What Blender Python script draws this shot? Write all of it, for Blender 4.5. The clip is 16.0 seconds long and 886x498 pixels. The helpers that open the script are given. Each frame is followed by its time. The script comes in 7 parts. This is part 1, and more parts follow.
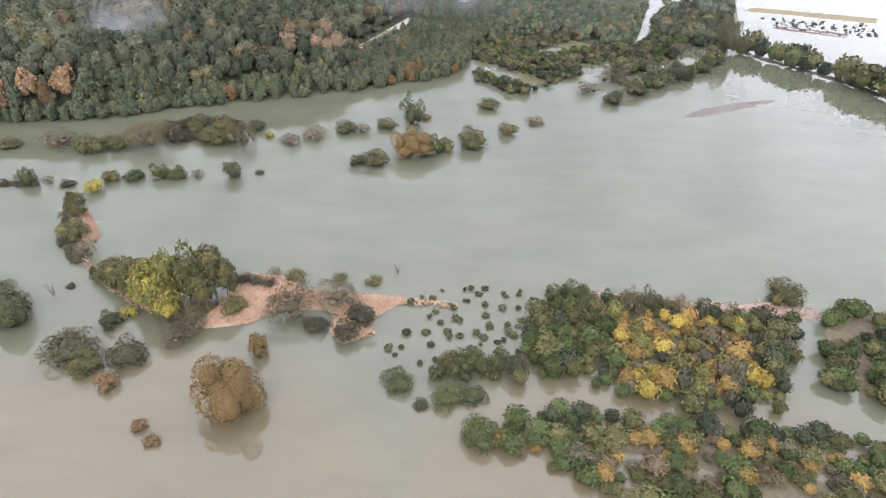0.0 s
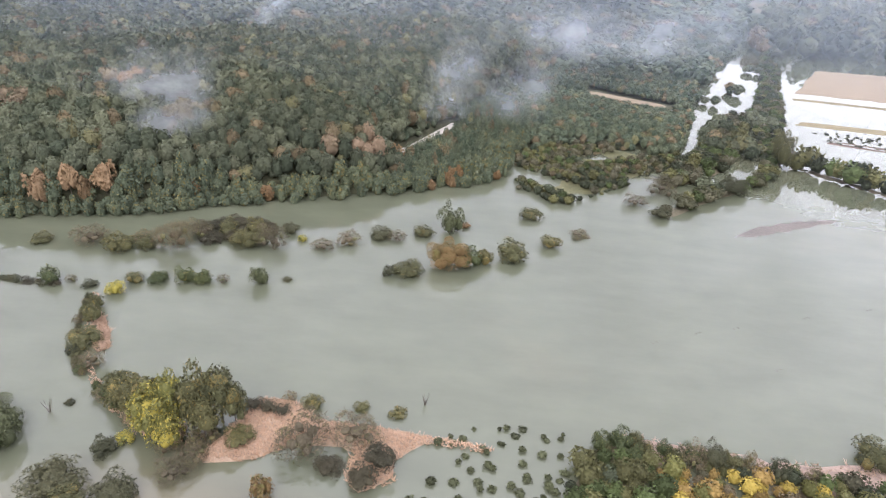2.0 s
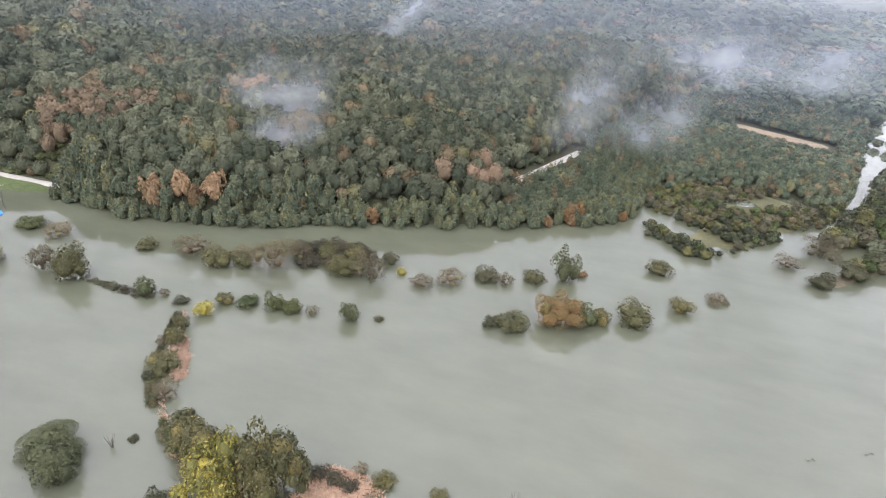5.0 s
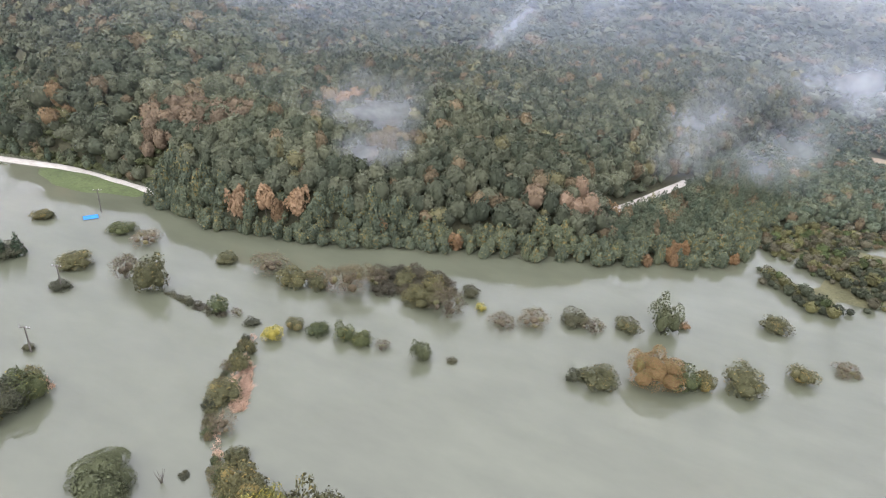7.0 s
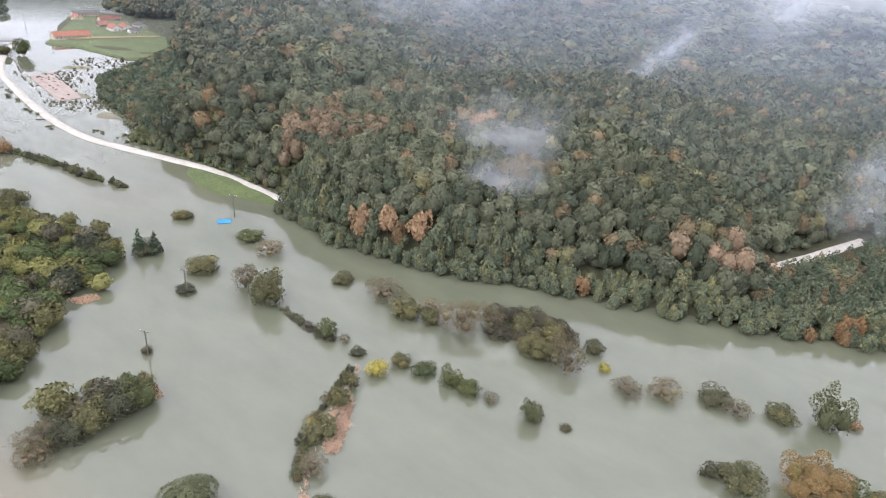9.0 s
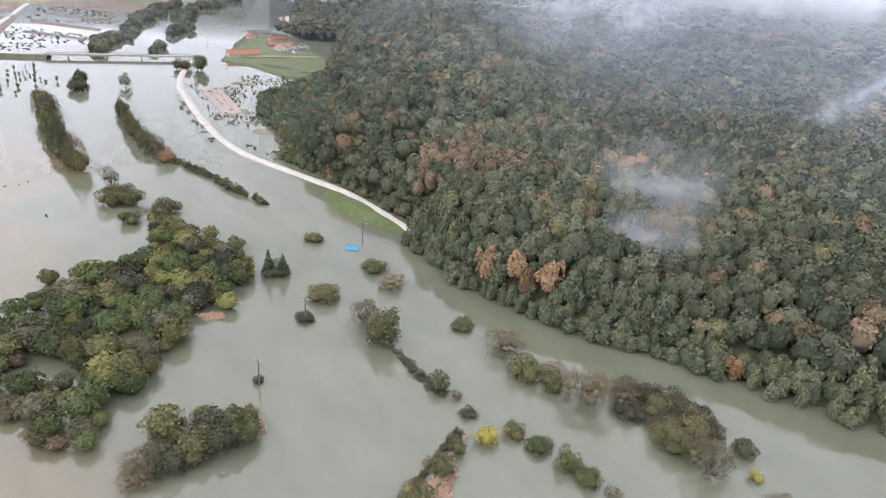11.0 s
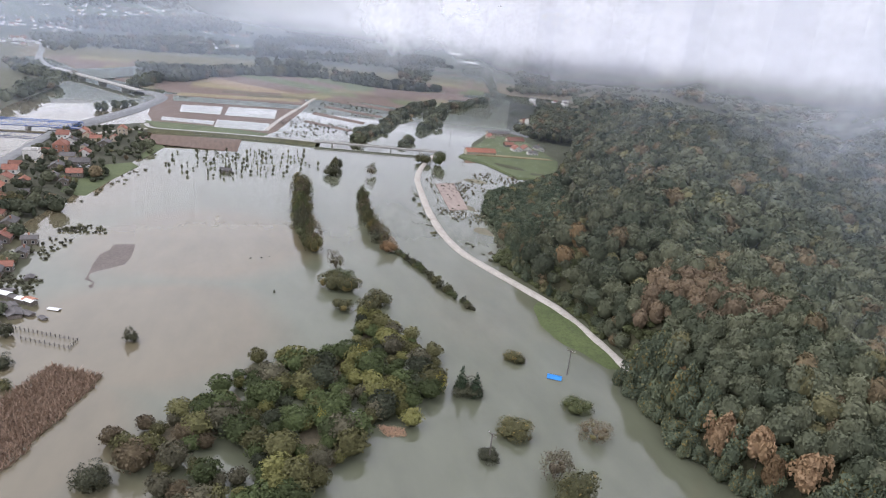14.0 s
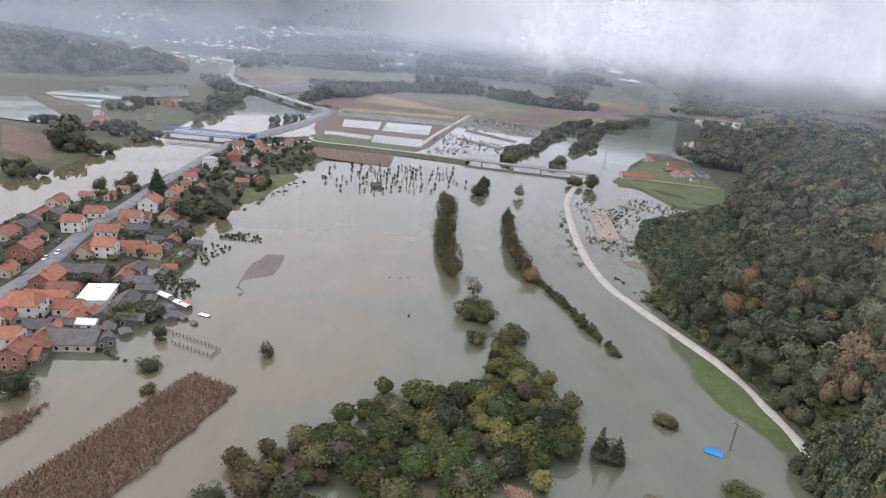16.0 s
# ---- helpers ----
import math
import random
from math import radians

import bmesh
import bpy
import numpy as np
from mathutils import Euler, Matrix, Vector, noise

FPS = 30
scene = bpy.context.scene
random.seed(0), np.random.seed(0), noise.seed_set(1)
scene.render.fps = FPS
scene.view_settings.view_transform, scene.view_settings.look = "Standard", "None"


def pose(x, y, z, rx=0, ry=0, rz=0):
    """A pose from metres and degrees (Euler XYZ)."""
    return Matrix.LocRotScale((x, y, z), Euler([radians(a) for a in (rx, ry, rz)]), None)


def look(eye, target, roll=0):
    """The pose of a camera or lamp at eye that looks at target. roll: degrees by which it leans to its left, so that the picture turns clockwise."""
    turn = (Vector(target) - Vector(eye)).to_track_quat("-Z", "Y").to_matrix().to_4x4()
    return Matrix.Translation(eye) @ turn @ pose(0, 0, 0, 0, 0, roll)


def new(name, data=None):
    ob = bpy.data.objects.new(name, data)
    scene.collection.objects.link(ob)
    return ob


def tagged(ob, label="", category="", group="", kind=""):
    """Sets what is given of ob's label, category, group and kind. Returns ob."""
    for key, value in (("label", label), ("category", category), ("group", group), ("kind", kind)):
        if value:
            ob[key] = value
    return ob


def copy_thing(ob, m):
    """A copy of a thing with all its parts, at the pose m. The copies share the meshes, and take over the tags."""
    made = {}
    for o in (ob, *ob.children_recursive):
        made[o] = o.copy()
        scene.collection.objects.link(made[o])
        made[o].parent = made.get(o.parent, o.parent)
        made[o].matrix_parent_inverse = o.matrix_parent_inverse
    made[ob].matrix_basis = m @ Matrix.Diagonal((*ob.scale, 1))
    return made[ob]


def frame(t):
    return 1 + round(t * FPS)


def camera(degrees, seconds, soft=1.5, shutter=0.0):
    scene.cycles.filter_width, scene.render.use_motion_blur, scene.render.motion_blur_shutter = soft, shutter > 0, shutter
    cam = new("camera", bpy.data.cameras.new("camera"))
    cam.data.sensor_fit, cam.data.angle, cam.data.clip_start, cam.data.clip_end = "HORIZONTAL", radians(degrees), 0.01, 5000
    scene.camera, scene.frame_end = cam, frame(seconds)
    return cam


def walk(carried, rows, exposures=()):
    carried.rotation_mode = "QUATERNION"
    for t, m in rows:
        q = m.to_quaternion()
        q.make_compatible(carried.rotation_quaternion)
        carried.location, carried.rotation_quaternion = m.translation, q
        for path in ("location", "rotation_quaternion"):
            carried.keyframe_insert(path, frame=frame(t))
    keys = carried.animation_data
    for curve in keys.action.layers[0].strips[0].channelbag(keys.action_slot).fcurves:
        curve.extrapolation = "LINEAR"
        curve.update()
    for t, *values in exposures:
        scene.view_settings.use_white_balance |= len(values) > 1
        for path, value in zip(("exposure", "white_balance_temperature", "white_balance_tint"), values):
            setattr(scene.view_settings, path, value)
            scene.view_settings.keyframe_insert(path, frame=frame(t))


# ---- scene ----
cam = camera(71.79, 16.0, 1.1)
PATH = [
    (0.0, pose(-4.65, 13.23, 101.80, 54.72, -3.06, -0.47)),
    (0.5, pose(-4.69, 17.38, 101.71, 57.22, -2.90, 0.49)),
    (1.0, pose(-4.76, 21.54, 101.62, 59.69, -2.78, 1.32)),
    (1.5, pose(-4.85, 25.69, 101.54, 62.12, -2.77, 2.18)),
    (2.0, pose(-4.98, 29.85, 101.47, 62.96, -3.63, 3.75)),
    (2.5, pose(-5.20, 34.01, 101.42, 62.99, -3.78, 5.42)),
    (3.0, pose(-5.58, 38.17, 101.41, 63.01, -3.81, 7.14)),
    (3.5, pose(-6.17, 42.31, 101.45, 63.03, -4.31, 9.34)),
    (6.0, pose(-10.24, 62.90, 101.85, 63.08, -4.06, 19.75)),
    (6.5, pose(-11.29, 66.90, 101.92, 63.14, -4.06, 22.02)),
    (7.0, pose(-12.62, 70.83, 101.95, 63.17, -4.28, 24.71)),
    (7.5, pose(-14.28, 74.65, 102.00, 63.26, -5.07, 28.45)),
    (8.0, pose(-16.28, 78.25, 102.09, 63.29, -4.45, 31.26)),
    (8.5, pose(-18.57, 81.61, 102.24, 63.35, -4.57, 34.35)),
    (9.0, pose(-21.13, 84.72, 102.41, 63.40, -4.69, 37.63)),
    (11.5, pose(-35.51, 98.69, 103.53, 65.28, -4.91, 54.44)),
    (12.0, pose(-38.62, 101.06, 103.65, 66.69, -4.98, 57.99)),
    (12.5, pose(-41.97, 103.11, 103.71, 68.16, -5.18, 61.65)),
    (13.0, pose(-45.58, 104.88, 103.76, 69.59, -5.22, 65.14)),
    (13.5, pose(-49.35, 106.44, 103.81, 70.96, -5.29, 68.67)),
    (14.0, pose(-53.26, 107.81, 103.88, 71.21, -5.45, 72.36)),
    (14.5, pose(-57.31, 109.00, 103.96, 71.27, -5.52, 76.11)),
    (15.0, pose(-61.42, 110.06, 104.06, 71.31, -5.57, 79.83)),
    (15.5, pose(-65.57, 111.05, 104.18, 71.34, -5.28, 83.23)),
    (16.0, pose(-69.70, 112.03, 104.31, 71.40, -5.10, 86.48)),
]
walk(cam, PATH, [(0, 0.73), (6, 0.76), (9, 0.79), (11.5, 0.56), (13, 0.26), (16, 0.01)])

M_PER_UNIT = 1.4  # the plan below is drawn in units of 1.4 m; the last line brings it to metres

# ---------------- light ----------------
world = bpy.data.worlds.new("overcast_sky")
scene.world = world
world.use_nodes = True
wn, wl = world.node_tree.nodes, world.node_tree.links
wn.clear()
SUN_UP, SUN_TURN = radians(48), radians(200)
sky = wn.new("ShaderNodeTexSky")
sky.sky_type = "NISHITA"
sky.sun_disc = False
sky.sun_elevation, sky.sun_rotation = SUN_UP, SUN_TURN
sky.dust_density, sky.air_density = 6.0, 1.0
cloud = wn.new("ShaderNodeMix")
cloud.data_type = "RGBA"
cloud.inputs[0].default_value = 0.86
grey = wn.new("ShaderNodeHueSaturation")
grey.inputs["Saturation"].default_value = 0.35
wl.new(sky.outputs[0], grey.inputs["Color"])
wl.new(grey.outputs[0], cloud.inputs[6])
cloud.inputs[7].default_value = (7.45, 7.45, 8.5, 1)
bg = wn.new("ShaderNodeBackground")
bg.inputs["Strength"].default_value = 0.2
wl.new(cloud.outputs[2], bg.inputs["Color"])
wo = wn.new("ShaderNodeOutputWorld")
wl.new(bg.outputs[0], wo.inputs["Surface"])

sun = new("sun", bpy.data.lights.new("sun", "SUN"))
sun.data.energy, sun.data.angle, sun.data.color = 0.8, radians(25), (1.0, 0.97, 0.92)
sun.matrix_world = look((0, 0, 300), (0 - math.sin(SUN_TURN) * 100, 0 - math.cos(SUN_TURN) * 100, 300 - 100 * math.tan(SUN_UP)))


# ---------------- materials ----------------
def nodes_of(name):
    m = bpy.data.materials.new(name)
    m.use_nodes = True
    n = m.node_tree.nodes
    return m, n, m.node_tree.links, n["Principled BSDF"]


def rgb(c, k=1.0):
    return (c[0] * k, c[1] * k, c[2] * k, 1)


def noise_node(n, l, scale, detail=4, rough=0.6, stretch=(1, 1, 1), generated=False):
    tc = n.new("ShaderNodeTexCoord")
    mp = n.new("ShaderNodeMapping")
    mp.inputs["Scale"].default_value = stretch
    l.new(tc.outputs["Generated" if generated else "Object"], mp.inputs[0])
    t = n.new("ShaderNodeTexNoise")
    t.inputs["Scale"].default_value, t.inputs["Detail"].default_value, t.inputs["Roughness"].default_value = scale, detail, rough
    l.new(mp.outputs[0], t.inputs["Vector"])
    return t


def ramp_node(n, l, source, stops):
    r = n.new("ShaderNodeValToRGB")
    e = r.color_ramp.elements
    while len(e) < len(stops):
        e.new(0.5)
    for el, (p, c) in zip(e, stops):
        el.position, el.color = p, rgb(c)
    l.new(source, r.inputs[0])
    return r


def mix_node(n, l, fac, a, b, how="MIX"):
    m = n.new("ShaderNodeMix")
    m.data_type, m.blend_type = "RGBA", how
    for i, v in ((0, fac), (6, a), (7, b)):
        if isinstance(v, (int, float)):
            m.inputs[i].default_value = v
        elif isinstance(v, tuple):
            m.inputs[i].default_value = v if len(v) == 4 else (*v, 1)
        else:
            l.new(v, m.inputs[i])
    return m.outputs[2]


def surface(name, a, b, scale=2.0, rough=0.8, fine=None, bump=0.2, stretch=(1, 1, 1), metal=0.0, piece=0.0):
    """Two-colour worn surface: large stains, fine grain, relief; piece: how much each object differs."""
    m, n, l, p = nodes_of(name)
    big = noise_node(n, l, scale, 5, 0.65, stretch)
    small = noise_node(n, l, fine or scale * 9, 3, 0.7, stretch)
    c = ramp_node(n, l, big.outputs["Fac"], [(0.32, a), (0.68, b)]).outputs[0]
    g = ramp_node(n, l, small.outputs["Fac"], [(0.25, (0.7, 0.7, 0.7)), (0.75, (1.2, 1.2, 1.2))]).outputs[0]
    c = mix_node(n, l, 1.0, c, g, "MULTIPLY")
    if piece:
        oi = n.new("ShaderNodeObjectInfo")
        k = ramp_node(n, l, oi.outputs["Random"], [(0.0, (1 - piece,) * 3), (1.0, (1 + piece,) * 3)]).outputs[0]
        c = mix_node(n, l, 1.0, c, k, "MULTIPLY")
    l.new(c, p.inputs["Base Color"])
    p.inputs["Roughness"].default_value, p.inputs["Metallic"].default_value = rough, metal
    if bump:
        bn = n.new("ShaderNodeBump")
        bn.inputs["Strength"].default_value, bn.inputs["Distance"].default_value = bump, 0.05
        l.new(small.outputs["Fac"], bn.inputs["Height"])
        l.new(bn.outputs[0], p.inputs["Normal"])
    return m


def leaf_material(name, lo, hi, odd=None, share=0.0):
    """Foliage: every clump and every plant has its own tone; odd: the colour of a share of turned leaves."""
    m, n, l, p = nodes_of(name)
    ge = n.new("ShaderNodeNewGeometry")
    oi = n.new("ShaderNodeObjectInfo")
    lo, hi = [tuple(0.52 * (u + v) + w * 0.24 * (v - u) for u, v in zip(lo, hi)) for w in (-1, 1)]
    stops = [(0.0, lo), (1.0 - share if odd else 1.0, hi)]
    if odd:
        stops += [(min(0.999, 1.0 - share + 0.02), odd), (1.0, odd)]
    c = ramp_node(n, l, ge.outputs["Random Per Island"], stops).outputs[0]
    k = ramp_node(n, l, oi.outputs["Random"], [(0.0, (0.78, 0.8, 0.82)), (0.5, (1, 1, 1)), (1.0, (1.2, 1.12, 1.02))]).outputs[0]
    c = mix_node(n, l, 1.0, c, k, "MULTIPLY")
    l.new(c, p.inputs["Base Color"])
    p.inputs["Roughness"].default_value = 0.75
    p.inputs["Specular IOR Level"].default_value = 0.3
    return m


def forest_material():
    m, n, l, p = nodes_of("forest_leaves")
    at = n.new("ShaderNodeAttribute")
    at.attribute_name = "tint"
    ge = n.new("ShaderNodeNewGeometry")
    k = ramp_node(n, l, ge.outputs["Random Per Island"], [(0.0, (0.84, 0.84, 0.85)), (1.0, (1.17, 1.16, 1.13))]).outputs[0]
    c = mix_node(n, l, 1.0, at.outputs["Color"], k, "MULTIPLY")
    l.new(c, p.inputs["Base Color"])
    p.inputs["Roughness"].default_value = 0.75
    p.inputs["Specular IOR Level"].default_value = 0.2
    return m


M_LEAF = {
    "green": leaf_material("leaves_green", (0.026, 0.036, 0.016), (0.086, 0.102, 0.043), (0.17, 0.16, 0.055), 0.06),
    "olive": leaf_material("leaves_olive", (0.038, 0.04, 0.018), (0.118, 0.114, 0.051), (0.19, 0.15, 0.055), 0.08),
    "dark": leaf_material("leaves_dark", (0.03, 0.034, 0.022), (0.075, 0.075, 0.04)),
    "black": leaf_material("leaves_black", (0.026, 0.024, 0.016), (0.072, 0.064, 0.04)),
    "bare": leaf_material("twigs_bare", (0.042, 0.034, 0.023), (0.173, 0.141, 0.091), (0.14, 0.135, 0.06), 0.2),
    "yellow": leaf_material("leaves_yellow", (0.2, 0.18, 0.05), (0.46, 0.38, 0.07), (0.16, 0.17, 0.06), 0.25),
    "yellowgreen": leaf_material("leaves_yellow_green", (0.07, 0.076, 0.03), (0.19, 0.18, 0.05), (0.33, 0.28, 0.06), 0.25),
    "gold": leaf_material("leaves_gold", (0.16, 0.12, 0.05), (0.42, 0.28, 0.08), (0.6, 0.46, 0.06), 0.25),
    "oak": leaf_material("leaves_russet", (0.11, 0.07, 0.032), (0.27, 0.165, 0.068), (0.17, 0.145, 0.05), 0.25),
    "rust": leaf_material("leaves_rust", (0.1, 0.064, 0.036), (0.25, 0.16, 0.082)),
    "amber": leaf_material("leaves_amber", (0.2, 0.132, 0.076), (0.4, 0.265, 0.155)),
    "willow": leaf_material("leaves_grey_green", (0.030, 0.036, 0.019), (0.138, 0.148, 0.069)),
    "conifer": leaf_material("needles", (0.02, 0.035, 0.02), (0.055, 0.08, 0.04)),
    "reed": leaf_material("reed_blades", (0.28, 0.19, 0.14), (0.5, 0.36, 0.27)),
    "maize": leaf_material("maize_stalks", (0.13, 0.09, 0.065), (0.36, 0.26, 0.19)),
}
M_FOREST = forest_material()
M_BARK = surface("bark", (0.06, 0.05, 0.04), (0.16, 0.13, 0.1), 3, 0.95, 20, 0.5, (1, 1, 0.3))


def water_material():
    m, n, l, p = nodes_of("flood_water")
    tc = n.new("ShaderNodeTexCoord")
    big = noise_node(n, l, 0.012, 4, 0.55)
    mid = noise_node(n, l, 0.05, 5, 0.6, (1, 2.2, 1))
    green, brown = (0.104, 0.111, 0.077), (0.128, 0.109, 0.07)
    spots = None
    for (x, y), r in (((-40, 44), 42), ((-95, 40), 40), ((-190, 56), 34), ((-255, 64), 42), ((30, 40), 45), ((-150, 30), 30), ((-330, -60), 110), ((-500, -60), 120)):
        d = n.new("ShaderNodeVectorMath")
        d.operation = "DISTANCE"
        d.inputs[1].default_value = (x, y, 0)
        l.new(tc.outputs["Object"], d.inputs[0])
        k = n.new("ShaderNodeMapRange")
        k.interpolation_type = "SMOOTHSTEP"
        k.inputs["From Min"].default_value, k.inputs["From Max"].default_value = r * 1.25, r * 0.35
        l.new(d.outputs["Value"], k.inputs["Value"])
        if spots is None:
            spots = k.outputs[0]
        else:
            mx = n.new("ShaderNodeMath")
            mx.operation = "MAXIMUM"
            l.new(spots, mx.inputs[0]), l.new(k.outputs[0], mx.inputs[1])
            spots = mx.outputs[0]
    wob = n.new("ShaderNodeMath")
    wob.operation = "MULTIPLY_ADD"
    l.new(big.outputs["Fac"], wob.inputs[0])
    wob.inputs[1].default_value = 0.9
    l.new(spots, wob.inputs[2])
    fac = ramp_node(n, l, wob.outputs[0], [(0.5, (0, 0, 0)), (1.0, (1, 1, 1))]).outputs[0]
    c = mix_node(n, l, fac, green, brown)
    streak = ramp_node(n, l, mid.outputs["Fac"], [(0.3, (0.9, 0.9, 0.9)), (0.7, (1.1, 1.1, 1.1))]).outputs[0]
    c = mix_node(n, l, 1.0, c, streak, "MULTIPLY")
    l.new(c, p.inputs["Base Color"])
    p.inputs["Roughness"].default_value = 0.02
    p.inputs["IOR"].default_value = 1.66
    rip = noise_node(n, l, 0.9, 3, 0.55, (1, 1.6, 1))
    bn = n.new("ShaderNodeBump")
    bn.inputs["Strength"].default_value, bn.inputs["Distance"].default_value = 0.008, 0.05
    l.new(rip.outputs["Fac"], bn.inputs["Height"])
    l.new(bn.outputs[0], p.inputs["Normal"])
    return m


def ground_material():
    m, n, l, p = nodes_of("ground_soil")
    at = n.new("ShaderNodeAttribute")
    at.attribute_name = "soil"
    big = noise_node(n, l, 0.08, 6, 0.7)
    small = noise_node(n, l, 1.1, 5, 0.75)
    a = ramp_node(n, l, big.outputs["Fac"], [(0.3, (0.7, 0.72, 0.7)), (0.7, (1.25, 1.22, 1.2))]).outputs[0]
    b = ramp_node(n, l, small.outputs["Fac"], [(0.3, (0.65, 0.65, 0.65)), (0.7, (1.3, 1.3, 1.25))]).outputs[0]
    c = mix_node(n, l, 1.0, at.outputs["Color"], a, "MULTIPLY")
    c = mix_node(n, l, 1.0, c, b, "MULTIPLY")
    l.new(c, p.inputs["Base Color"])
    p.inputs["Roughness"].default_value = 0.95
    bn = n.new("ShaderNodeBump")
    bn.inputs["Strength"].default_value, bn.inputs["Distance"].default_value = 0.6, 0.3
    l.new(small.outputs["Fac"], bn.inputs["Height"])
    l.new(bn.outputs[0], p.inputs["Normal"])
    return m


# ---------------- plan ----------------
FOREST = [(-151, 170), (-146, 161), (-138, 163), (-120, 160), (-106, 163), (-88, 170), (-72, 177), (-54, 185), (-36, 192), (-20, 200), (3, 213),
          (10, 223), (13, 246), (33, 267), (54, 269), (69, 260), (83, 268), (89, 285), (106, 330), (120, 376), (155, 450), (215, 590), (420, 1100), (900, 2400), (900, 4800),
          (-4800, 4800), (-4800, 2100), (-1800, 1000), (-950, 600), (-720, 470), (-560, 400), (-491, 345), (-420, 300), (-385, 275), (-368, 258), (-325, 200), (-296, 186),
          (-255, 177), (-232, 173), (-217, 166.5), (-195, 171.5), (-175, 172.5)]
HILL = [(-151, 172), (-146, 164), (-138, 165), (-120, 163), (-106, 166), (-92, 173), (-80, 180), (-68, 188), (-55, 194), (-43, 197), (-33, 201), (-27, 210), (-28, 224), (-33, 236), (-30, 243),
        (-20, 268), (-12, 286), (6, 330), (50, 430), (130, 620), (300, 1100), (600, 2400), (600, 4800), (-4800, 4800), (-4800, 2100), (-1800, 1040), (-950, 640), (-720, 500), (-600, 400),
        (-517, 325), (-476, 303), (-418, 295), (-366, 266), (-321, 243), (-278, 225), (-252, 209), (-235, 188), (-218, 171), (-195, 174), (-175, 175)]
MARSH = [(12, 212), (19, 207), (25, 198), (33, 204), (45, 216), (69, 242), (83, 266), (69, 260), (54, 269), (33, 267), (13, 246)]
VILLAGE = [(-60, -75), (-275, -60), (-313, -48), (-333, -37), (-452, -29), (-487, -22), (-524, 22), (-471, 26), (-424, 34), (-397, 30), (-365, 24), (-302, 12), (-262, 6),
           (-225, 3), (-200, 0), (-165, -8), (-120, -15), (-60, -30)]
FARBANK = [(-200, -110), (-317, -88), (-355, -83), (-425, -83), (-472, -73), (-541, -79), (-731, -82), (-860, -132), (-1000, -200), (-4800, -900), (-4800, -4800), (-100, -4800), (-100, -130)]
PLAIN = [(-476, 30), (-530, 27), (-620, 18), (-690, 8), (-760, -30), (-900, -110), (-1100, -190), (-4800, -800), (-4800, 2000), (-1800, 960), (-950, 420), (-720, 300), (-600, 215), (-520, 170), (-466, 125), (-468, 80)]
EASTBANK = [(-431, 220), (-453, 234), (-500, 256), (-545, 285), (-560, 312), (-527, 326), (-618, 357), (-707, 414), (-860, 480), (-720, 490), (-560, 400), (-491, 347), (-420, 302), (-372, 268), (-366, 250), (-384, 236), (-410, 230)]
VERGE = [(-199, 168), (-192, 161), (-179, 157), (-166, 159), (-152, 164), (-150, 171), (-175, 173)]
WETMARGIN = [(-227, 179), (-217, 168), (-232, 161), (-262, 160), (-299, 164), (-332, 170), (-361, 176), (-385, 190), (-380, 225), (-368, 258), (-325, 200), (-296, 186), (-255, 180)]
BANK = [(-41, 86), (-39, 95), (-35, 101.5), (-29, 101.5), (-24, 98), (-14, 97.5), (-4, 96.5), (5, 95), (4, 93), (-7, 93.5), (-11, 90), (-10, 86), (-15, 82.5), (-18, 85), (-19, 91), (-27, 91), (-32, 87)]
CAUSEWAY = [(-82, 129), (-79, 129), (-75.5, 121), (-70, 110.5), (-64, 103), (-58, 98.5), (-50, 96), (-44, 96), (-43, 89), (-52, 90), (-60, 96), (-66, 101), (-71, 107), (-75, 115)]
EDGE_BANK = [(20, 101), (28, 101.5), (40, 100), (52, 99), (68, 99.5), (76, 97), (70, 93), (52, 95), (38, 96), (25, 98)]
THICKET_A = [(-8, 74), (-1, 79), (12, 81), (17, 92), (18, 97), (25, 100), (38, 97), (52, 96), (66, 94), (64, 87), (54, 71.5), (46, 70.5), (37, 71.5), (29, 74), (21, 76.5), (10, 75.5), (1, 76.5)]
THICKET_B = [(8, 66), (10, 70), (20, 71.5), (37, 69.5), (63, 68), (76, 66), (66, 50), (40, 48), (26, 54), (16, 60), (9, 63)]
THICKET_C = [(70, 93), (77, 98), (96, 99), (90, 75), (74, 72), (62, 77), (69, 89)]
ISLAND = [(-143, 54), (-149, 60), (-153, 70), (-170, 80), (-171, 102), (-190, 106), (-189, 112), (-170, 124), (-153, 120), (-139, 111), (-136, 101), (-129, 95), (-120, 87),
          (-118, 82), (-107, 83), (-100, 92), (-99, 99), (-103, 98), (-112, 90), (-108, 79), (-114, 69), (-130, 62)]
SPIT = [(52, 194), (62, 206), (75, 221), (90, 232), (101, 240), (112, 262), (126, 300), (135, 338), (154, 378), (197, 477), (229, 562), (252, 610), (212, 484), (170, 382), (152, 335), (138, 303), (124, 268), (109, 243), (93, 226), (76, 213), (62, 198)]
INNER_SPIT = [(60, 218), (74, 246), (91, 273), (107, 312), (114, 318), (129, 342), (133, 336), (122, 300), (107, 270), (93, 247), (80, 233)]
HEDGE_EAST = [(123, 258), (128, 262), (141, 247), (155, 230), (166, 212), (180, 190), (176, 186), (160, 207), (150, 226), (137, 243)]
MUD_EAST = [(70, 184), (84, 197), (100, 205), (124, 212), (112, 203), (96, 194), (82, 187)]
MUD_WEST = [(-208, 34), (-227, 32), (-246, 32.5), (-257, 36.3), (-256, 46.5), (-240, 47.8), (-227, 45), (-215, 41)]
MAIZE = [(-174, 38), (-167, 50), (-134, 38.5), (-96, 24), (-96, 3), (-135, 20)]
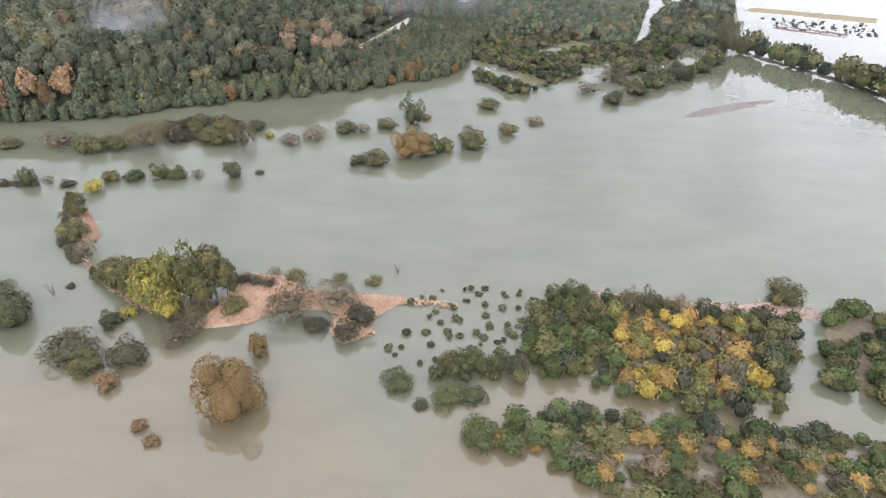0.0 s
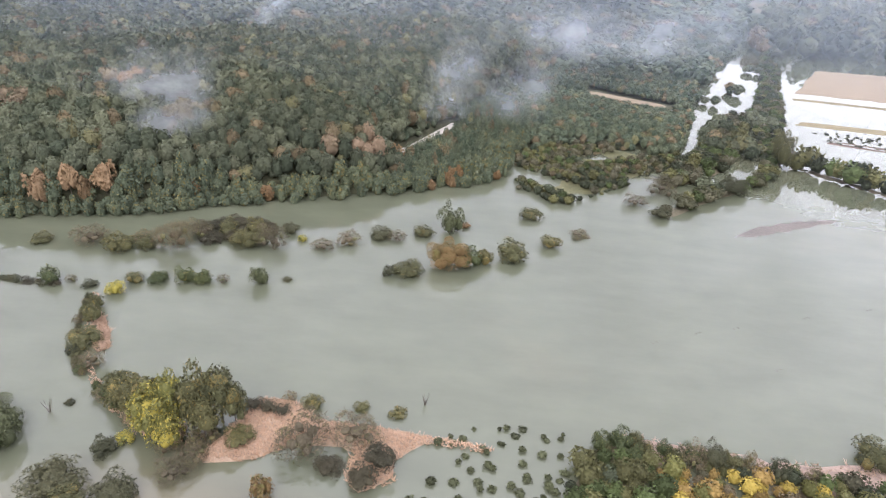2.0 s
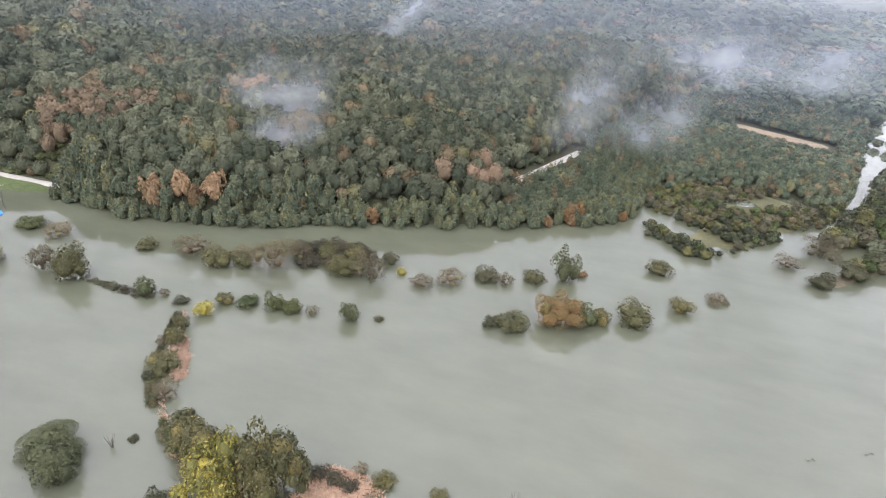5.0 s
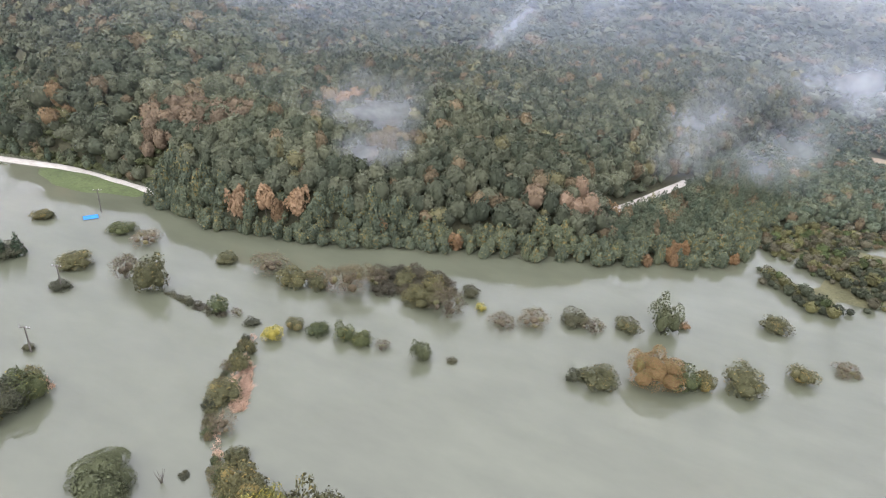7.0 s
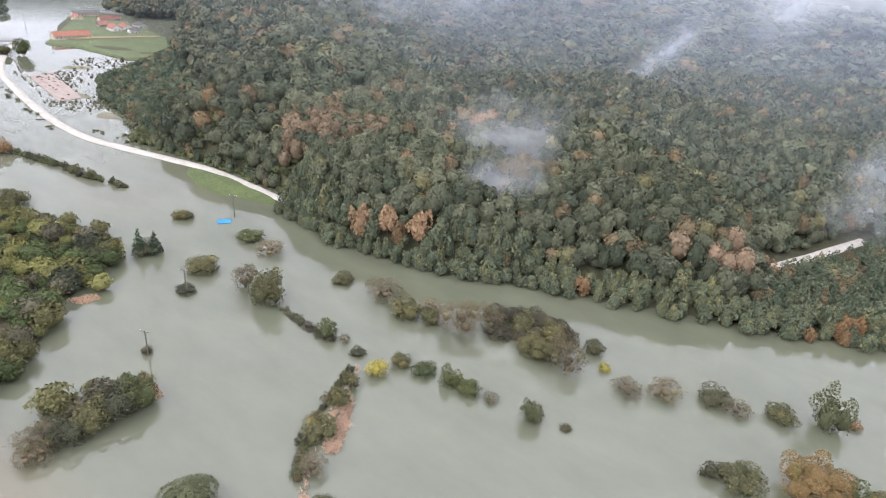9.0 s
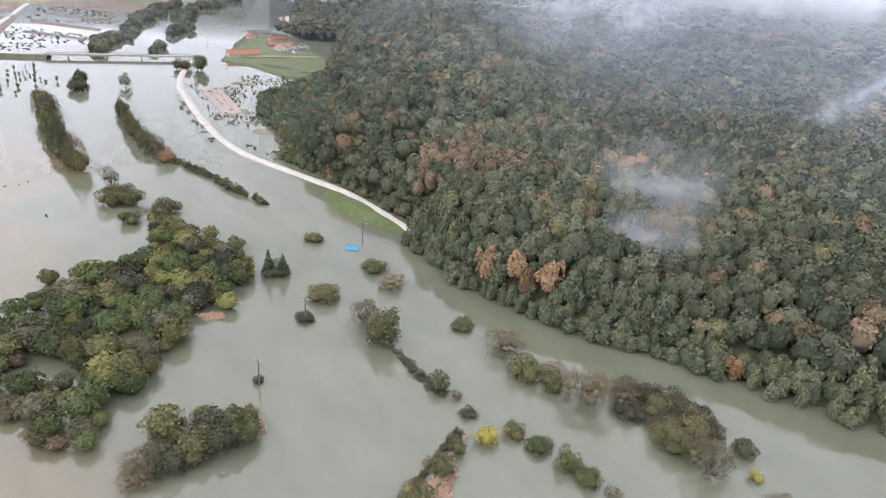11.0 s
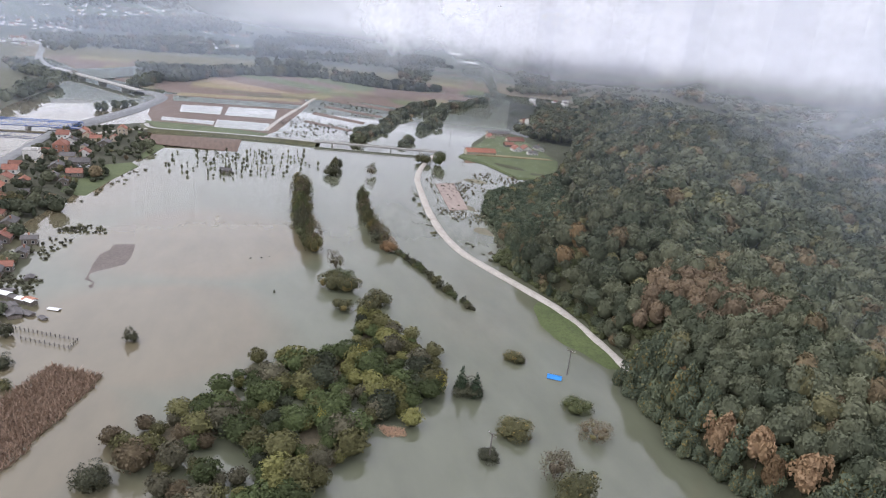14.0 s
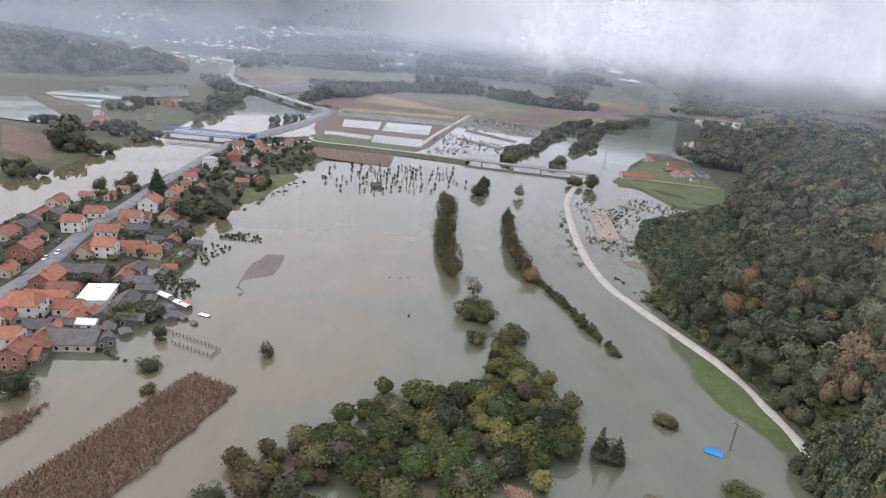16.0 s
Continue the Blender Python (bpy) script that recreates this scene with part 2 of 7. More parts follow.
MAIZE_LOW = [(-160, 15), (-150, 15), (-128, 6), (-128, -2), (-150, 6)]


def inside(poly, X, Y):
    """Signed distance to a closed outline, positive within."""
    X, Y = np.asarray(X, float), np.asarray(Y, float)
    best, odd = np.full(X.shape, 1e18), np.zeros(X.shape, bool)
    for (ax, ay), (bx, by) in zip(poly, poly[1:] + poly[:1]):
        dx, dy = bx - ax, by - ay
        k = np.clip(((X - ax) * dx + (Y - ay) * dy) / (dx * dx + dy * dy), 0, 1)
        best = np.minimum(best, (X - ax - k * dx) ** 2 + (Y - ay - k * dy) ** 2)
        if ay != by:
            odd ^= ((ay > Y) != (by > Y)) & (X < ax + (Y - ay) * dx / dy)
    d = np.sqrt(best)
    return np.where(odd, d, -d)


def wavy(X, Y, size, seed=0.0):
    """Cheap smooth undulation between -1 and 1."""
    a = np.sin(X / size + seed + 1.7 * np.sin(Y / size * 0.7 + seed))
    b = np.sin(Y / size * 1.3 - seed * 2 + 1.3 * np.sin(X / size * 0.8 - seed))
    return 0.5 * (a + b)


def height(X, Y):
    X, Y = np.asarray(X, float), np.asarray(Y, float)
    R = np.hypot(X + 20, Y - 50)
    rise = np.maximum(R - 900, 0) * 0.015 + np.maximum(R - 1900, 0) * 0.095 + np.maximum(R - 2700, 0) * 0.22
    Z = np.full(X.shape, -1.8)

    def land(poly, top, slope, rough=0.15):
        nonlocal Z
        d = inside(poly, X, Y) + wavy(X, Y, 3.1, len(poly)) * 0.8 * min(1, top * 2)
        Z = np.maximum(Z, np.minimum(-0.3 + d * slope, top + rough * wavy(X, Y, 6.0, top)))
    d = inside(FOREST, X, Y)
    e = np.maximum(inside(HILL, X, Y), 0)
    fall = np.clip((e - 62) / 130, 0, 1)
    S = np.interp(X, [-300, -180], [31, 16])
    fall = fall * fall * (3 - 2 * fall) * np.clip((-40 - X) / 110, 0, 1)
    hill = 0.35 + np.clip(d, 0, 60) * 0.03 + (S * (1 - np.exp(-e / 14)) + 0.06 * np.minimum(e, 260)) * (1 - 0.62 * fall) + wavy(X, Y, 38, 2.0) * np.minimum(e * 0.05, 2.6) + wavy(X, Y, 90, 4.0) * np.minimum(e * 0.02, 4.0)
    Z = np.where(d > -2, np.maximum(Z, np.where(d > 4, hill, -0.3 + (d - 4) * 0.3)), Z)
    land(MARSH, 0.05, 0.12, 0.3)
    land(VILLAGE, 1.1, 0.14, 0.15)
    land(FARBANK, 1.5, 0.3, 0.4)
    land(EASTBANK, 0.9, 0.2, 0.2)
    land(VERGE, 0.7, 0.22, 0.1)
    land(WETMARGIN, -0.1, 0.1, 0.16)
    land(BANK, 0.55, 0.6, 0.15)
    land(CAUSEWAY, 0.6, 0.7, 0.15)
    land(EDGE_BANK, 0.35, 0.4, 0.2)
    land(THICKET_A, -0.02, 0.3, 0.2)
    land(THICKET_B, -0.05, 0.3, 0.2)
    land(THICKET_C, 0.25, 0.3, 0.25)
    land(ISLAND, -0.05, 0.3, 0.25)
    land(SPIT, 0.4, 0.3, 0.2)
    land(INNER_SPIT, 0.3, 0.3, 0.2)
    land(HEDGE_EAST, 0.5, 0.4, 0.2)
    land(MUD_EAST, 0.06, 0.3, 0.05)
    land(MUD_WEST, 0.012, 0.12, 0.05)
    land(MAIZE, 0.12, 0.3, 0.05)
    land(MAIZE_LOW, 0.08, 0.3, 0.05)
    d = inside(PLAIN, X, Y)
    Z = np.maximum(Z, np.minimum(-0.5 + d * 0.1, -0.12 + rise + 0.7 * np.clip((-735 - X) / 25, 0, 1) + wavy(X, Y, 45, 5) * 0.1))
    Z = Z + 26 * np.exp(-((X + 1120) ** 2 + (Y + 600) ** 2) / 230 ** 2) * (R > 700)
    far = np.clip((R - 900) / 400, 0, 1)
    return np.where(far > 0, np.maximum(Z, far * rise - 1.8 * (1 - far)), Z)


def mesh_from(name, V, F, mat, tint=None, field="tint", smooth=False):
    """A mesh from number arrays; F: one array of triangles or of quads; tint: a colour for each vertex."""
    me = bpy.data.meshes.new(name)
    V, F = np.asarray(V, np.float32), np.asarray(F, np.int32)
    k = F.shape[1]
    me.vertices.add(len(V)), me.loops.add(F.size), me.polygons.add(len(F))
    me.vertices.foreach_set("co", V.ravel())
    me.loops.foreach_set("vertex_index", F.ravel())
    me.polygons.foreach_set("loop_start", np.arange(0, F.size, k, dtype=np.int32))
    me.polygons.foreach_set("loop_total", np.full(len(F), k, np.int32))
    if smooth:
        me.polygons.foreach_set("use_smooth", np.ones(len(F), bool))
    if tint is not None:
        at = me.color_attributes.new(field, "FLOAT_COLOR", "POINT")
        at.data.foreach_set("color", np.concatenate([tint, np.ones((len(V), 1))], 1).astype(np.float32).ravel())
    me.update(calc_edges=True)
    me.materials.append(mat)
    return me


def axis(lo, hi, step, a, b, grow=1.16):
    v, s = list(np.arange(lo, hi + step / 2, step)), step
    w = v[0]
    while w > a:
        s = min(s * grow, 52)
        w = max(a, w - s)
        v.insert(0, w)
    s, w = step, v[-1]
    while w < b:
        s = min(s * grow, 52)
        w = min(b, w + s)
        v.append(w)
    return np.array(v)


def build_ground():
    xs, ys = axis(-530, 190, 3.3, -3500, 3500), axis(-110, 330, 2.9, -3500, 3500)
    X, Y = np.meshgrid(xs, ys)
    Z = height(X, Y)
    base = np.zeros(X.shape + (3,))
    base[:] = (0.13, 0.11, 0.075)
    for poly, col in ((FOREST, (0.05, 0.05, 0.025)), (VILLAGE, (0.05, 0.052, 0.033)), (FARBANK, (0.078, 0.08, 0.05)), (PLAIN, (0.1, 0.095, 0.055)), (EASTBANK, (0.055, 0.06, 0.032)),
                      (VERGE, (0.072, 0.095, 0.034)), (WETMARGIN, (0.16, 0.15, 0.11)), (BANK, (0.36, 0.26, 0.2)), (CAUSEWAY, (0.3, 0.21, 0.15)), (EDGE_BANK, (0.3, 0.22, 0.19)),
                      (MUD_EAST, (0.17, 0.15, 0.145)), (MUD_WEST, (0.15, 0.13, 0.125)), (MAIZE, (0.13, 0.09, 0.065)), (MAIZE_LOW, (0.13, 0.09, 0.065)), (MARSH, (0.095, 0.092, 0.045))):
        base[inside(poly, X, Y) > -1.5] = col
    far = np.hypot(X, Y) > 1300
    strip = np.floor((X * 0.93 - Y * 0.36 + 6 * wavy(X, Y, 90, 2)) / 26).astype(int) % 7
    plots = np.array([(0.13, 0.085, 0.07), (0.17, 0.14, 0.08), (0.105, 0.075, 0.06), (0.1, 0.12, 0.055), (0.14, 0.1, 0.085), (0.19, 0.165, 0.09), (0.115, 0.085, 0.07)])
    dry = (inside(PLAIN, X, Y) > 0) & (X < -735) & (X > -1100)
    base[dry] = plots[strip[dry]]
    farm = (np.floor(X / 90 + 0.4 * np.sin(Y / 130)) * 7 + np.floor(Y / 70 + 0.5 * np.sin(X / 150)) * 13).astype(int) % 5
    tone = np.array([(0.05, 0.07, 0.04), (0.036, 0.05, 0.034), (0.07, 0.065, 0.05), (0.052, 0.07, 0.042), (0.03, 0.038, 0.03)])
    base[far] = tone[farm[far]]
    base[far & (wavy(X, Y, 160, 1) > 0.35)] = (0.03, 0.038, 0.028)
    base[inside(FOREST, X, Y) > 0] = (0.05, 0.05, 0.027)
    nx, ny = len(xs), len(ys)
    i = (np.arange(ny - 1)[:, None] * nx + np.arange(nx - 1)).ravel()
    F = np.stack([i, i + 1, i + nx + 1, i + nx], 1)
    ob = new("ground", mesh_from("ground", np.stack([X, Y, Z], -1).reshape(-1, 3), F, ground_material(), base.reshape(-1, 3), "soil", True))
    tagged(ob, "dark earth, grass and forest floor rising from the flood", "ground", kind="structure")
    s = 3520
    wm = mesh_from("water", [(-s, -s, 0), (s, -s, 0), (s, s, 0), (-s, s, 0)], [[0, 1, 2, 3]], water_material())
    tagged(new("water", wm), "still grey-green flood water with brown silt", "water", kind="structure")


build_ground()


# ---------------- plants ----------------
def ball(rng, sub=1, lump=0.18):
    bm = bmesh.new()
    bmesh.ops.create_icosphere(bm, subdivisions=sub + 1, radius=1)
    V = np.array([v.co[:] for v in bm.verts])
    F = np.array([[v.index for v in f.verts] for f in bm.faces])
    bm.free()
    return V * (1 + lump * rng.standard_normal((len(V), 1))), F


def crown(rng, blobs, n, leaf, quads=True, core=0.8, long=1.0, jitter=0.5, low=-0.35, fuzz=0.17, fine=True, cores=99):
    """Clumps of leaves over the outside of several rounded masses; returns vertices and faces."""
    blobs = np.array(blobs, float)
    area = blobs[:, 3] * blobs[:, 4] + blobs[:, 3] * blobs[:, 5]
    which = rng.choice(len(blobs), n * 2, p=area / area.sum())
    d = rng.standard_normal((n * 2, 3))
    d /= np.linalg.norm(d, axis=1, keepdims=True)
    d[:, 2] = np.where(d[:, 2] < low, -d[:, 2], d[:, 2])
    B = blobs[which]
    reach_out = rng.uniform(0.98 - fuzz, 0.98 + fuzz, (n * 2, 1)) + fuzz * (rng.random((n * 2, 1)) < 0.08)
    P = B[:, :3] + d * B[:, 3:6] * reach_out
    keep = np.ones(len(P), bool)
    for k, b in enumerate(blobs):
        q = (((P - b[:3]) / (b[3:6] * 0.86)) ** 2).sum(1)
        keep &= (q > 1) | (which == k)
    P, d = P[keep][:n], d[keep][:n]
    m = len(P)
    N = d + jitter * rng.standard_normal((m, 3))
    N /= np.linalg.norm(N, axis=1, keepdims=True)
    T = np.cross(N, rng.standard_normal((m, 3)))
    T /= np.linalg.norm(T, axis=1, keepdims=True)
    U = np.cross(N, T)
    s = (leaf * rng.uniform(0.55, 1.3, (m, 1)))
    if quads:
        C = [P - T * s * long * 0.5, P + U * s * 0.42 / long + N * s * 0.15, P + T * s * long * 0.5, P - U * s * 0.42 / long + N * s * 0.15]
        V = np.stack(C, 1).reshape(-1, 3)
        i = np.arange(m) * 4
        F = np.concatenate([np.stack([i, i + 1, i + 2], 1), np.stack([i, i + 2, i + 3], 1)])
    else:
        C = [P - T * s * 0.6 * long, P + T * s * 0.6 * long, P + U * s * 0.9 + N * s * 0.15]
        V = np.stack(C, 1).reshape(-1, 3)
        F = np.arange(m * 3).reshape(-1, 3)
    if core:
        for b in blobs[:cores]:
            bv, bf = ball(rng, 1 if b[3] > 0.24 and fine else 0, 0.07)
            F = np.concatenate([F, bf + len(V)])
            V = np.concatenate([V, b[:3] + bv * b[3:6] * core])
    return V, F


def limb(path, r0, r1, sides=5):
    """A tapered branch along a crooked line."""
    V, F = [], []
    for k, p in enumerate(path):
        r = r0 + (r1 - r0) * k / (len(path) - 1)
        for s in range(sides):
            a = 2 * math.pi * s / sides
            V.append((p[0] + r * math.cos(a), p[1] + r * math.sin(a), p[2]))
        if k:
            o = (k - 1) * sides
            F += [(o + s, o + (s + 1) % sides, o + sides + (s + 1) % sides, o + sides + s) for s in range(sides)]
    return V, F


def stems(rng, count, r, spread, top, base=-0.12):
    V, F = [], []
    for k in range(count):
        a = 2 * math.pi * k / count + rng.uniform(-0.5, 0.5)
        e = spread * rng.uniform(0.4, 1)
        path = [(0.03 * math.cos(a), 0.03 * math.sin(a), base)]
        for s in (0.35, 0.7, 1.0):
            path.append((e * s * math.cos(a) + rng.uniform(-0.03, 0.03), e * s * math.sin(a) + rng.uniform(-0.03, 0.03), top * s * rng.uniform(0.85, 1.05)))
        v, f = limb(path, r, r * 0.3)
        F += [tuple(i + len(V) for i in q) for q in f]
        V += v
    return V, F


SHAPES = {
    "round": [(0, 0, 0.42, 0.42, 0.42, 0.45), (0.2, 0.1, 0.4, 0.3, 0.3, 0.4), (-0.2, -0.08, 0.4, 0.3, 0.32, 0.42), (0.02, -0.24, 0.3, 0.28, 0.25, 0.32), (-0.05, 0.22, 0.55, 0.26, 0.26, 0.35)],
    "tall": [(0, 0, 0.68, 0.38, 0.38, 0.3), (0.22, 0.1, 0.58, 0.28, 0.28, 0.26), (-0.24, 0.04, 0.55, 0.29, 0.29, 0.27), (0.05, -0.25, 0.52, 0.28, 0.28, 0.25), (-0.05, 0.24, 0.7, 0.24, 0.26, 0.22), (0.22, -0.2, 0.4, 0.24, 0.24, 0.2), (-0.2, -0.2, 0.38, 0.22, 0.22, 0.2)],
    "spread": [(0, 0, 0.4, 0.33, 0.33, 0.4), (0.26, 0.12, 0.36, 0.26, 0.26, 0.38), (-0.27, 0.1, 0.38, 0.25, 0.25, 0.4), (0.1, -0.27, 0.32, 0.25, 0.25, 0.35), (-0.14, -0.22, 0.5, 0.2, 0.2, 0.38), (0.1, 0.26, 0.5, 0.22, 0.22, 0.36)],
    "wood": [(0, 0, 0.5, 0.4, 0.4, 0.44), (0.12, 0.08, 0.36, 0.34, 0.34, 0.36), (-0.14, -0.06, 0.4, 0.33, 0.33, 0.38), (0.02, 0.0, 0.74, 0.24, 0.24, 0.24)],
    "low": [(0, 0, 0.3, 0.46, 0.42, 0.6), (0.25, 0.1, 0.3, 0.28, 0.28, 0.5), (-0.22, -0.1, 0.3, 0.3, 0.3, 0.55)],
}
MADE = {}


def lumps(shape, rng):
    """Uneven rounded masses that make up a crown: a few big ones from SHAPES, many small ones on and round them."""
    wood = shape in ("wood", "tall")
    out = [tuple(np.array(b) * rng.uniform(0.72, 1.08, 6) * np.array([1.1, 1.1, 0.95, 0.92, 0.92, 0.9])) for b in SHAPES[shape]]
    lean = rng.uniform(-0.1, 0.1, 2)
    for _ in range(8 if shape == "wood" else 16):
        a, r = rng.uniform(0, 6.28), 0.42 * math.sqrt(rng.uniform(0.05, 1))
        s = rng.uniform(0.09, 0.17)
        low = 0.3 if wood else 0.06
        z = rng.uniform(low, 0.95 - 0.85 * r) if shape != "low" else rng.uniform(0.1, 0.75)
        out.append((r * math.cos(a) + lean[0] * z, r * math.sin(a) + lean[1] * z, z, s, s, s * rng.uniform(0.9, 2.2)))
    return out


def plant_meshes(kind, shape, size, seed):
    """Foliage and stems, one unit wide and high, kept for reuse."""
    key = (kind, shape, size, seed)
    if key not in MADE:
        rng = np.random.default_rng(abs(hash((len(kind), ord(kind[0]), ord(kind[-1]), len(shape), size, seed))) % 100000)
        n, leaf = ((560, 0.08), (1250, 0.052), (7500, 0.0235))[size] if shape != "wood" else (760, 0.075)
        blobs, upright = lumps(shape, rng), shape in ("tall", "wood")
        turn = rng.uniform(0, 6.28)
        blobs = [(b[0] * math.cos(turn) - b[1] * math.sin(turn), b[0] * math.sin(turn) + b[1] * math.cos(turn), *b[2:]) for b in blobs]
        if kind == "bare":
            V, F = crown(rng, blobs, int(n * 1.1), leaf * 0.75, True, 0.42, 2.4, 1.2, -0.35, 0.3, False, len(SHAPES[shape]))
        elif kind == "conifer":
            tiers = [(0, 0, 0.14 + 0.15 * k, 0.42 * (1 - k / 6.3), 0.42 * (1 - k / 6.3), 0.09) for k in range(6)]
            V, F = crown(rng, tiers, n, leaf, True, 0.6, 1.6, 0.6)
        else:
            V, F = crown(rng, blobs, n, leaf, shape != "wood", 0.74, 1.35, 0.55, -0.35, 0.1 if shape == "wood" else (0.24, 0.18, 0.1)[size], size > 0, len(SHAPES[shape]))
        sv, sf = stems(rng, 1 if upright else 5, 0.022 if upright else 0.014, 0.02 if upright else 0.3, 0.6)
        if upright:
            w, g = stems(rng, 4, 0.012, 0.25, 0.7, 0.25)
            sf += [tuple(i + len(sv) for i in q) for q in g]
            sv += w
        mat = M_LEAF[kind] if kind != "forest" else M_FOREST_NEAR
        MADE[key] = (mesh_from("foliage", V, F, mat), mesh_from("stem", sv, sf, M_BARK))
    return MADE[key]


def plant(name, x, y, w, h, kind, shape="round", size=None, label="", category="shrub", group="", z=None, turn=None):
    rng = random.Random(int(x * 37 + y * 91))
    if size is None:
        size = 0 if w < 4.2 else 1 if w < 9.5 else 2
    fol, stm = plant_meshes(kind, shape, size, rng.randrange(3))
    root = new(name)
    if z is None:
        z = max(float(height(x, y)), -0.25)
    root.matrix_basis = pose(x, y, z, 0, 0, rng.uniform(0, 360) if turn is None else turn) @ Matrix.Diagonal((w, w, h, 1))
    for nm, me in (("foliage", fol), ("trunk" if shape in ("tall", "wood") else "stem", stm)):
        o = new(nm, me)
        o.parent = root
    tagged(root, label, category, group)
    return root


M_FOREST_NEAR = leaf_material("leaves_woodland", (0.054, 0.074, 0.05), (0.128, 0.145, 0.088), (0.2, 0.17, 0.07), 0.1)

# woodland on the hill: the rows nearest the water are single trees, the rest one sheet of crowns
TURNED = (((-36, 211), 6, (0.3, 0.2, 0.13)), ((-46, 205), 3.5, (0.26, 0.18, 0.115)),
          ((-160, 190), 12, (0.22, 0.155, 0.1)), ((-146, 195), 9, (0.2, 0.145, 0.095)), ((-8, 210), 4, (0.23, 0.15, 0.08)), ((-118, 224), 5, (0.33, 0.2, 0.11)),
          ((-205, 184), 6, (0.26, 0.17, 0.09)), ((-70, 180), 6, (0.17, 0.15, 0.055)), ((-60, 184), 3, (0.19, 0.16, 0.05)), ((-90, 205), 8, (0.17, 0.13, 0.07)), ((-30, 230), 5, (0.27, 0.17, 0.09)))
RED_FIELD = [(58, 368), (101, 350), (94, 334), (58, 349)]
ROAD_IN_WOOD = [(-29, 236), (-26, 242), (-15, 269), (-11, 279)]


def to_line(P, line):
    best = np.full(len(P), 1e9)
    for a, b in zip(line, line[1:]):
        a, b = np.array(a, float), np.array(b, float)
        k = np.clip(((P - a) @ (b - a)) / ((b - a) @ (b - a)), 0, 1)
        best = np.minimum(best, np.linalg.norm(P - a - k[:, None] * (b - a), axis=1))
    return best


def scatter(rng, poly, x0, x1, y0, y1, step, margin=1.2):
    X, Y = np.meshgrid(np.arange(x0, x1, step), np.arange(y0, y1, step * 0.87))
    X = X + (np.arange(X.shape[0]) % 2)[:, None] * step * 0.5
    P = np.stack([X.ravel(), Y.ravel()], 1) + rng.uniform(-0.33, 0.33, (X.size, 2)) * step
    return P[inside(poly, P[:, 0], P[:, 1]) > margin]


def tree_tints(rng, P):
    n = len(P)
    k = rng.random((n, 1)) ** 1.3
    c = np.array([0.053, 0.064, 0.042]) * (1 - k) + np.array([0.122, 0.129, 0.083]) * k
    w = wavy(P[:, 0], P[:, 1], 31, 1.0)[:, None] * 0.5 + 0.5
    c = c * (0.85 + 0.3 * w)
    young = (inside(HILL, P[:, 0], P[:, 1]) < 0) & (inside(FOREST, P[:, 0], P[:, 1]) > -2)
    c[young] = np.array([0.06, 0.08, 0.054]) * (1 - k[young]) + np.array([0.115, 0.13, 0.082]) * k[young]
    pale = rng.random(n) < 0.045
    c[pale] = np.array([0.15, 0.142, 0.074]) * rng.uniform(0.7, 1.15, (pale.sum(), 1))
    brown = rng.random(n) < 0.08
    c[brown] = np.array([0.15, 0.118, 0.072]) * rng.uniform(0.7, 1.25, (brown.sum(), 1))
    for (x, y), r, col in TURNED:
        near = (np.hypot(P[:, 0] - x, P[:, 1] - y) < r) & (rng.random(n) < 0.72)
        c[near] = np.array(col) * np.array([0.8, 0.86, 0.9]) * rng.uniform(0.8, 1.15, (near.sum(), 1))
    return c


def crowd(name, P, W, H, Z, tints, n, leaf, rng, label, category, lumps=4, core=0.85, fuzz=0.07, tip=False):
    """Many crowns joined into one mesh."""
    kinds = []
    for k in range(9):
        blobs = [(0, 0, 0.46, 0.42, 0.42, 0.37 if k % 3 else 0.43)]
        for i in range(lumps * 2):
            a, up = i * 2.4 + rng.uniform(-0.5, 0.5), rng.uniform(0.1, 0.95)
            r = 0.32 * math.sqrt(1 - up * up)
            size = rng.uniform(0.11, 0.18)
            blobs.append((r * math.cos(a), r * math.sin(a), 0.46 + 0.31 * up + rng.uniform(-0.05, 0.04), size, size, size))
        if tip:
            blobs = [(0, 0, 0.36, 0.4, 0.4, 0.34), (0, 0, 0.62, 0.26, 0.26, 0.24), (rng.uniform(-0.05, 0.05), rng.uniform(-0.05, 0.05), 0.84, 0.13, 0.13, 0.2)] + blobs[1:3]
        kinds.append(crown(rng, blobs, n, leaf, False, core, 1.0, 0.34 + fuzz, -0.15, fuzz, lumps > 1, 1))
    VV, FF, CC, off = [], [], [], 0
    pick = rng.integers(0, 9, len(P))
    for k in range(9):
        ids = np.nonzero(pick == k)[0]
        if not len(ids):
            continue
        V, F = kinds[k]
        a = rng.uniform(0, 6.28, len(ids))
        c, s = np.cos(a)[:, None], np.sin(a)[:, None]
        w, h = W[ids][:, None], H[ids][:, None]
        x = (V[:, 0] * c - V[:, 1] * s) * w + P[ids, 0][:, None]
        y = (V[:, 0] * s + V[:, 1] * c) * w + P[ids, 1][:, None]
        z = V[:, 2] * h + Z[ids][:, None]
        VV.append(np.stack([x, y, z], -1).reshape(-1, 3))
        FF.append((F[None] + (np.arange(len(ids)) * len(V))[:, None, None] + off).reshape(-1, 3))
        CC.append(np.repeat(tints[ids], len(V), 0))
        off += len(ids) * len(V)
    ob = new(name, mesh_from(name, np.concatenate(VV), np.concatenate(FF), M_FOREST, np.concatenate(CC)))
    return tagged(ob, label, category, kind="stuff")


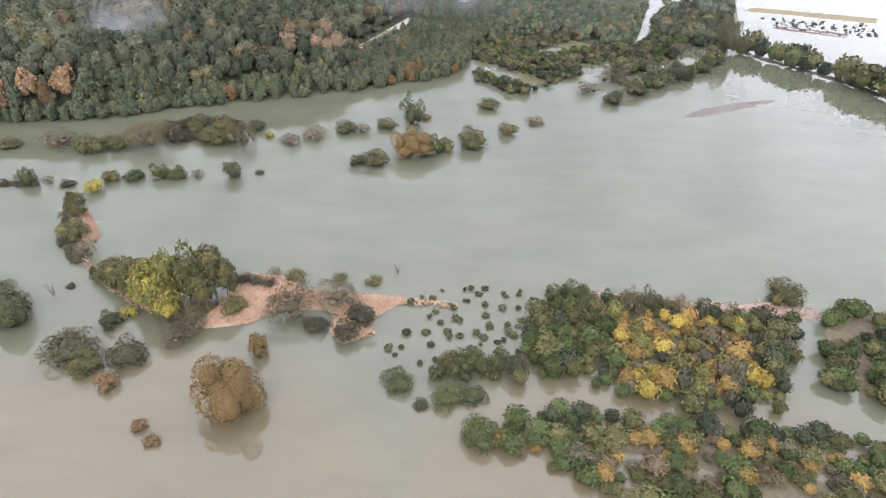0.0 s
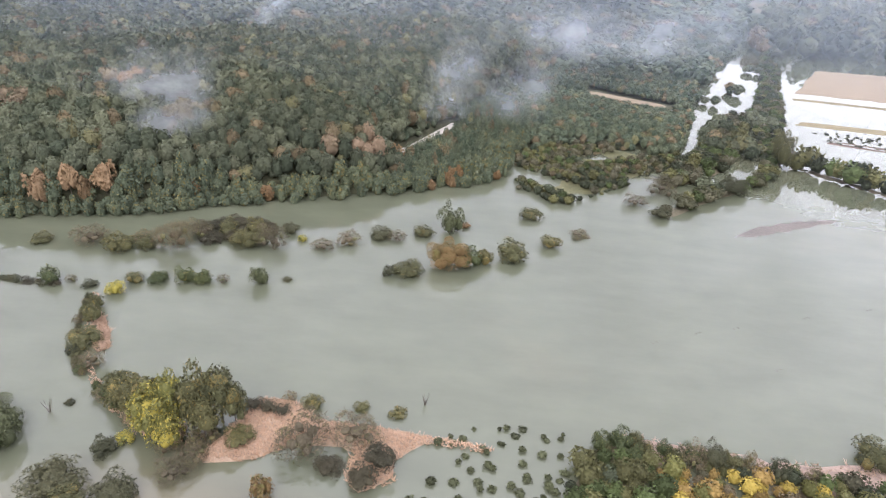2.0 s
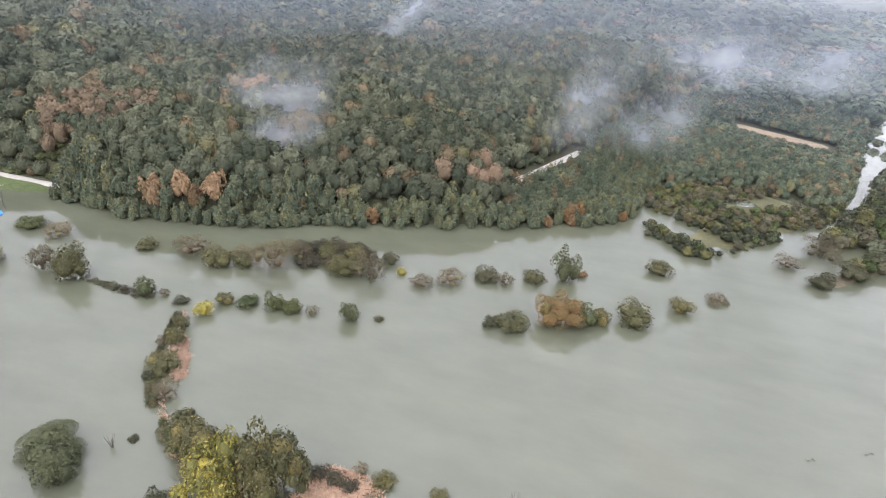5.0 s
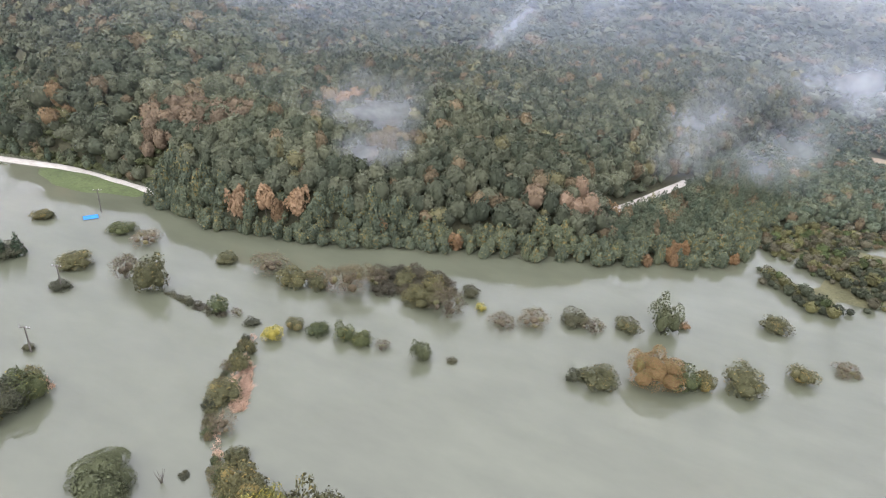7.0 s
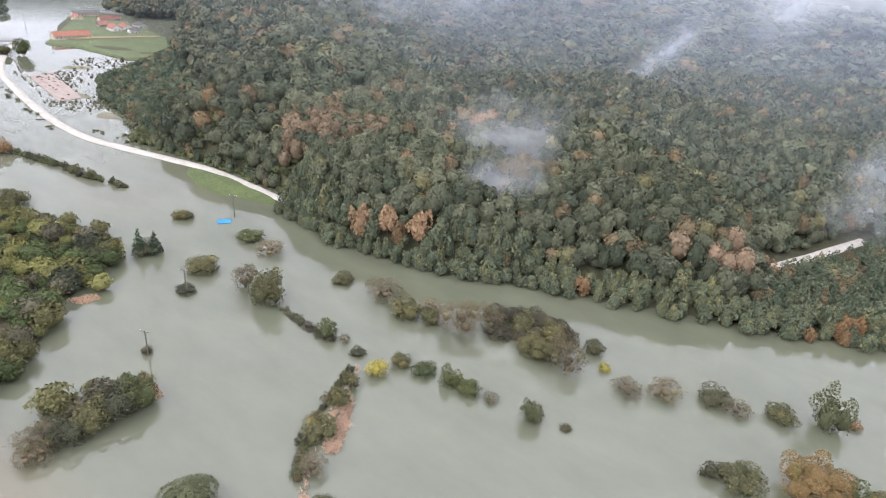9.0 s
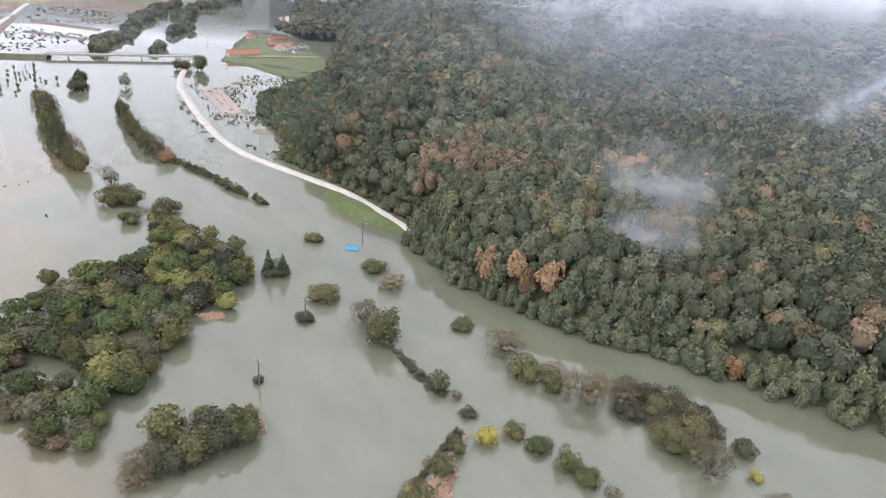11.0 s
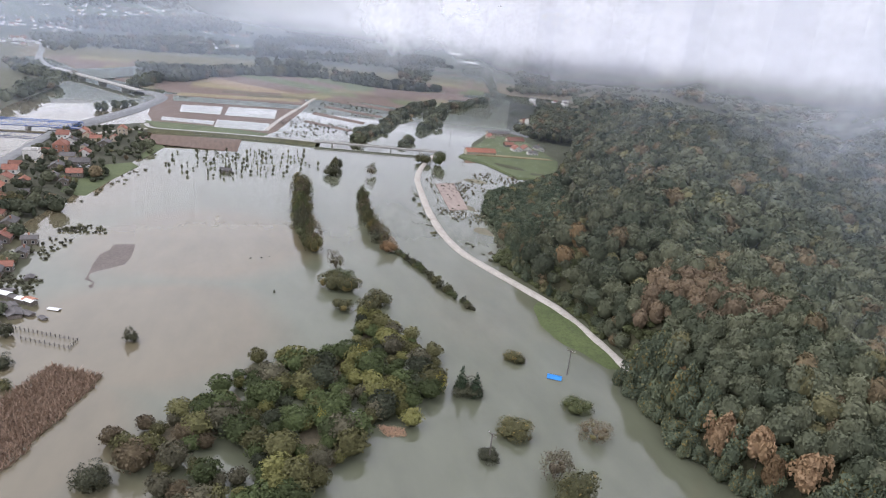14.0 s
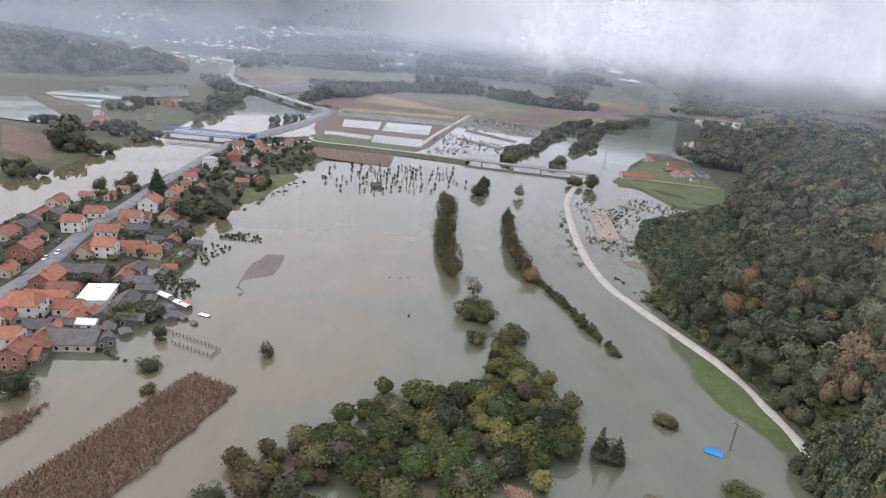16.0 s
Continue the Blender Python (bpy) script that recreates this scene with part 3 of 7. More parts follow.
def forest():
    rng = np.random.default_rng(5)
    P = np.concatenate([scatter(rng, FOREST, -430, -88, 155, 420, 4.2, 1.0), scatter(rng, FOREST, -86, 130, 155, 420, 4.0, 1.0)])
    P = P[inside(HILL, P[:, 0], P[:, 1]) > 0.4]
    wood = len(P)
    young = scatter(rng, FOREST, -430, 130, 155, 420, 3.2, 0.3)
    P = np.concatenate([P, young[inside(HILL, young[:, 0], young[:, 1]) < 0.5]])
    low = np.arange(len(P)) >= wood
    under = scatter(rng, HILL, -330, 40, 155, 330, 3.7, 0.0)
    under = under[(inside(HILL, under[:, 0], under[:, 1]) < 34) & (under[:, 0] > -300)]
    P, low = np.concatenate([P, under]), np.concatenate([low, np.ones(len(under), bool)])
    k = (to_line(P, ROAD_IN_WOOD) > 3.6) & (np.hypot((P[:, 0] + 156) / 5, (P[:, 1] - 177) / 3) > 1) & (to_line(P, [(-148, 171), (-175, 170), (-206, 165), (-224, 160), (-242, 156)]) > 3.0)
    P, low = P[k], low[k]
    k = (inside(RED_FIELD, P[:, 0], P[:, 1]) < -2) & ((P[:, 0] > -175) | low | (rng.random(len(P)) < 0.58))
    P, low = P[k], low[k]
    d = inside(FOREST, P[:, 0], P[:, 1])
    H = np.where(low, 5.0, 7.6) * rng.uniform(0.78, 1.2, len(P)) * np.clip(0.85 + d / 25, 0, 1)
    W = np.where(low, 4.2, 5.8) * rng.uniform(0.72, 1.3, len(P)) * np.clip(0.88 + d / 30, 0, 1)
    old = (P[:, 0] < -175) & ~low
    W, H = np.where(old, W * 1.4, W), np.where(old, H * 1.2, H)
    ahead = np.minimum(to_line(P + np.array([-1.0, 9.0]), ROAD_IN_WOOD), to_line(P + np.array([-2.0, 16.0]), ROAD_IN_WOOD))
    H = np.where((inside(RED_FIELD, P[:, 0] + 3, P[:, 1] + 16) > -12) & (P[:, 1] < 356), np.minimum(H, 3.2), H)
    H = np.where((ahead < 8) & (to_line(P, ROAD_IN_WOOD) < 24), np.minimum(H, 3.6), H)
    keep = np.min([np.hypot(P[:, 0] - a, P[:, 1] - b) for a, b in ((-116, 165.5), (-109.5, 168.5), (-101.5, 171.5))], 0) > 2.5
    P, H, W, d, low = P[keep], H[keep], W[keep], d[keep], low[keep]
    for a, b in ((-116, 165.5), (-109.5, 168.5), (-101.5, 171.5)):
        plant("tree", a, b, 6.4, 10.4, "amber", "wood", 1, "tall woodland tree with pale orange autumn leaves", "tree", "orange trees on the shore")
    Z = height(P[:, 0], P[:, 1])
    T = tree_tints(rng, P)
    front = np.nonzero((d < 13) & (P[:, 0] > -160) & (P[:, 0] < 18))[0]
    front = front[np.argsort(d[front])][:230]
    rest = np.ones(len(P), bool)
    rest[front] = False
    for i in front:
        r, g, b = T[i]
        kind = "rust" if r > 2.2 * b and r > 0.24 and g < 0.21 else "olive" if r > 0.2 and b < 0.065 else "rust" if r > 0.16 else "forest"
        words = {"oak": "woodland tree with orange autumn leaves on the shore", "olive": "small yellowing tree at the edge of the wood", "rust": "brown-leaved autumn tree at the wooded shore",
                 "forest": "grey-green broadleaf tree at the wooded shore"}[kind]
        plant("tree", P[i, 0], P[i, 1], W[i], H[i] * 1.1, kind, "wood", 1, words, "tree", "trees along the wooded shore", max(Z[i], -0.3) - 0.3)
    close = rest & (d < 44) & (P[:, 0] > -260) & (P[:, 0] < 20)
    grove = close & low & (inside(HILL, P[:, 0], P[:, 1]) < 0)
    close = close & ~grove
    crowd("young_woodland", P[grove], W[grove] * 0.9, H[grove] * 1.2, Z[grove], T[grove], 170, 0.1, rng, "dense young blue-green trees on the flat below the hill", "woodland", 1, 0.8, 0.1, True)
    mid = rest & ~close & ~grove & ((d < 100) | (P[:, 0] < -190)) & (P[:, 1] < 330)
    back = rest & ~close & ~grove & ~mid
    crowd("woodland", P[close], W[close], H[close], Z[close], T[close], 220, 0.092, rng, "dense mixed autumn woodland covering the hillside", "woodland", 3)
    crowd("woodland", P[mid], W[mid], H[mid], Z[mid], T[mid], 105, 0.13, rng, "dense mixed autumn woodland higher on the hillside", "woodland", 2)
    crowd("upper_woodland", P[back], W[back], H[back], Z[back], T[back], 50, 0.18, rng, "mixed autumn woodland on the upper slope", "woodland", 1)
    foot = scatter(rng, [(-150, 172.5), (-175, 172.2), (-195, 171.2), (-217, 167.4), (-234, 165), (-246, 186), (-226, 192), (-200, 184), (-170, 184), (-150, 180)], -250, -148, 160, 195, 2.4, 0.2)
    n = len(foot)
    crowd("scrub", foot, rng.uniform(2.2, 4.2, n), rng.uniform(1.6, 3.8, n), height(foot[:, 0], foot[:, 1]) - 0.3, np.array([0.085, 0.096, 0.045]) * rng.uniform(0.65, 1.3, (n, 1)), 150, 0.12, rng, "green scrub at the foot of the hill beside the road", "scrub", 2, 0.8, 0.14)
    Q = scatter(rng, FOREST, -520, 300, 420, 640, 10.5)
    Q = np.concatenate([Q, scatter(rng, FOREST, -700, -430, 300, 420, 9.5), scatter(rng, FOREST, 130, 300, 330, 420, 9.5), scatter(rng, FOREST, -1400, 500, 640, 1300, 28), scatter(rng, FOREST, -1400, -700, 440, 640, 17)])
    n = len(Q)
    big = np.where(Q[:, 1] > 640, 2.2, 1.0)
    crowd("far_woodland", Q, 12.0 * big * rng.uniform(0.75, 1.3, n), 10.0 * big ** 0.5 * rng.uniform(0.75, 1.2, n), height(Q[:, 0], Q[:, 1]), tree_tints(rng, Q), 40, 0.22, rng,
          "far mixed autumn woodland fading into mist", "woodland", 1)


forest()

# shrubs and trees standing in the flood: x, y, width, height
LABELS = {
    "green": "green leafy shrub standing in flood water", "olive": "olive-green shrub half drowned in flood water", "dark": "dark low bush surrounded by flood water", "black": "nearly black bramble bush at the flooded bank",
    "bare": "bare grey-brown shrub with thin twigs in the flood", "yellow": "bright yellow-leaved shrub in the flood", "rust": "small rust-brown bush in the flood water", "oak": "russet-leaved oak standing in flood water",
    "willow": "grey-green willow standing in flood water", "conifer": "dark conifer with drooping branches", "gold": "golden autumn shrub in a flooded thicket", "yellowgreen": "tall yellow-green tree on the flooded bank",
}


def shrubs(kind, rows, shape="round", group="shrubs in the flood", category="shrub"):
    for x, y, w, h in rows:
        sh = shape if shape != "round" else ("spread" if (int(x * 7 + y * 3) % 3 == 0) else "round")
        plant("tree" if category == "tree" else "shrub", x, y, w * 1.1, h * 1.12, kind, sh, None, LABELS[kind], category, group)


shrubs('yellowgreen', [(-48.6, 90.4, 7.0, 9.0), (-46.0, 88.8, 5.2, 6.6), (-50.6, 91.6, 4.6, 6.4), (-46.8, 92.2, 5.4, 9.8)], 'tall', 'tall trees on the bank', 'tree')
shrubs('olive', [(-44.0, 93.6, 7.6, 10.6), (-39.8, 95.2, 6.8, 10.2), (-41.4, 92.0, 5.6, 8.2), (-37.4, 94.4, 4.6, 7.6), (-52.0, 94.5, 6.0, 6.6)], 'tall', 'tall trees on the bank', 'tree')
shrubs('yellow', [(-152.0, 119.0, 4.2, 4.2), (-164.5, 104.0, 3.6, 4.6), (-142.0, 92.0, 2.4, 3.6)])
shrubs('bare', [(-45.5, 88.5, 4.5, 3.6), (-41.0, 90.5, 4.5, 3.5), (-52.5, 93.0, 4.5, 4.0)])
shrubs('dark', [(-100.1, 85.2, 5.9, 3.9), (-99.8, 92.9, 6.6, 5.4), (-103.6, 84.8, 4.9, 3.0)])
shrubs('olive', [(-100.0, 89.0, 6.5, 4.9), (-101.9, 98.4, 4.5, 4.5)])
shrubs('bare', [(-101.5, 81.9, 6.5, 3.9), (-103.5, 89.0, 5.5, 3.5), (-99.2, 80.1, 5.3, 3.3)])
shrubs('green', [(-99.7, 96.1, 6.1, 5.9)])
shrubs('olive', [(-161.6, 142.4, 5.1, 2.3), (-132.2, 129.8, 8.3, 3.7), (-110.6, 131.5, 7.9, 8.2), (-75.2, 134.9, 4.0, 2.5), (2.5, 157.9, 4.3, 4.0), (20.2, 170.4, 5.6, 3.6), (9.4, 161.5, 8.4, 5.0), (-105.8, 149.3, 5.4, 2.4), (-86.3, 149.3, 7.0, 4.2), (-57.6, 157.6, 8.7, 3.9), (-14.3, 171.0, 6.1, 2.7), (16.0, 189.0, 6.9, 3.1), (-16.3, 149.1, 7.4, 3.3), (-77.5, 123.7, 3.2, 2.8), (-75.0, 118.4, 3.6, 3.5), (-72.8, 111.6, 5.7, 3.3), (-61.3, 101.9, 3.8, 2.5), (-54.3, 76.7, 5.2, 3.0), (-56.5, 96.7, 6.1, 4.9), (-11.7, 100.5, 3.0, 1.3), (-35.1, 91.0, 4.4, 2.0), (-26.5, 101.0, 3.7, 1.7), (-17.9, 101.2, 2.7, 1.2), (66.3, 99.3, 6.6, 4.8)])
shrubs('olive', [(118.3, 259.7, 10.1, 15.1), (-211.6, 103.6, 7.7, 5.5), (-208.1, 107.9, 7.6, 5.8), (-195.3, 104.5, 5.6, 3.7), (-189.9, 111.2, 7.1, 7.6), (-197.9, 115.6, 6.6, 4.8), (-160.1, 143.1, 3.9, 2.2), (-243.4, 102.2, 7.0, 7.1), (-407.4, 188.3, 10.5, 5.9), (-165.0, 31.8, 3.4, 2.1), (-334.3, -40.4, 6.5, 6.5), (-321.2, -48.0, 6.9, 6.1), (-327.9, -42.0, 5.6, 4.4), (-289.1, -2.1, 8.9, 6.5)])
shrubs('conifer', [(-149.2, 123.9, 3.6, 6.3), (-147.0, 126.5, 3.6, 5.7), (-320.3, -22.9, 8.3, 9.5), (-323.3, -24.8, 7.5, 9.2)])
shrubs('dark', [(-148.3, 125.4, 6.8, 3.1), (-126.5, 121.7, 4.3, 2.0), (-112.1, 104.7, 2.1, 1.4), (-83.3, 131.6, 3.2, 1.5), (-42.6, 141.0, 2.2, 1.0), (-49.1, 165.9, 4.5, 2.9), (-24.8, 167.3, 6.1, 2.8), (-20.3, 147.2, 2.7, 2.8), (-65.6, 95.9, 1.5, 0.7), (-54.8, 86.8, 3.8, 2.4), (-58.1, 80.2, 7.5, 3.4), (-48.8, 78.9, 6.2, 3.2), (-66.1, 96.2, 1.5, 0.7), (-2.2, 71.1, 2.4, 1.2), (56.6, 197.8, 6.4, 2.9), (66.0, 206.2, 8.2, 3.7), (76.5, 216.8, 8.6, 3.9), (87.7, 224.9, 10.6, 4.8), (99.4, 233.7, 7.4, 4.4), (-182.7, 52.5, 3.2, 3.3), (-132.4, 53.8, 5.5, 2.7), (-132.0, 53.5, 5.5, 4.1)])
shrubs('dark', [(-174.5, 28.2, 5.4, 2.5), (-188.8, 25.5, 3.3, 3.2)])
shrubs('green', [(-138.2, 147.3, 6.4, 2.9), (-92.2, 131.7, 3.8, 3.8), (-70.5, 136.1, 5.1, 2.3), (-64.6, 137.0, 4.5, 3.6), (-60.8, 137.2, 4.4, 2.9), (-1.6, 156.0, 6.4, 5.1), (6.2, 65.4, 6.0, 3.8), (-5.8, 75.3, 5.2, 2.3), (1.7, 72.6, 5.1, 2.3), (5.7, 73.1, 4.3, 1.9), (-215.4, 107.3, 7.9, 4.9), (-401.2, 197.3, 8.8, 9.7), (-196.9, 14.4, 8.2, 5.3), (-163.1, 5.9, 7.3, 5.5), (-199.6, 13.8, 8.7, 4.0)])
shrubs('bare', [(-128.7, 146.2, 7.0, 3.4), (-118.9, 131.9, 6.3, 6.5), (-88.1, 132.6, 2.3, 1.9), (-56.4, 138.0, 2.8, 1.8), (-94.7, 151.3, 8.5, 4.4), (-83.3, 153.9, 5.2, 2.7), (-74.3, 153.2, 9.5, 7.2), (-50.5, 156.0, 7.3, 5.8), (-38.8, 158.2, 6.0, 2.7), (-32.7, 162.1, 6.6, 3.2), (-20.9, 166.8, 5.4, 2.4), (28.4, 176.6, 2.8, 1.3), (31.0, 178.0, 2.3, 1.1), (-67.5, 105.8, 4.5, 3.0), (-42.4, 83.4, 5.5, 3.2), (-25.2, 90.8, 8.2, 6.6), (-17.6, 93.6, 8.0, 3.7), (-41.1, 86.8, 4.7, 2.5), (-30.5, 101.6, 2.3, 1.6), (61.7, 218.3, 9.6, 5.3), (50.6, 206.6, 7.5, 3.4), (29.1, 178.8, 4.7, 2.1)])
shrubs('olive', [(-64.0, 162.0, 6.0, 4.2), (-57.0, 162.6, 6.5, 4.8), (-80.5, 150.5, 5.0, 3.6)])
shrubs('black', [(-66.5, 163.6, 5.0, 3.2), (-60.5, 161.6, 5.5, 3.2), (-55.0, 165.4, 5.0, 2.8)])
shrubs('bare', [(-53.8, 159.6, 6.0, 4.6), (-69.5, 158.5, 5.5, 4.4), (-227.3, 107.3, 5.5, 5.6), (-366.5, 146.9, 6.1, 7.0)])
shrubs('yellow', [(-76.9, 129.8, 3.9, 3.1), (-44.8, 161.5, 2.3, 1.8), (-52.8, 89.1, 2.7, 1.7)])
shrubs('black', [(-71.1, 161.9, 6.0, 2.7), (-68.2, 165.0, 5.4, 2.4), (-63.9, 167.1, 6.0, 2.7), (-58.9, 167.1, 6.0, 2.7), (-66.8, 157.0, 5.7, 2.6), (-61.9, 158.9, 5.1, 2.3), (-20.7, 87.7, 4.3, 1.9), (-15.3, 85.2, 4.7, 2.1), (-13.0, 88.7, 5.0, 3.8), (-36.0, 98.9, 3.1, 1.4), (-33.3, 98.4, 3.1, 1.4), (-30.8, 97.8, 2.6, 1.2)])
shrubs('rust', [(-2.8, 178.1, 2.5, 1.7), (-49.5, 73.3, 3.4, 2.5), (-41.8, 65.7, 2.2, 1.8), (-39.3, 63.4, 2.2, 1.5), (-243.0, 129.2, 6.2, 4.8)])
shrubs('oak', [(-6.4, 155.0, 9.8, 6.8), (-28.8, 81.4, 3.3, 4.2), (-30.1, 70.6, 10.1, 9.2)], 'round', 'oaks in the flood', 'tree')
shrubs('willow', [(-75.0, 90.1, 8.8, 4.0), (-70.9, 86.6, 7.6, 7.2), (-48.2, 138.8, 4.2, 5.0), (-6.8, 174.9, 6.6, 7.8)])


TONES = {"green": (0.064, 0.083, 0.032), "olive": (0.1, 0.097, 0.042), "dark": (0.045, 0.052, 0.032), "bare": (0.092, 0.086, 0.056), "gold": (0.23, 0.155, 0.056), "yellow": (0.33, 0.25, 0.06), "yellowgreen": (0.14, 0.138, 0.05), "rust": (0.115, 0.09, 0.055), "oak": (0.26, 0.13, 0.05)}


def thicket(poly, step, kinds, seed, group, hmin, hmax, grow=1.25, single=None, gaps=-0.93):
    """Shrubs filling an outline: those inside `single` as things of their own, the rest as one mass."""
    rng = np.random.default_rng(seed)
    lo, hi = np.min(poly, 0), np.max(poly, 0)
    mass = []
    for x, y in scatter(rng, poly, lo[0], hi[0], lo[1], hi[1], step, 0.4):
        if wavy(x, y, 5 if seed == 14 else 7, seed) < gaps or rng.random() < 0.05:
            continue
        pool = kinds(x, y)
        kind = pool[int(rng.integers(len(pool)))]
        big = rng.random() ** 1.5
        h, w = hmin + (hmax - hmin) * min(1, big * 1.1 + rng.uniform(0, 0.25)), step * grow * (0.68 + 0.95 * big)
        if single and single(x, y):
            plant("shrub", x, y, w, h, kind, "round" if rng.random() < 0.6 else "spread", 1 if w > 3 else 0, LABELS[kind], "shrub", group)
        else:
            mass.append((x, y, w, h, *np.array(TONES[kind]) * rng.uniform(0.62, 1.3)))
    if mass:
        A = np.array(mass)
        crowd("thicket", A[:, :2], A[:, 2], A[:, 3], np.maximum(height(A[:, 0], A[:, 1]), -0.2) - 0.1 * A[:, 3], A[:, 4:], (230 if step < 2.8 else 380) if seed < 15 else 130, (0.1 if step < 2.8 else 0.078) if seed < 15 else 0.13, rng, "dense flooded " + group + " of mixed green and brown shrubs", "thicket", 4, 0.8, 0.17)


def kinds_a(x, y):
    if 30 < x < 54 and 74 < y < 93:
        return ["gold", "yellowgreen", "gold", "gold", "yellow", "bare", "yellowgreen", "yellow", "rust"]
    return ["green", "green", "olive", "green", "dark", "olive"] if x < 32 else ["green", "olive", "dark", "bare"]


def kinds_b(x, y):
    return ["green", "olive", "green", "rust", "olive", "green", "bare", "olive", "gold"] if y < 66 else ["green", "green", "olive", "dark"]


thicket(THICKET_A, 2.3, kinds_a, 11, "flooded thicket", 1.6, 4.6, 1.25, lambda x, y: x < 13 or y > 94)
thicket(THICKET_B, 2.2, kinds_b, 12, "flooded thicket near the bank", 1.0, 3.0)
thicket(THICKET_C, 2.7, lambda x, y: ["green", "green", "olive", "dark"], 13, "flooded thicket beyond the gap", 2.2, 4.2)
thicket(ISLAND, 3.7, lambda x, y: ["green", "olive", "green", "bare", "yellowgreen", "green", "olive", "dark", "yellowgreen"] if y > 74 else ["olive", "rust", "bare", "olive", "green", "rust", "bare"], 14, "island thicket", 2.2, 6.2, 1.3, None, -0.74)
thicket(MARSH, 2.3, lambda x, y: ["olive", "bare", "rust", "dark", "olive", "green", "bare"] if y > 225 else ["dark", "olive", "dark", "green", "bare"], 15, "marsh shrubs", 0.8, 3.6, 1.05, None, -0.5)
thicket(SPIT, 3.2, lambda x, y: ["olive", "green", "dark", "green", "bare"], 16, "trees on the spit", 2.0, 4.6, 1.2)
thicket(INNER_SPIT, 3.6, lambda x, y: ["olive", "bare", "green", "dark"], 17, "shrubs on the inner spit", 3.0, 6.0)
thicket(HEDGE_EAST, 3.2, lambda x, y: ["dark", "green", "olive", "olive"], 18, "drowned hedge", 5.0, 11.0, 2.2)


# ---------------- building helpers ----------------
def part(name, bm, mat, parent, label="", at=None):
    me = bpy.data.meshes.new(name)
    bm.to_mesh(me)
    bm.free()
    me.materials.append(mat)
    ob = new(name, me)
    ob.parent = parent
    if at is not None:
        ob.matrix_basis = at
    return tagged(ob, label)


def box(bm, x0, y0, z0, x1, y1, z1, bevel=0.0):
    r = bmesh.ops.create_cube(bm, size=1, matrix=Matrix.Translation(((x0 + x1) / 2, (y0 + y1) / 2, (z0 + z1) / 2)) @ Matrix.Diagonal((x1 - x0, y1 - y0, z1 - z0, 1)))
    if bevel:
        bmesh.ops.bevel(bm, geom=list({e for v in r["verts"] for e in v.link_edges}), offset=bevel, segments=1, affect="EDGES")
    return bm


def boxes(*rows):
    bm = bmesh.new()
    for r in rows:
        box(bm, *r)
    return bm


def beam(bm, a, b, w, sides=4):
    a, b = Vector(a), Vector(b)
    d = b - a
    m = Matrix.Translation((a + b) / 2) @ d.to_track_quat("Z", "Y").to_matrix().to_4x4()
    bmesh.ops.create_cone(bm, cap_ends=True, segments=sides, radius1=w, radius2=w, depth=d.length, matrix=m)
    return bm


def ribbon(name, line, width, z, mat, label, category, skirt=1.2, drop=0.8, step=4.0):
    """A road bed along a line, with sloping shoulders; z: a number or 'ground'."""
    pts = [Vector((*p, 0)) for p in line]
    fine = []
    for k in range(len(pts) - 1):
        p0, p1, p2, p3 = pts[max(k - 1, 0)], pts[k], pts[k + 1], pts[min(k + 2, len(pts) - 1)]
        n = max(1, int((p2 - p1).length / step))
        for i in range(n):
            u = i / n
            fine.append(0.5 * (2 * p1 + (p2 - p0) * u + (2 * p0 - 5 * p1 + 4 * p2 - p3) * u * u + (3 * p1 - p0 - 3 * p2 + p3) * u ** 3))
    fine.append(pts[-1])
    rng = random.Random(len(line))
    V, F = [], []
    for k, p in enumerate(fine):
        t = (fine[min(k + 1, len(fine) - 1)] - fine[max(k - 1, 0)]).normalized()
        s = Vector((t.y, -t.x, 0))
        zz = z if z != "ground" else max(float(height(p.x, p.y)), 0.15) + 0.16
        w = width / 2 + rng.uniform(-0.12, 0.12)
        for o, dz in ((-w - skirt, -drop), (-w, 0), (-w * 0.35, 0.06), (w * 0.35, 0.06), (w, 0), (w + skirt, -drop)):
            q = p + s * o
            V.append((q.x, q.y, zz + dz))
        if k:
            a = (k - 1) * 6
            F += [(a + i, a + i + 1, a + i + 7, a + i + 6) for i in range(5)]
    ob = new(name, mesh_from(name, V, F, mat, smooth=True))
    return tagged(ob, label, category, kind="structure")


M_GRAVEL = surface("white_gravel", (0.33, 0.305, 0.27), (0.47, 0.44, 0.4), 0.5, 0.95, 6, 0.4)
M_ASPHALT = surface("wet_asphalt", (0.12, 0.125, 0.13), (0.2, 0.205, 0.21), 0.3, 0.65, 5, 0.15)
M_CONCRETE = surface("concrete", (0.28, 0.275, 0.26), (0.42, 0.41, 0.39), 0.6, 0.85, 6, 0.2)
M_GRASS_BANK = surface("rough_grass", (0.05, 0.052, 0.028), (0.1, 0.1, 0.05), 0.3, 0.95, 3, 0.5)
M_TILE = [surface("clay_tiles_orange", (0.245, 0.1, 0.065), (0.385, 0.155, 0.097), 0.5, 0.8, 7, 0.5, (1, 1, 1), 0, 0.22),
          surface("clay_tiles_red", (0.17, 0.075, 0.055), (0.29, 0.125, 0.088), 0.5, 0.8, 7, 0.5, (1, 1, 1), 0, 0.22),
          surface("slate_roof", (0.07, 0.066, 0.066), (0.13, 0.12, 0.12), 0.5, 0.75, 7, 0.5, (1, 1, 1), 0, 0.2),
          surface("white_sheet_roof", (0.72, 0.73, 0.74), (0.84, 0.84, 0.85), 0.3, 0.5, 4, 0.1)]
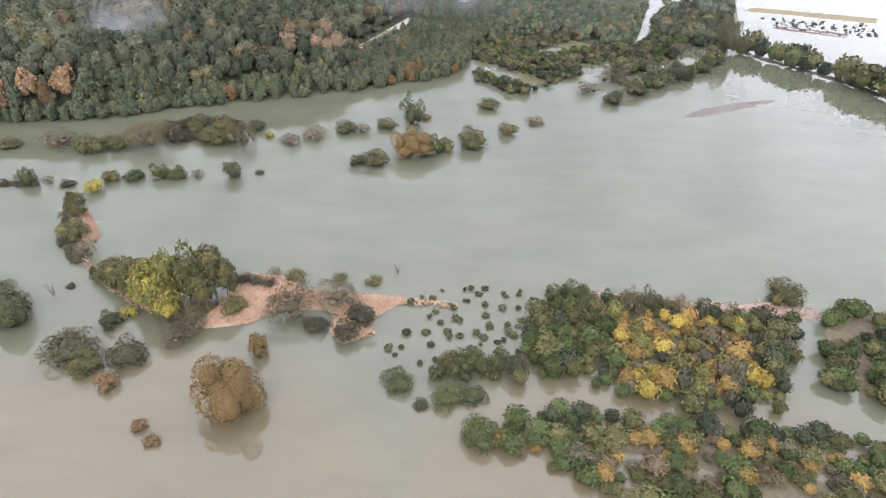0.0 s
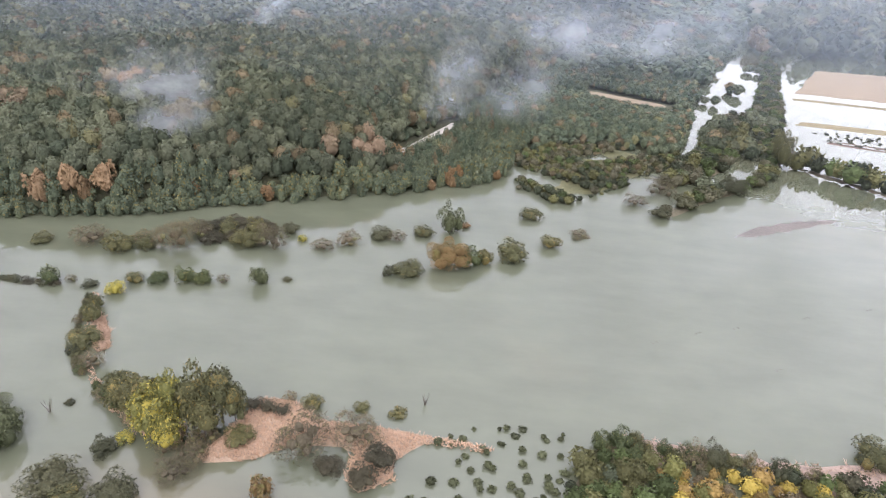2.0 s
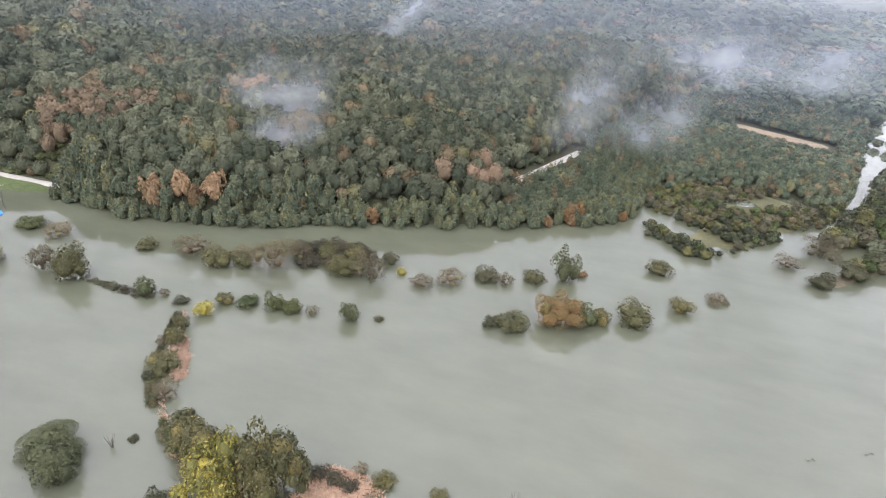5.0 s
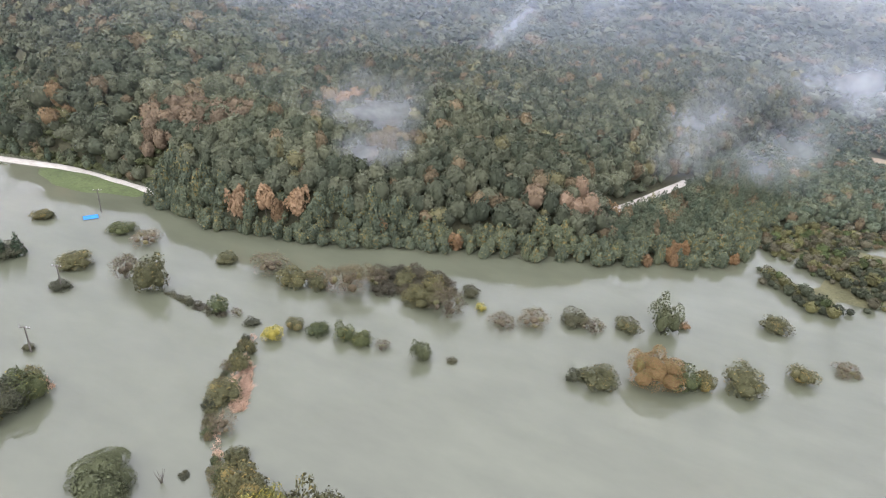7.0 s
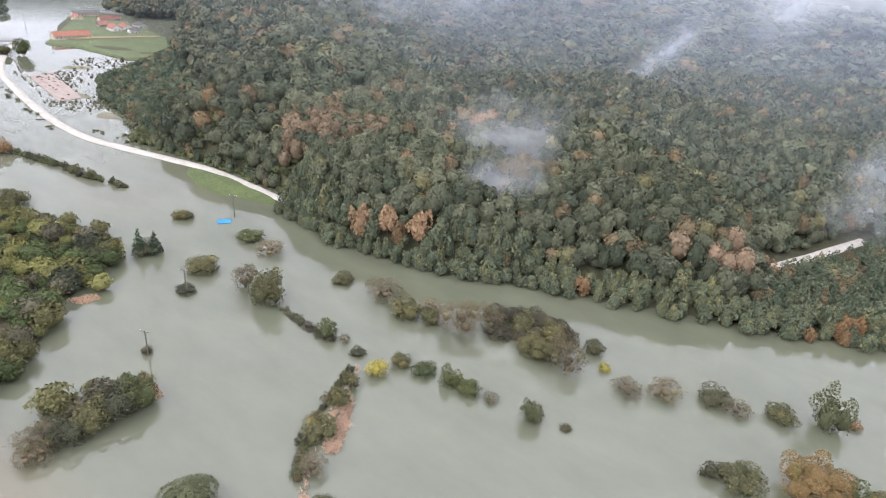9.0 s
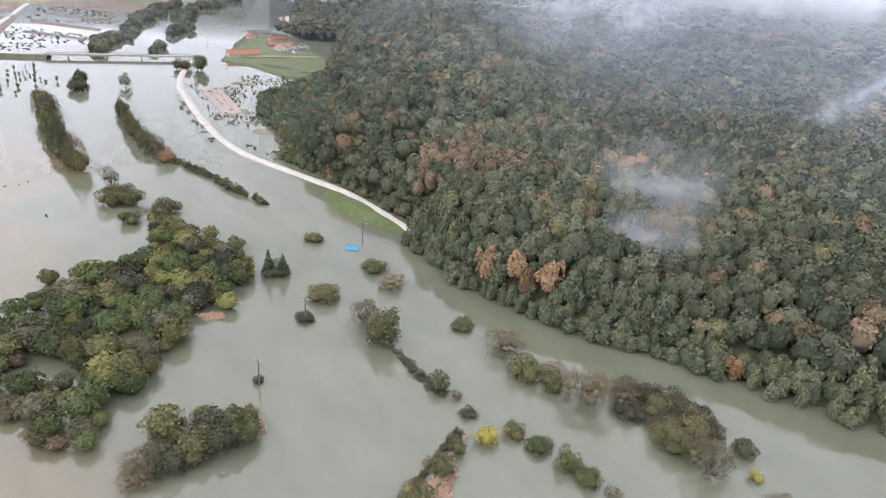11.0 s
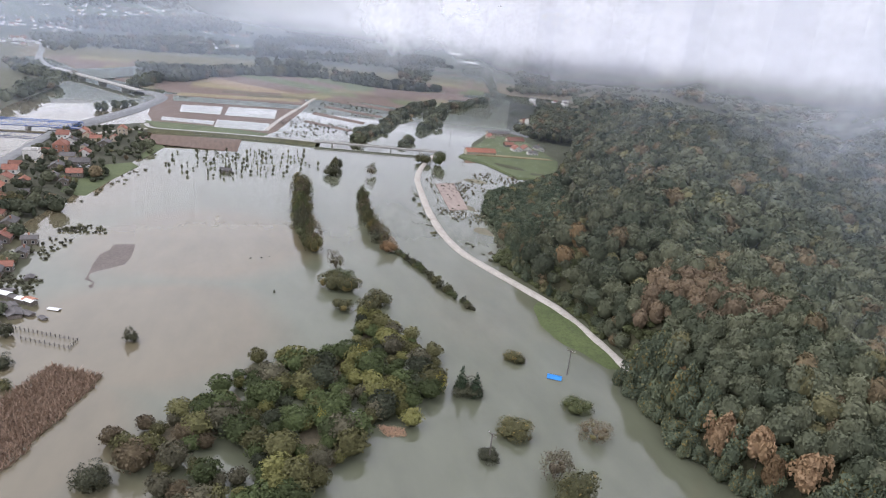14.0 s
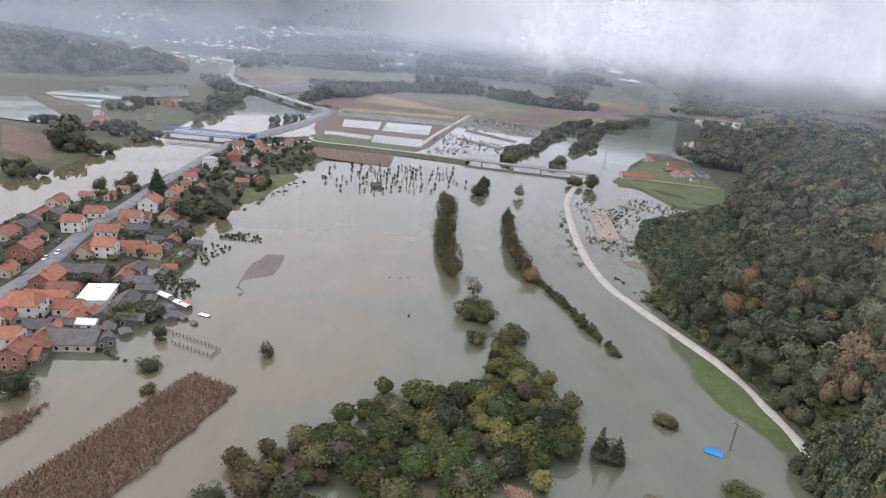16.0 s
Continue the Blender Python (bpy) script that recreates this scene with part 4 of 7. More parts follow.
M_WALL = [surface("white_render", (0.66, 0.64, 0.6), (0.8, 0.79, 0.76), 0.5, 0.9, 6, 0.1, (1, 1, 1), 0, 0.08),
          surface("beige_render", (0.5, 0.42, 0.32), (0.62, 0.54, 0.42), 0.5, 0.9, 6, 0.1, (1, 1, 1), 0, 0.15),
          surface("raw_brick", (0.28, 0.13, 0.09), (0.42, 0.21, 0.14), 0.8, 0.9, 9, 0.3, (1, 1, 2), 0, 0.15),
          surface("grey_boards", (0.13, 0.115, 0.1), (0.24, 0.21, 0.18), 0.8, 0.9, 9, 0.3, (3, 3, 0.5), 0, 0.2)]
M_GLASS, gn, gl, gp = nodes_of("window_glass")
gp.inputs["Base Color"].default_value, gp.inputs["Roughness"].default_value = (0.03, 0.035, 0.04, 1), 0.08
M_FRAME = surface("window_frame", (0.6, 0.58, 0.55), (0.75, 0.74, 0.72), 2, 0.6, 9, 0)
M_DOOR = surface("door_wood", (0.14, 0.08, 0.045), (0.24, 0.14, 0.08), 1, 0.7, 9, 0.2, (1, 1, 0.3))
M_POLE = surface("weathered_pole", (0.09, 0.08, 0.07), (0.19, 0.17, 0.15), 2, 0.95, 12, 0.3, (1, 1, 0.2))
M_BLUE, bn_, bl_, bp_ = nodes_of("blue_sheet_roof")
blue_noise = noise_node(bn_, bl_, 1.2, 4)
bl_.new(ramp_node(bn_, bl_, blue_noise.outputs["Fac"], [(0.3, (0.01, 0.17, 0.52)), (0.7, (0.02, 0.26, 0.7))]).outputs[0], bp_.inputs["Base Color"])
bp_.inputs["Roughness"].default_value = 0.5
M_STEEL = surface("blue_bridge_paint", (0.045, 0.095, 0.3), (0.09, 0.17, 0.42), 0.6, 0.6, 7, 0.1)
M_RUBBER = surface("tyre_rubber", (0.015, 0.015, 0.015), (0.03, 0.03, 0.03), 4, 0.9, 20, 0)


# ---------------- roads ----------------
ribbon("gravel_road", [(-148, 171), (-153, 170), (-162, 170), (-175, 170), (-190, 169), (-206, 165), (-224, 160), (-242, 156), (-266, 156), (-299, 160), (-332, 166), (-361, 172), (-389, 182), (-415, 194), (-437, 206)],
       2.9, 0.42, M_GRAVEL, "pale gravel road along the flooded river", "road", 0.35, 0.6)
ribbon("forest_track", ROAD_IN_WOOD, 3.0, "ground", M_GRAVEL, "pale track running through the wood", "road", 0.6, 0.5)
ribbon("village_road", [(-90, -30), (-206, -22), (-222, -22), (-241, -24), (-269, -27), (-296, -27), (-342, -28), (-391, -28), (-458, -27)],
       4.6, 1.5, M_ASPHALT, "wet grey village street", "road", 0.8, 0.6)
ribbon("river_road", [(-458, -27), (-508, -16), (-568, -1), (-630, 9), (-668, 11), (-690, 4), (-700, -8), (-684, -10)],
       6.6, 1.7, M_ASPHALT, "wide wet road curving up to the river bridge", "road", 3.0, 2.4)
ribbon("far_road", [(-859, -120), (-888, -128), (-1019, -174), (-1224, -220), (-1461, -269), (-1800, -330)], 8.0, "ground", M_ASPHALT, "grey road climbing into the far village", "road", 1.0, 0.4, 20)
ribbon("causeway_road", [(-500, 18), (-484, 24), (-478.6, 48), (-471.8, 79.6), (-462.7, 110), (-455, 128)], 2.8, 2.0, M_CONCRETE, "pale road on a grassy embankment", "road", 0.3, 0.5)
ribbon("embankment", [(-500, 18), (-484, 24), (-478.6, 48), (-471.8, 79.6), (-462.7, 110), (-455, 128)], 5.0, 1.85, M_GRASS_BANK, "rough grass embankment under the causeway road", "embankment", 4.0, 2.6)
ribbon("field_track", [(-501.5, 95.2), (-572.8, 112.1), (-661.2, 136.1), (-749.2, 160.5), (-814.2, 188.3)], 3.4, 0.25, M_GRAVEL, "pale wet track between the flooded plots", "road", 0.4, 0.4)
ribbon("bank_path", [(-447, -20), (-452, -8), (-470, 4), (-484, 20)], 3.0, 1.35, M_GRAVEL, "pale path beside the fields", "road", 0.4, 0.4)


def deck_bridge(name, a, b, z, width, piers, label, rail=True):
    a, b = Vector((*a, 0)), Vector((*b, 0))
    L = (b - a).length
    root = new(name)
    root.matrix_basis = Matrix.Translation(a) @ Matrix.Rotation(math.atan2(b.y - a.y, b.x - a.x), 4, "Z")
    part("deck", boxes((-2, -width / 2, z - 0.7, L + 2, width / 2, z)), M_CONCRETE, root)
    for s in (-1, 1):
        y = s * width / 2
        part("parapet", boxes((-2, y - 0.12, z, L + 2, y + 0.12, z + 0.35)), M_CONCRETE, root)
        if rail:
            bm = bmesh.new()
            beam(bm, (-2, y, z + 1.05), (L + 2, y, z + 1.05), 0.05)
            for k in range(int(L / 3) + 1):
                beam(bm, (k * 3, y, z + 0.3), (k * 3, y, z + 1.05), 0.04)
            part("railing", bm, M_POLE, root, "grey steel railing")
    for k in range(piers):
        x = L * (k + 0.5) / piers
        part("pier", boxes((x - 0.5, -width * 0.4, -2, x + 0.5, width * 0.4, z - 0.65)), M_CONCRETE, root)
    return tagged(root, label, "bridge")


deck_bridge("road_bridge", (-455, 128), (-435, 204), 2.5, 4.4, 4, "low concrete bridge with thin railings over the flood")
deck_bridge("river_bridge", (-859, -120), (-684, -11), 4.0, 9.0, 4, "long concrete road bridge over the brown river")


def truss_bridge():
    a, b = Vector((-473.4, -73, 0)), Vector((-467.2, -14, 0))
    L, z, w, h = (b - a).length, 2.2, 5.0, 3.4
    root = new("truss_bridge")
    root.matrix_basis = Matrix.Translation(a) @ Matrix.Rotation(math.atan2(b.y - a.y, b.x - a.x), 4, "Z")
    part("deck", boxes((-3, -w / 2, z - 0.45, L + 3, w / 2, z)), M_CONCRETE, root, "grey bridge deck")
    n = 14
    for s in (-1, 1):
        y = s * (w / 2 + 0.15)
        for nm, zz in (("bottom_chord", z), ("top_chord", z + h)):
            part(nm, beam(bmesh.new(), (0, y, zz), (L, y, zz), 0.24), M_STEEL, root)
        for k in range(n + 1):
            part("vertical", beam(bmesh.new(), (L * k / n, y, z), (L * k / n, y, z + h), 0.12), M_STEEL, root)
            if k < n:
                i, j = (k, k + 1) if k % 2 else (k + 1, k)
                part("diagonal", beam(bmesh.new(), (L * i / n, y, z), (L * j / n, y, z + h), 0.11), M_STEEL, root)
    for k in range(0, n + 1, 2):
        part("cross_beam", beam(bmesh.new(), (L * k / n, -w / 2, z + h), (L * k / n, w / 2, z + h), 0.1), M_STEEL, root)
    for x in (0, L / 2, L):
        part("pier", boxes((x - 0.7, -w / 2, -3, x + 0.7, w / 2, z - 0.44)), M_CONCRETE, root, "grey concrete pier")
    tagged(root, "blue-painted steel truss bridge over the brown river", "bridge")


truss_bridge()


# ---------------- poles, blue roof, hut ----------------
def utility_pole(x, y, top, turn, label):
    root = new("utility_pole")
    root.matrix_basis = pose(x, y, 0, 0, 0, turn)
    bm = bmesh.new()
    bmesh.ops.create_cone(bm, cap_ends=True, segments=8, radius1=0.17, radius2=0.11, depth=top + 1.8, matrix=Matrix.Translation((0, 0, (top - 1.8) / 2)))
    part("pole", bm, M_POLE, root)
    arm = part("crossarm", boxes((-1.05, -0.06, top - 0.35, 1.05, 0.06, top - 0.22)), M_POLE, root)
    for x in (-0.95, 0.95, 0.35):
        bm = bmesh.new()
        bmesh.ops.create_cone(bm, cap_ends=True, segments=6, radius1=0.06, radius2=0.04, depth=0.24, matrix=Matrix.Translation((x, 0, top - 0.1)))
        part("insulator", bm, M_FRAME, arm, "pale ceramic insulator")
    tagged(root, label, "utility pole", "utility poles in the flood")


utility_pole(-111.0, 104.4, 5.6, 20, "thin dark wooden power pole rising from a bush")
utility_pole(-126.0, 121.6, 5.8, 20, "thin dark wooden power pole rising from a bush")
utility_pole(-152.4, 152.8, 6.7, 35, "wooden power pole with a short crossarm in flood water")
utility_pole(-436.0, 226.0, 7.0, 80, "wooden power pole near the flooded meadow")
utility_pole(-511.0, 241.0, 7.0, 80, "wooden power pole standing in open flood water")


def blue_roof():
    root = new("shed_roof")
    root.matrix_basis = pose(-151.6, 148.9, 0.05, 0, 0, 58)
    bm = bmesh.new()
    prof = [(-1.15, 0.15), (0, 0.62), (1.15, 0.15)]
    up = [bm.verts.new((s * 1.75, y, z)) for s in (-1, 1) for y, z in prof]
    dn = [bm.verts.new((s * 1.75, y, z - 0.09)) for s in (-1, 1) for y, z in prof]
    for q in (up, dn):
        for k in (0, 1):
            bm.faces.new((q[k], q[k + 1], q[k + 4], q[k + 3]))
    for k in (0, 1):
        bm.faces.new((up[k], up[k + 1], dn[k + 1], dn[k]))
        bm.faces.new((up[k + 3], up[k + 4], dn[k + 4], dn[k + 3]))
    for k in (0, 2):
        bm.faces.new((up[k], up[k + 3], dn[k + 3], dn[k]))
    bmesh.ops.recalc_face_normals(bm, faces=bm.faces)
    part("roof_sheet", bm, M_BLUE, root)
    part("ridge_cap", boxes((-1.78, -0.12, 0.6, 1.78, 0.12, 0.66)), M_BLUE, root)
    for s in (-1, 1):
        part("eave_board", boxes((-1.75, s * 1.1 - 0.04, -0.6, 1.75, s * 1.1 + 0.04, 0.1)), M_POLE, root, "dark wet board")
    tagged(root, "bright blue roof of a drowned shed in the flood", "shed")


blue_roof()


# ---------------- houses ----------------
def gable(bm, w, d, h, rise):
    """Walls with gable ends along x."""
    V = [bm.verts.new(p) for p in ((-w / 2, -d / 2, -0.6), (w / 2, -d / 2, -0.6), (w / 2, d / 2, -0.6), (-w / 2, d / 2, -0.6),
                                   (-w / 2, -d / 2, h), (w / 2, -d / 2, h), (w / 2, d / 2, h), (-w / 2, d / 2, h), (-w / 2, 0, h + rise), (w / 2, 0, h + rise))]
    for f in ((0, 1, 5, 4), (2, 3, 7, 6), (1, 2, 6, 9, 5), (3, 0, 4, 8, 7), (0, 3, 2, 1)):
        bm.faces.new([V[i] for i in f])
    return bm


def roof_slabs(bm, w, d, h, rise, over=0.45, t=0.16, hip=0.0):
    s = rise / (d / 2)
    z0 = h - over * s + 0.04
    for sgn in (-1, 1):
        e, r = d / 2 + over, w / 2 + over
        P = [(-r, sgn * e, z0), (r, sgn * e, z0), (r - hip, 0, h + rise + 0.04), (-r + hip, 0, h + rise + 0.04)]
        a = [bm.verts.new(p) for p in P]
        b = [bm.verts.new((p[0], p[1], p[2] + t)) for p in P]
        bm.faces.new(a), bm.faces.new(b)
        for k in range(4):
            bm.faces.new((a[k], a[(k + 1) % 4], b[(k + 1) % 4], b[k]))
    if hip:
        for sx in (-1, 1):
            P = [(sx * (w / 2 + over), -d / 2 - over, z0 + t), (sx * (w / 2 + over), d / 2 + over, z0 + t), (sx * (w / 2 + over - hip), 0, h + rise + 0.05 + t)]
            bm.faces.new([bm.verts.new(p) for p in P])
    bmesh.ops.recalc_face_normals(bm, faces=bm.faces)
    return bm


ROOF_WORDS = ("orange clay-tile roof", "weathered red-brown tile roof", "dark grey roof", "flat white sheet roof")
WALL_WORDS = ("white rendered walls", "beige rendered walls", "bare brick walls", "grey board walls")


def house(x, y, turn, w, d, storeys, roof=0, wall=0, hip=0.0, chimney=True, name="house", group="village houses", plain=False, low=None):
    rng = random.Random(int(x * 13 + y * 7))
    h = low or 2.7 * storeys + 0.3
    rise = d * (0.34 if roof < 2 else 0.26)
    root = new(name)
    root.matrix_basis = pose(x, y, max(float(height(x, y)), -0.2), 0, 0, turn) @ Matrix.Scale(1 / M_PER_UNIT, 4)
    part("wall", gable(bmesh.new(), w, d, h, 0 if hip else rise - 0.05), M_WALL[wall], root)
    rf = part("roof", roof_slabs(bmesh.new(), w, d, h, rise, hip=hip), M_TILE[roof], root)
    if plain:
        return tagged(root, "far house with a %s" % ROOF_WORDS[roof], "house", group)
    part("ridge", beam(bmesh.new(), (-w / 2 - 0.3 + hip, 0, h + rise + 0.2), (w / 2 + 0.3 - hip, 0, h + rise + 0.2), 0.14, 6), M_TILE[roof], rf)
    if chimney:
        cx = rng.uniform(-w * 0.25, w * 0.25)
        part("chimney", boxes((cx - 0.3, 0.5, h + rise * 0.6, cx + 0.3, 1.1, h + rise + 0.9), (cx - 0.38, 0.42, h + rise + 0.9, cx + 0.38, 1.18, h + rise + 1.02)), M_WALL[2], rf, "brick chimney")
    for st in range(storeys):
        zc = 2.7 * st + 1.55
        for sgn in (-1, 1):
            n = max(2, int(w / 3.2))
            for k in range(n):
                wx = -w / 2 + w * (k + 0.5) / n
                if st == 0 and k == n // 2 and sgn == 1:
                    part("door", boxes((wx - 0.5, d / 2 - 0.05, 0, wx + 0.5, d / 2 + 0.06, 2.05)), M_DOOR, root, "brown wooden door")
                    continue
                win = part("window", boxes((wx - 0.62, sgn * d / 2 - 0.04, zc - 0.72, wx + 0.62, sgn * d / 2 + 0.04, zc + 0.72)), M_FRAME, root, "white window frame")
                o = sgn * (d / 2 + 0.045)
                part("pane", boxes((wx - 0.5, o - 0.012, zc - 0.6, wx + 0.5, o + 0.012, zc + 0.6)), M_GLASS, win)
        for sgn in (-1, 1):
            for wy in (-d * 0.22, d * 0.22):
                win = part("window", boxes((sgn * w / 2 - 0.04, wy - 0.55, zc - 0.72, sgn * w / 2 + 0.04, wy + 0.55, zc + 0.72)), M_FRAME, root, "white window frame")
                o = sgn * (w / 2 + 0.045)
                part("pane", boxes((o - 0.012, wy - 0.44, zc - 0.6, o + 0.012, wy + 0.44, zc + 0.6)), M_GLASS, win)
    return tagged(root, "%s house with a %s and %s" % ("two-storey" if storeys > 1 else "low", ROOF_WORDS[roof], WALL_WORDS[wall]), "house", group)


# x, y, turn, width, depth, storeys, roof, wall, hip
for row in ((-233.9, -30.3, 3, 11.0, 9.0, 2, 1, 2, 0), (-219.8, -28.0, 3, 8.0, 6.0, 1, 0, 1, 0), (-272.1, -46.8, 3, 12.0, 8.0, 1, 1, 1, 0), (-275.4, -43.2, 3, 10.0, 8.0, 1, 2, 3, 0), (-262.1, -30.0, 93, 9.0, 8.0, 2, 1, 0, 0), (-280.3, -30.9, 93, 10.0, 8.0, 1, 1, 0, 0),
            (-303.8, -36.0, 3, 6.5, 5.0, 1, 1, 1, 0), (-251.3, -46.0, 3, 14.0, 8.0, 1, 1, 1, 0), (-259.4, -45.2, 3, 12.0, 9.0, 1, 2, 3, 0), (-195.7, -9.8, 93, 12.0, 10.0, 2, 0, 0, 2.5), (-191.3, -11.7, 3, 9.0, 7.0, 1, 0, 0, 0), (-180.4, -5.1, 93, 9.0, 7.0, 2, 0, 0, 0),
            (-173.6, 0.8, 3, 8.0, 7.0, 2, 1, 2, 0), (-181.4, 1.9, 3, 12.0, 8.0, 1, 1, 3, 0), (-174.9, 2.2, 93, 9.0, 7.0, 1, 1, 3, 0), (-215.4, -14.3, 3, 12.0, 9.0, 1, 0, 2, 0), (-203.4, -8.0, 93, 15.0, 6.0, 1, 0, 1, 0), (-200.3, -1.3, 93, 9.0, 7.0, 1, 0, 0, 0),
            (-194.6, 2.9, 3, 9.0, 7.0, 1, 0, 0, 0), (-186.6, 1.1, 3, 10.0, 4.0, 1, 0, 3, 0), (-183.8, 7.9, 93, 16.0, 11.0, 1, 2, 1, 0), (-222.2, -8.9, 93, 19.0, 8.0, 1, 2, 3, 0), (-209.1, -7.0, 93, 10.0, 7.0, 1, 1, 2, 0), (-203.9, 10.7, 3, 15.0, 8.0, 1, 2, 3, 0),
            (-198.6, 9.0, 3, 10.0, 7.0, 1, 2, 3, 0), (-197.7, 5.3, 3, 6.0, 4.0, 1, 0, 3, 0), (-238.4, -14.8, 3, 9.0, 8.0, 1, 0, 1, 0), (-239.9, -9.6, 93, 9.0, 8.0, 2, 0, 0, 0), (-259.3, -17.1, 93, 11.0, 8.0, 1, 1, 0, 0), (-267.2, -16.0, 3, 9.0, 7.0, 1, 0, 1, 0),
            (-271.3, -14.4, 93, 10.0, 8.0, 2, 1, 0, 0), (-245.0, -5.1, 93, 15.0, 6.0, 1, 0, 1, 0), (-243.9, 0.9, 93, 14.0, 7.0, 1, 0, 1, 0), (-263.4, -8.5, 93, 10.0, 7.0, 1, 2, 3, 0), (-255.3, 0.1, 93, 7.5, 5.0, 1, 2, 0, 0), (-228.9, 3.9, 3, 9.0, 6.0, 1, 2, 3, 0),
            (-223.9, 3.0, 3, 12.0, 6.0, 1, 1, 3, 0), (-219.8, 8.6, 93, 10.0, 7.0, 1, 2, 3, 0), (-214.7, 12.9, 93, 8.0, 5.0, 1, 2, 3, 0), (-292.6, -15.7, 3, 11.0, 10.0, 2, 0, 0, 0), (-276.7, -14.1, 93, 12.0, 8.0, 1, 1, 0, 0), (-257.7, 5.3, 3, 9.0, 6.0, 1, 1, 3, 0),
            (-248.3, 5.2, 3, 8.0, 5.0, 1, 2, 3, 0), (-317.4, -15.2, 3, 10.0, 8.0, 1, 0, 1, 0), (-331.9, -15.6, 3, 9.0, 7.0, 1, 1, 1, 0), (-348.4, -18.1, 93, 8.0, 7.0, 1, 1, 0, 0), (-299.3, -9.4, 3, 11.0, 7.0, 1, 1, 1, 0), (-282.4, -4.4, 3, 15.0, 9.0, 1, 1, 1, 0),
            (-400.5, -10.2, 3, 12.0, 9.0, 2, 1, 2, 2.5), (-358.1, -2.6, 3, 12.0, 8.0, 1, 2, 3, 0), (-380.2, -2.8, 93, 9.0, 7.0, 1, 2, 1, 0), (-442.0, -5.9, 3, 9.0, 7.0, 1, 1, 1, 0), (-368.0, 4.8, 93, 12.0, 8.0, 1, 2, 3, 0), (-390.4, 2.6, 3, 9.0, 7.0, 1, 1, 0, 0),
            (-419.1, 6.7, 3, 12.0, 8.0, 1, 2, 3, 0), (-432.0, 0.1, 93, 8.0, 6.0, 1, 1, 1, 0), (-456.2, 10.2, 3, 11.0, 7.0, 2, 0, 1, 0), (-329.9, 6.6, 3, 8.0, 5.0, 1, 2, 3, 0), (-344.6, 7.6, 93, 9.0, 6.0, 1, 1, 3, 0), (-337.2, 0.3, 3, 8.0, 6.0, 1, 2, 3, 0),
            (-436.2, 8.9, 3, 8.0, 6.0, 1, 1, 1, 0), (-191.8, 6.7, 93, 7.0, 4.0, 1, 3, 0, 0), (-185.1, 13.4, 40, 9.0, 6.0, 1, 2, 3, 0), (-195.7, 16.0, 93, 9.0, 5.0, 1, 2, 3, 0), (-226.9, 12.1, 3, 7.0, 4.0, 1, 2, 3, 0), (-231.1, 13.1, 93, 6.0, 4.0, 1, 1, 3, 0),
            (-243.1, 14.2, 3, 7.0, 4.0, 1, 2, 3, 0), (-271.8, 2.9, 3, 9.0, 6.0, 1, 2, 3, 0), (-255.0, 13.2, 93, 6.0, 4.0, 1, 2, 3, 0), (-189.1, -3.8, 93, 11.0, 7.0, 1, 2, 3, 0), (-181.6, -3.4, 3, 7.0, 5.0, 1, 2, 3, 0), (-191.4, 1.5, 93, 8.0, 5.0, 1, 2, 3, 0)):
    house(*row)
for row in ((-438.9, 239.3, 88, 30.0, 9.0, 1, 0, 1, 0), (-457.2, 275.4, 0, 12.0, 9.0, 1, 1, 0, 0), (-460.6, 284.7, 0, 12.0, 9.0, 1, 1, 0, 0), (-465.3, 297.7, 0, 12.0, 9.0, 1, 2, 0, 0), (-498.5, 292.6, 88, 20.0, 9.0, 1, 1, 1, 0), (-534.0, 292.5, 88, 28.0, 9.0, 1, 2, 1, 0), (-512.7, 276.9, 0, 12.0, 8.0, 1, 1, 1, 0), (-443.1, 281.8, 88, 10.0, 7.0, 1, 2, 0, 0), (-475.4, 277.0, 88, 10.0, 7.0, 1, 1, 3, 0)):
    house(*row, group="farm by the meadow")
for row in ((-576, -140, 30, 13, 10, 2, 2, 0, 0), (-620, -144, 30, 11, 9, 1, 1, 1, 0), (-606, -118, 10, 12, 9, 2, 1, 2, 0), (-640, -122, 40, 10, 8, 1, 1, 1, 0), (-520, -138, 20, 12, 9, 2, 2, 0, 0), (-458, -120, 120, 10, 7, 1, 1, 0, 0), (-481, -117, 30, 13, 9, 1, 1, 1, 0), (-490, -124, 100, 10, 8, 1, 1, 0, 0), (-530, -106, 20, 16, 8, 1, 2, 1, 0), (-505, -128, 40, 10, 8, 1, 1, 1, 0)):
    house(*row, group="houses over the river")


def infill():
    """The smaller houses, barns and sheds that fill the yards between the large ones."""
    g = random.Random(31)
    taken = [o.matrix_basis.translation.xy.copy() for o in scene.objects if o.parent is None and o.name.startswith("house")] + [Vector((-207.6, 2.5)), Vector((-381, -18))]
    for x in range(-455, -165, 8):
        for y in (-46, -37, -17, -9, -1):
            px, py = x + g.uniform(-3, 3), y + g.uniform(-2, 2)
            if inside(VILLAGE, px, py) < 5 or min((Vector((px, py)) - t).length for t in taken) < 9.0 or g.random() < 0.45:
                continue
            taken.append(Vector((px, py)))
            small = g.random() < 0.55
            house(px, py, g.choice((3, 93)) + g.uniform(-6, 6), g.uniform(5, 8) if small else g.uniform(8, 11), g.uniform(4, 5.5) if small else g.uniform(7, 8.5), 1 if small else g.choice((1, 1, 2)),
                  g.choice((0, 1, 1, 2)), g.choice((0, 0, 1, 3)), 0, not small)


infill()


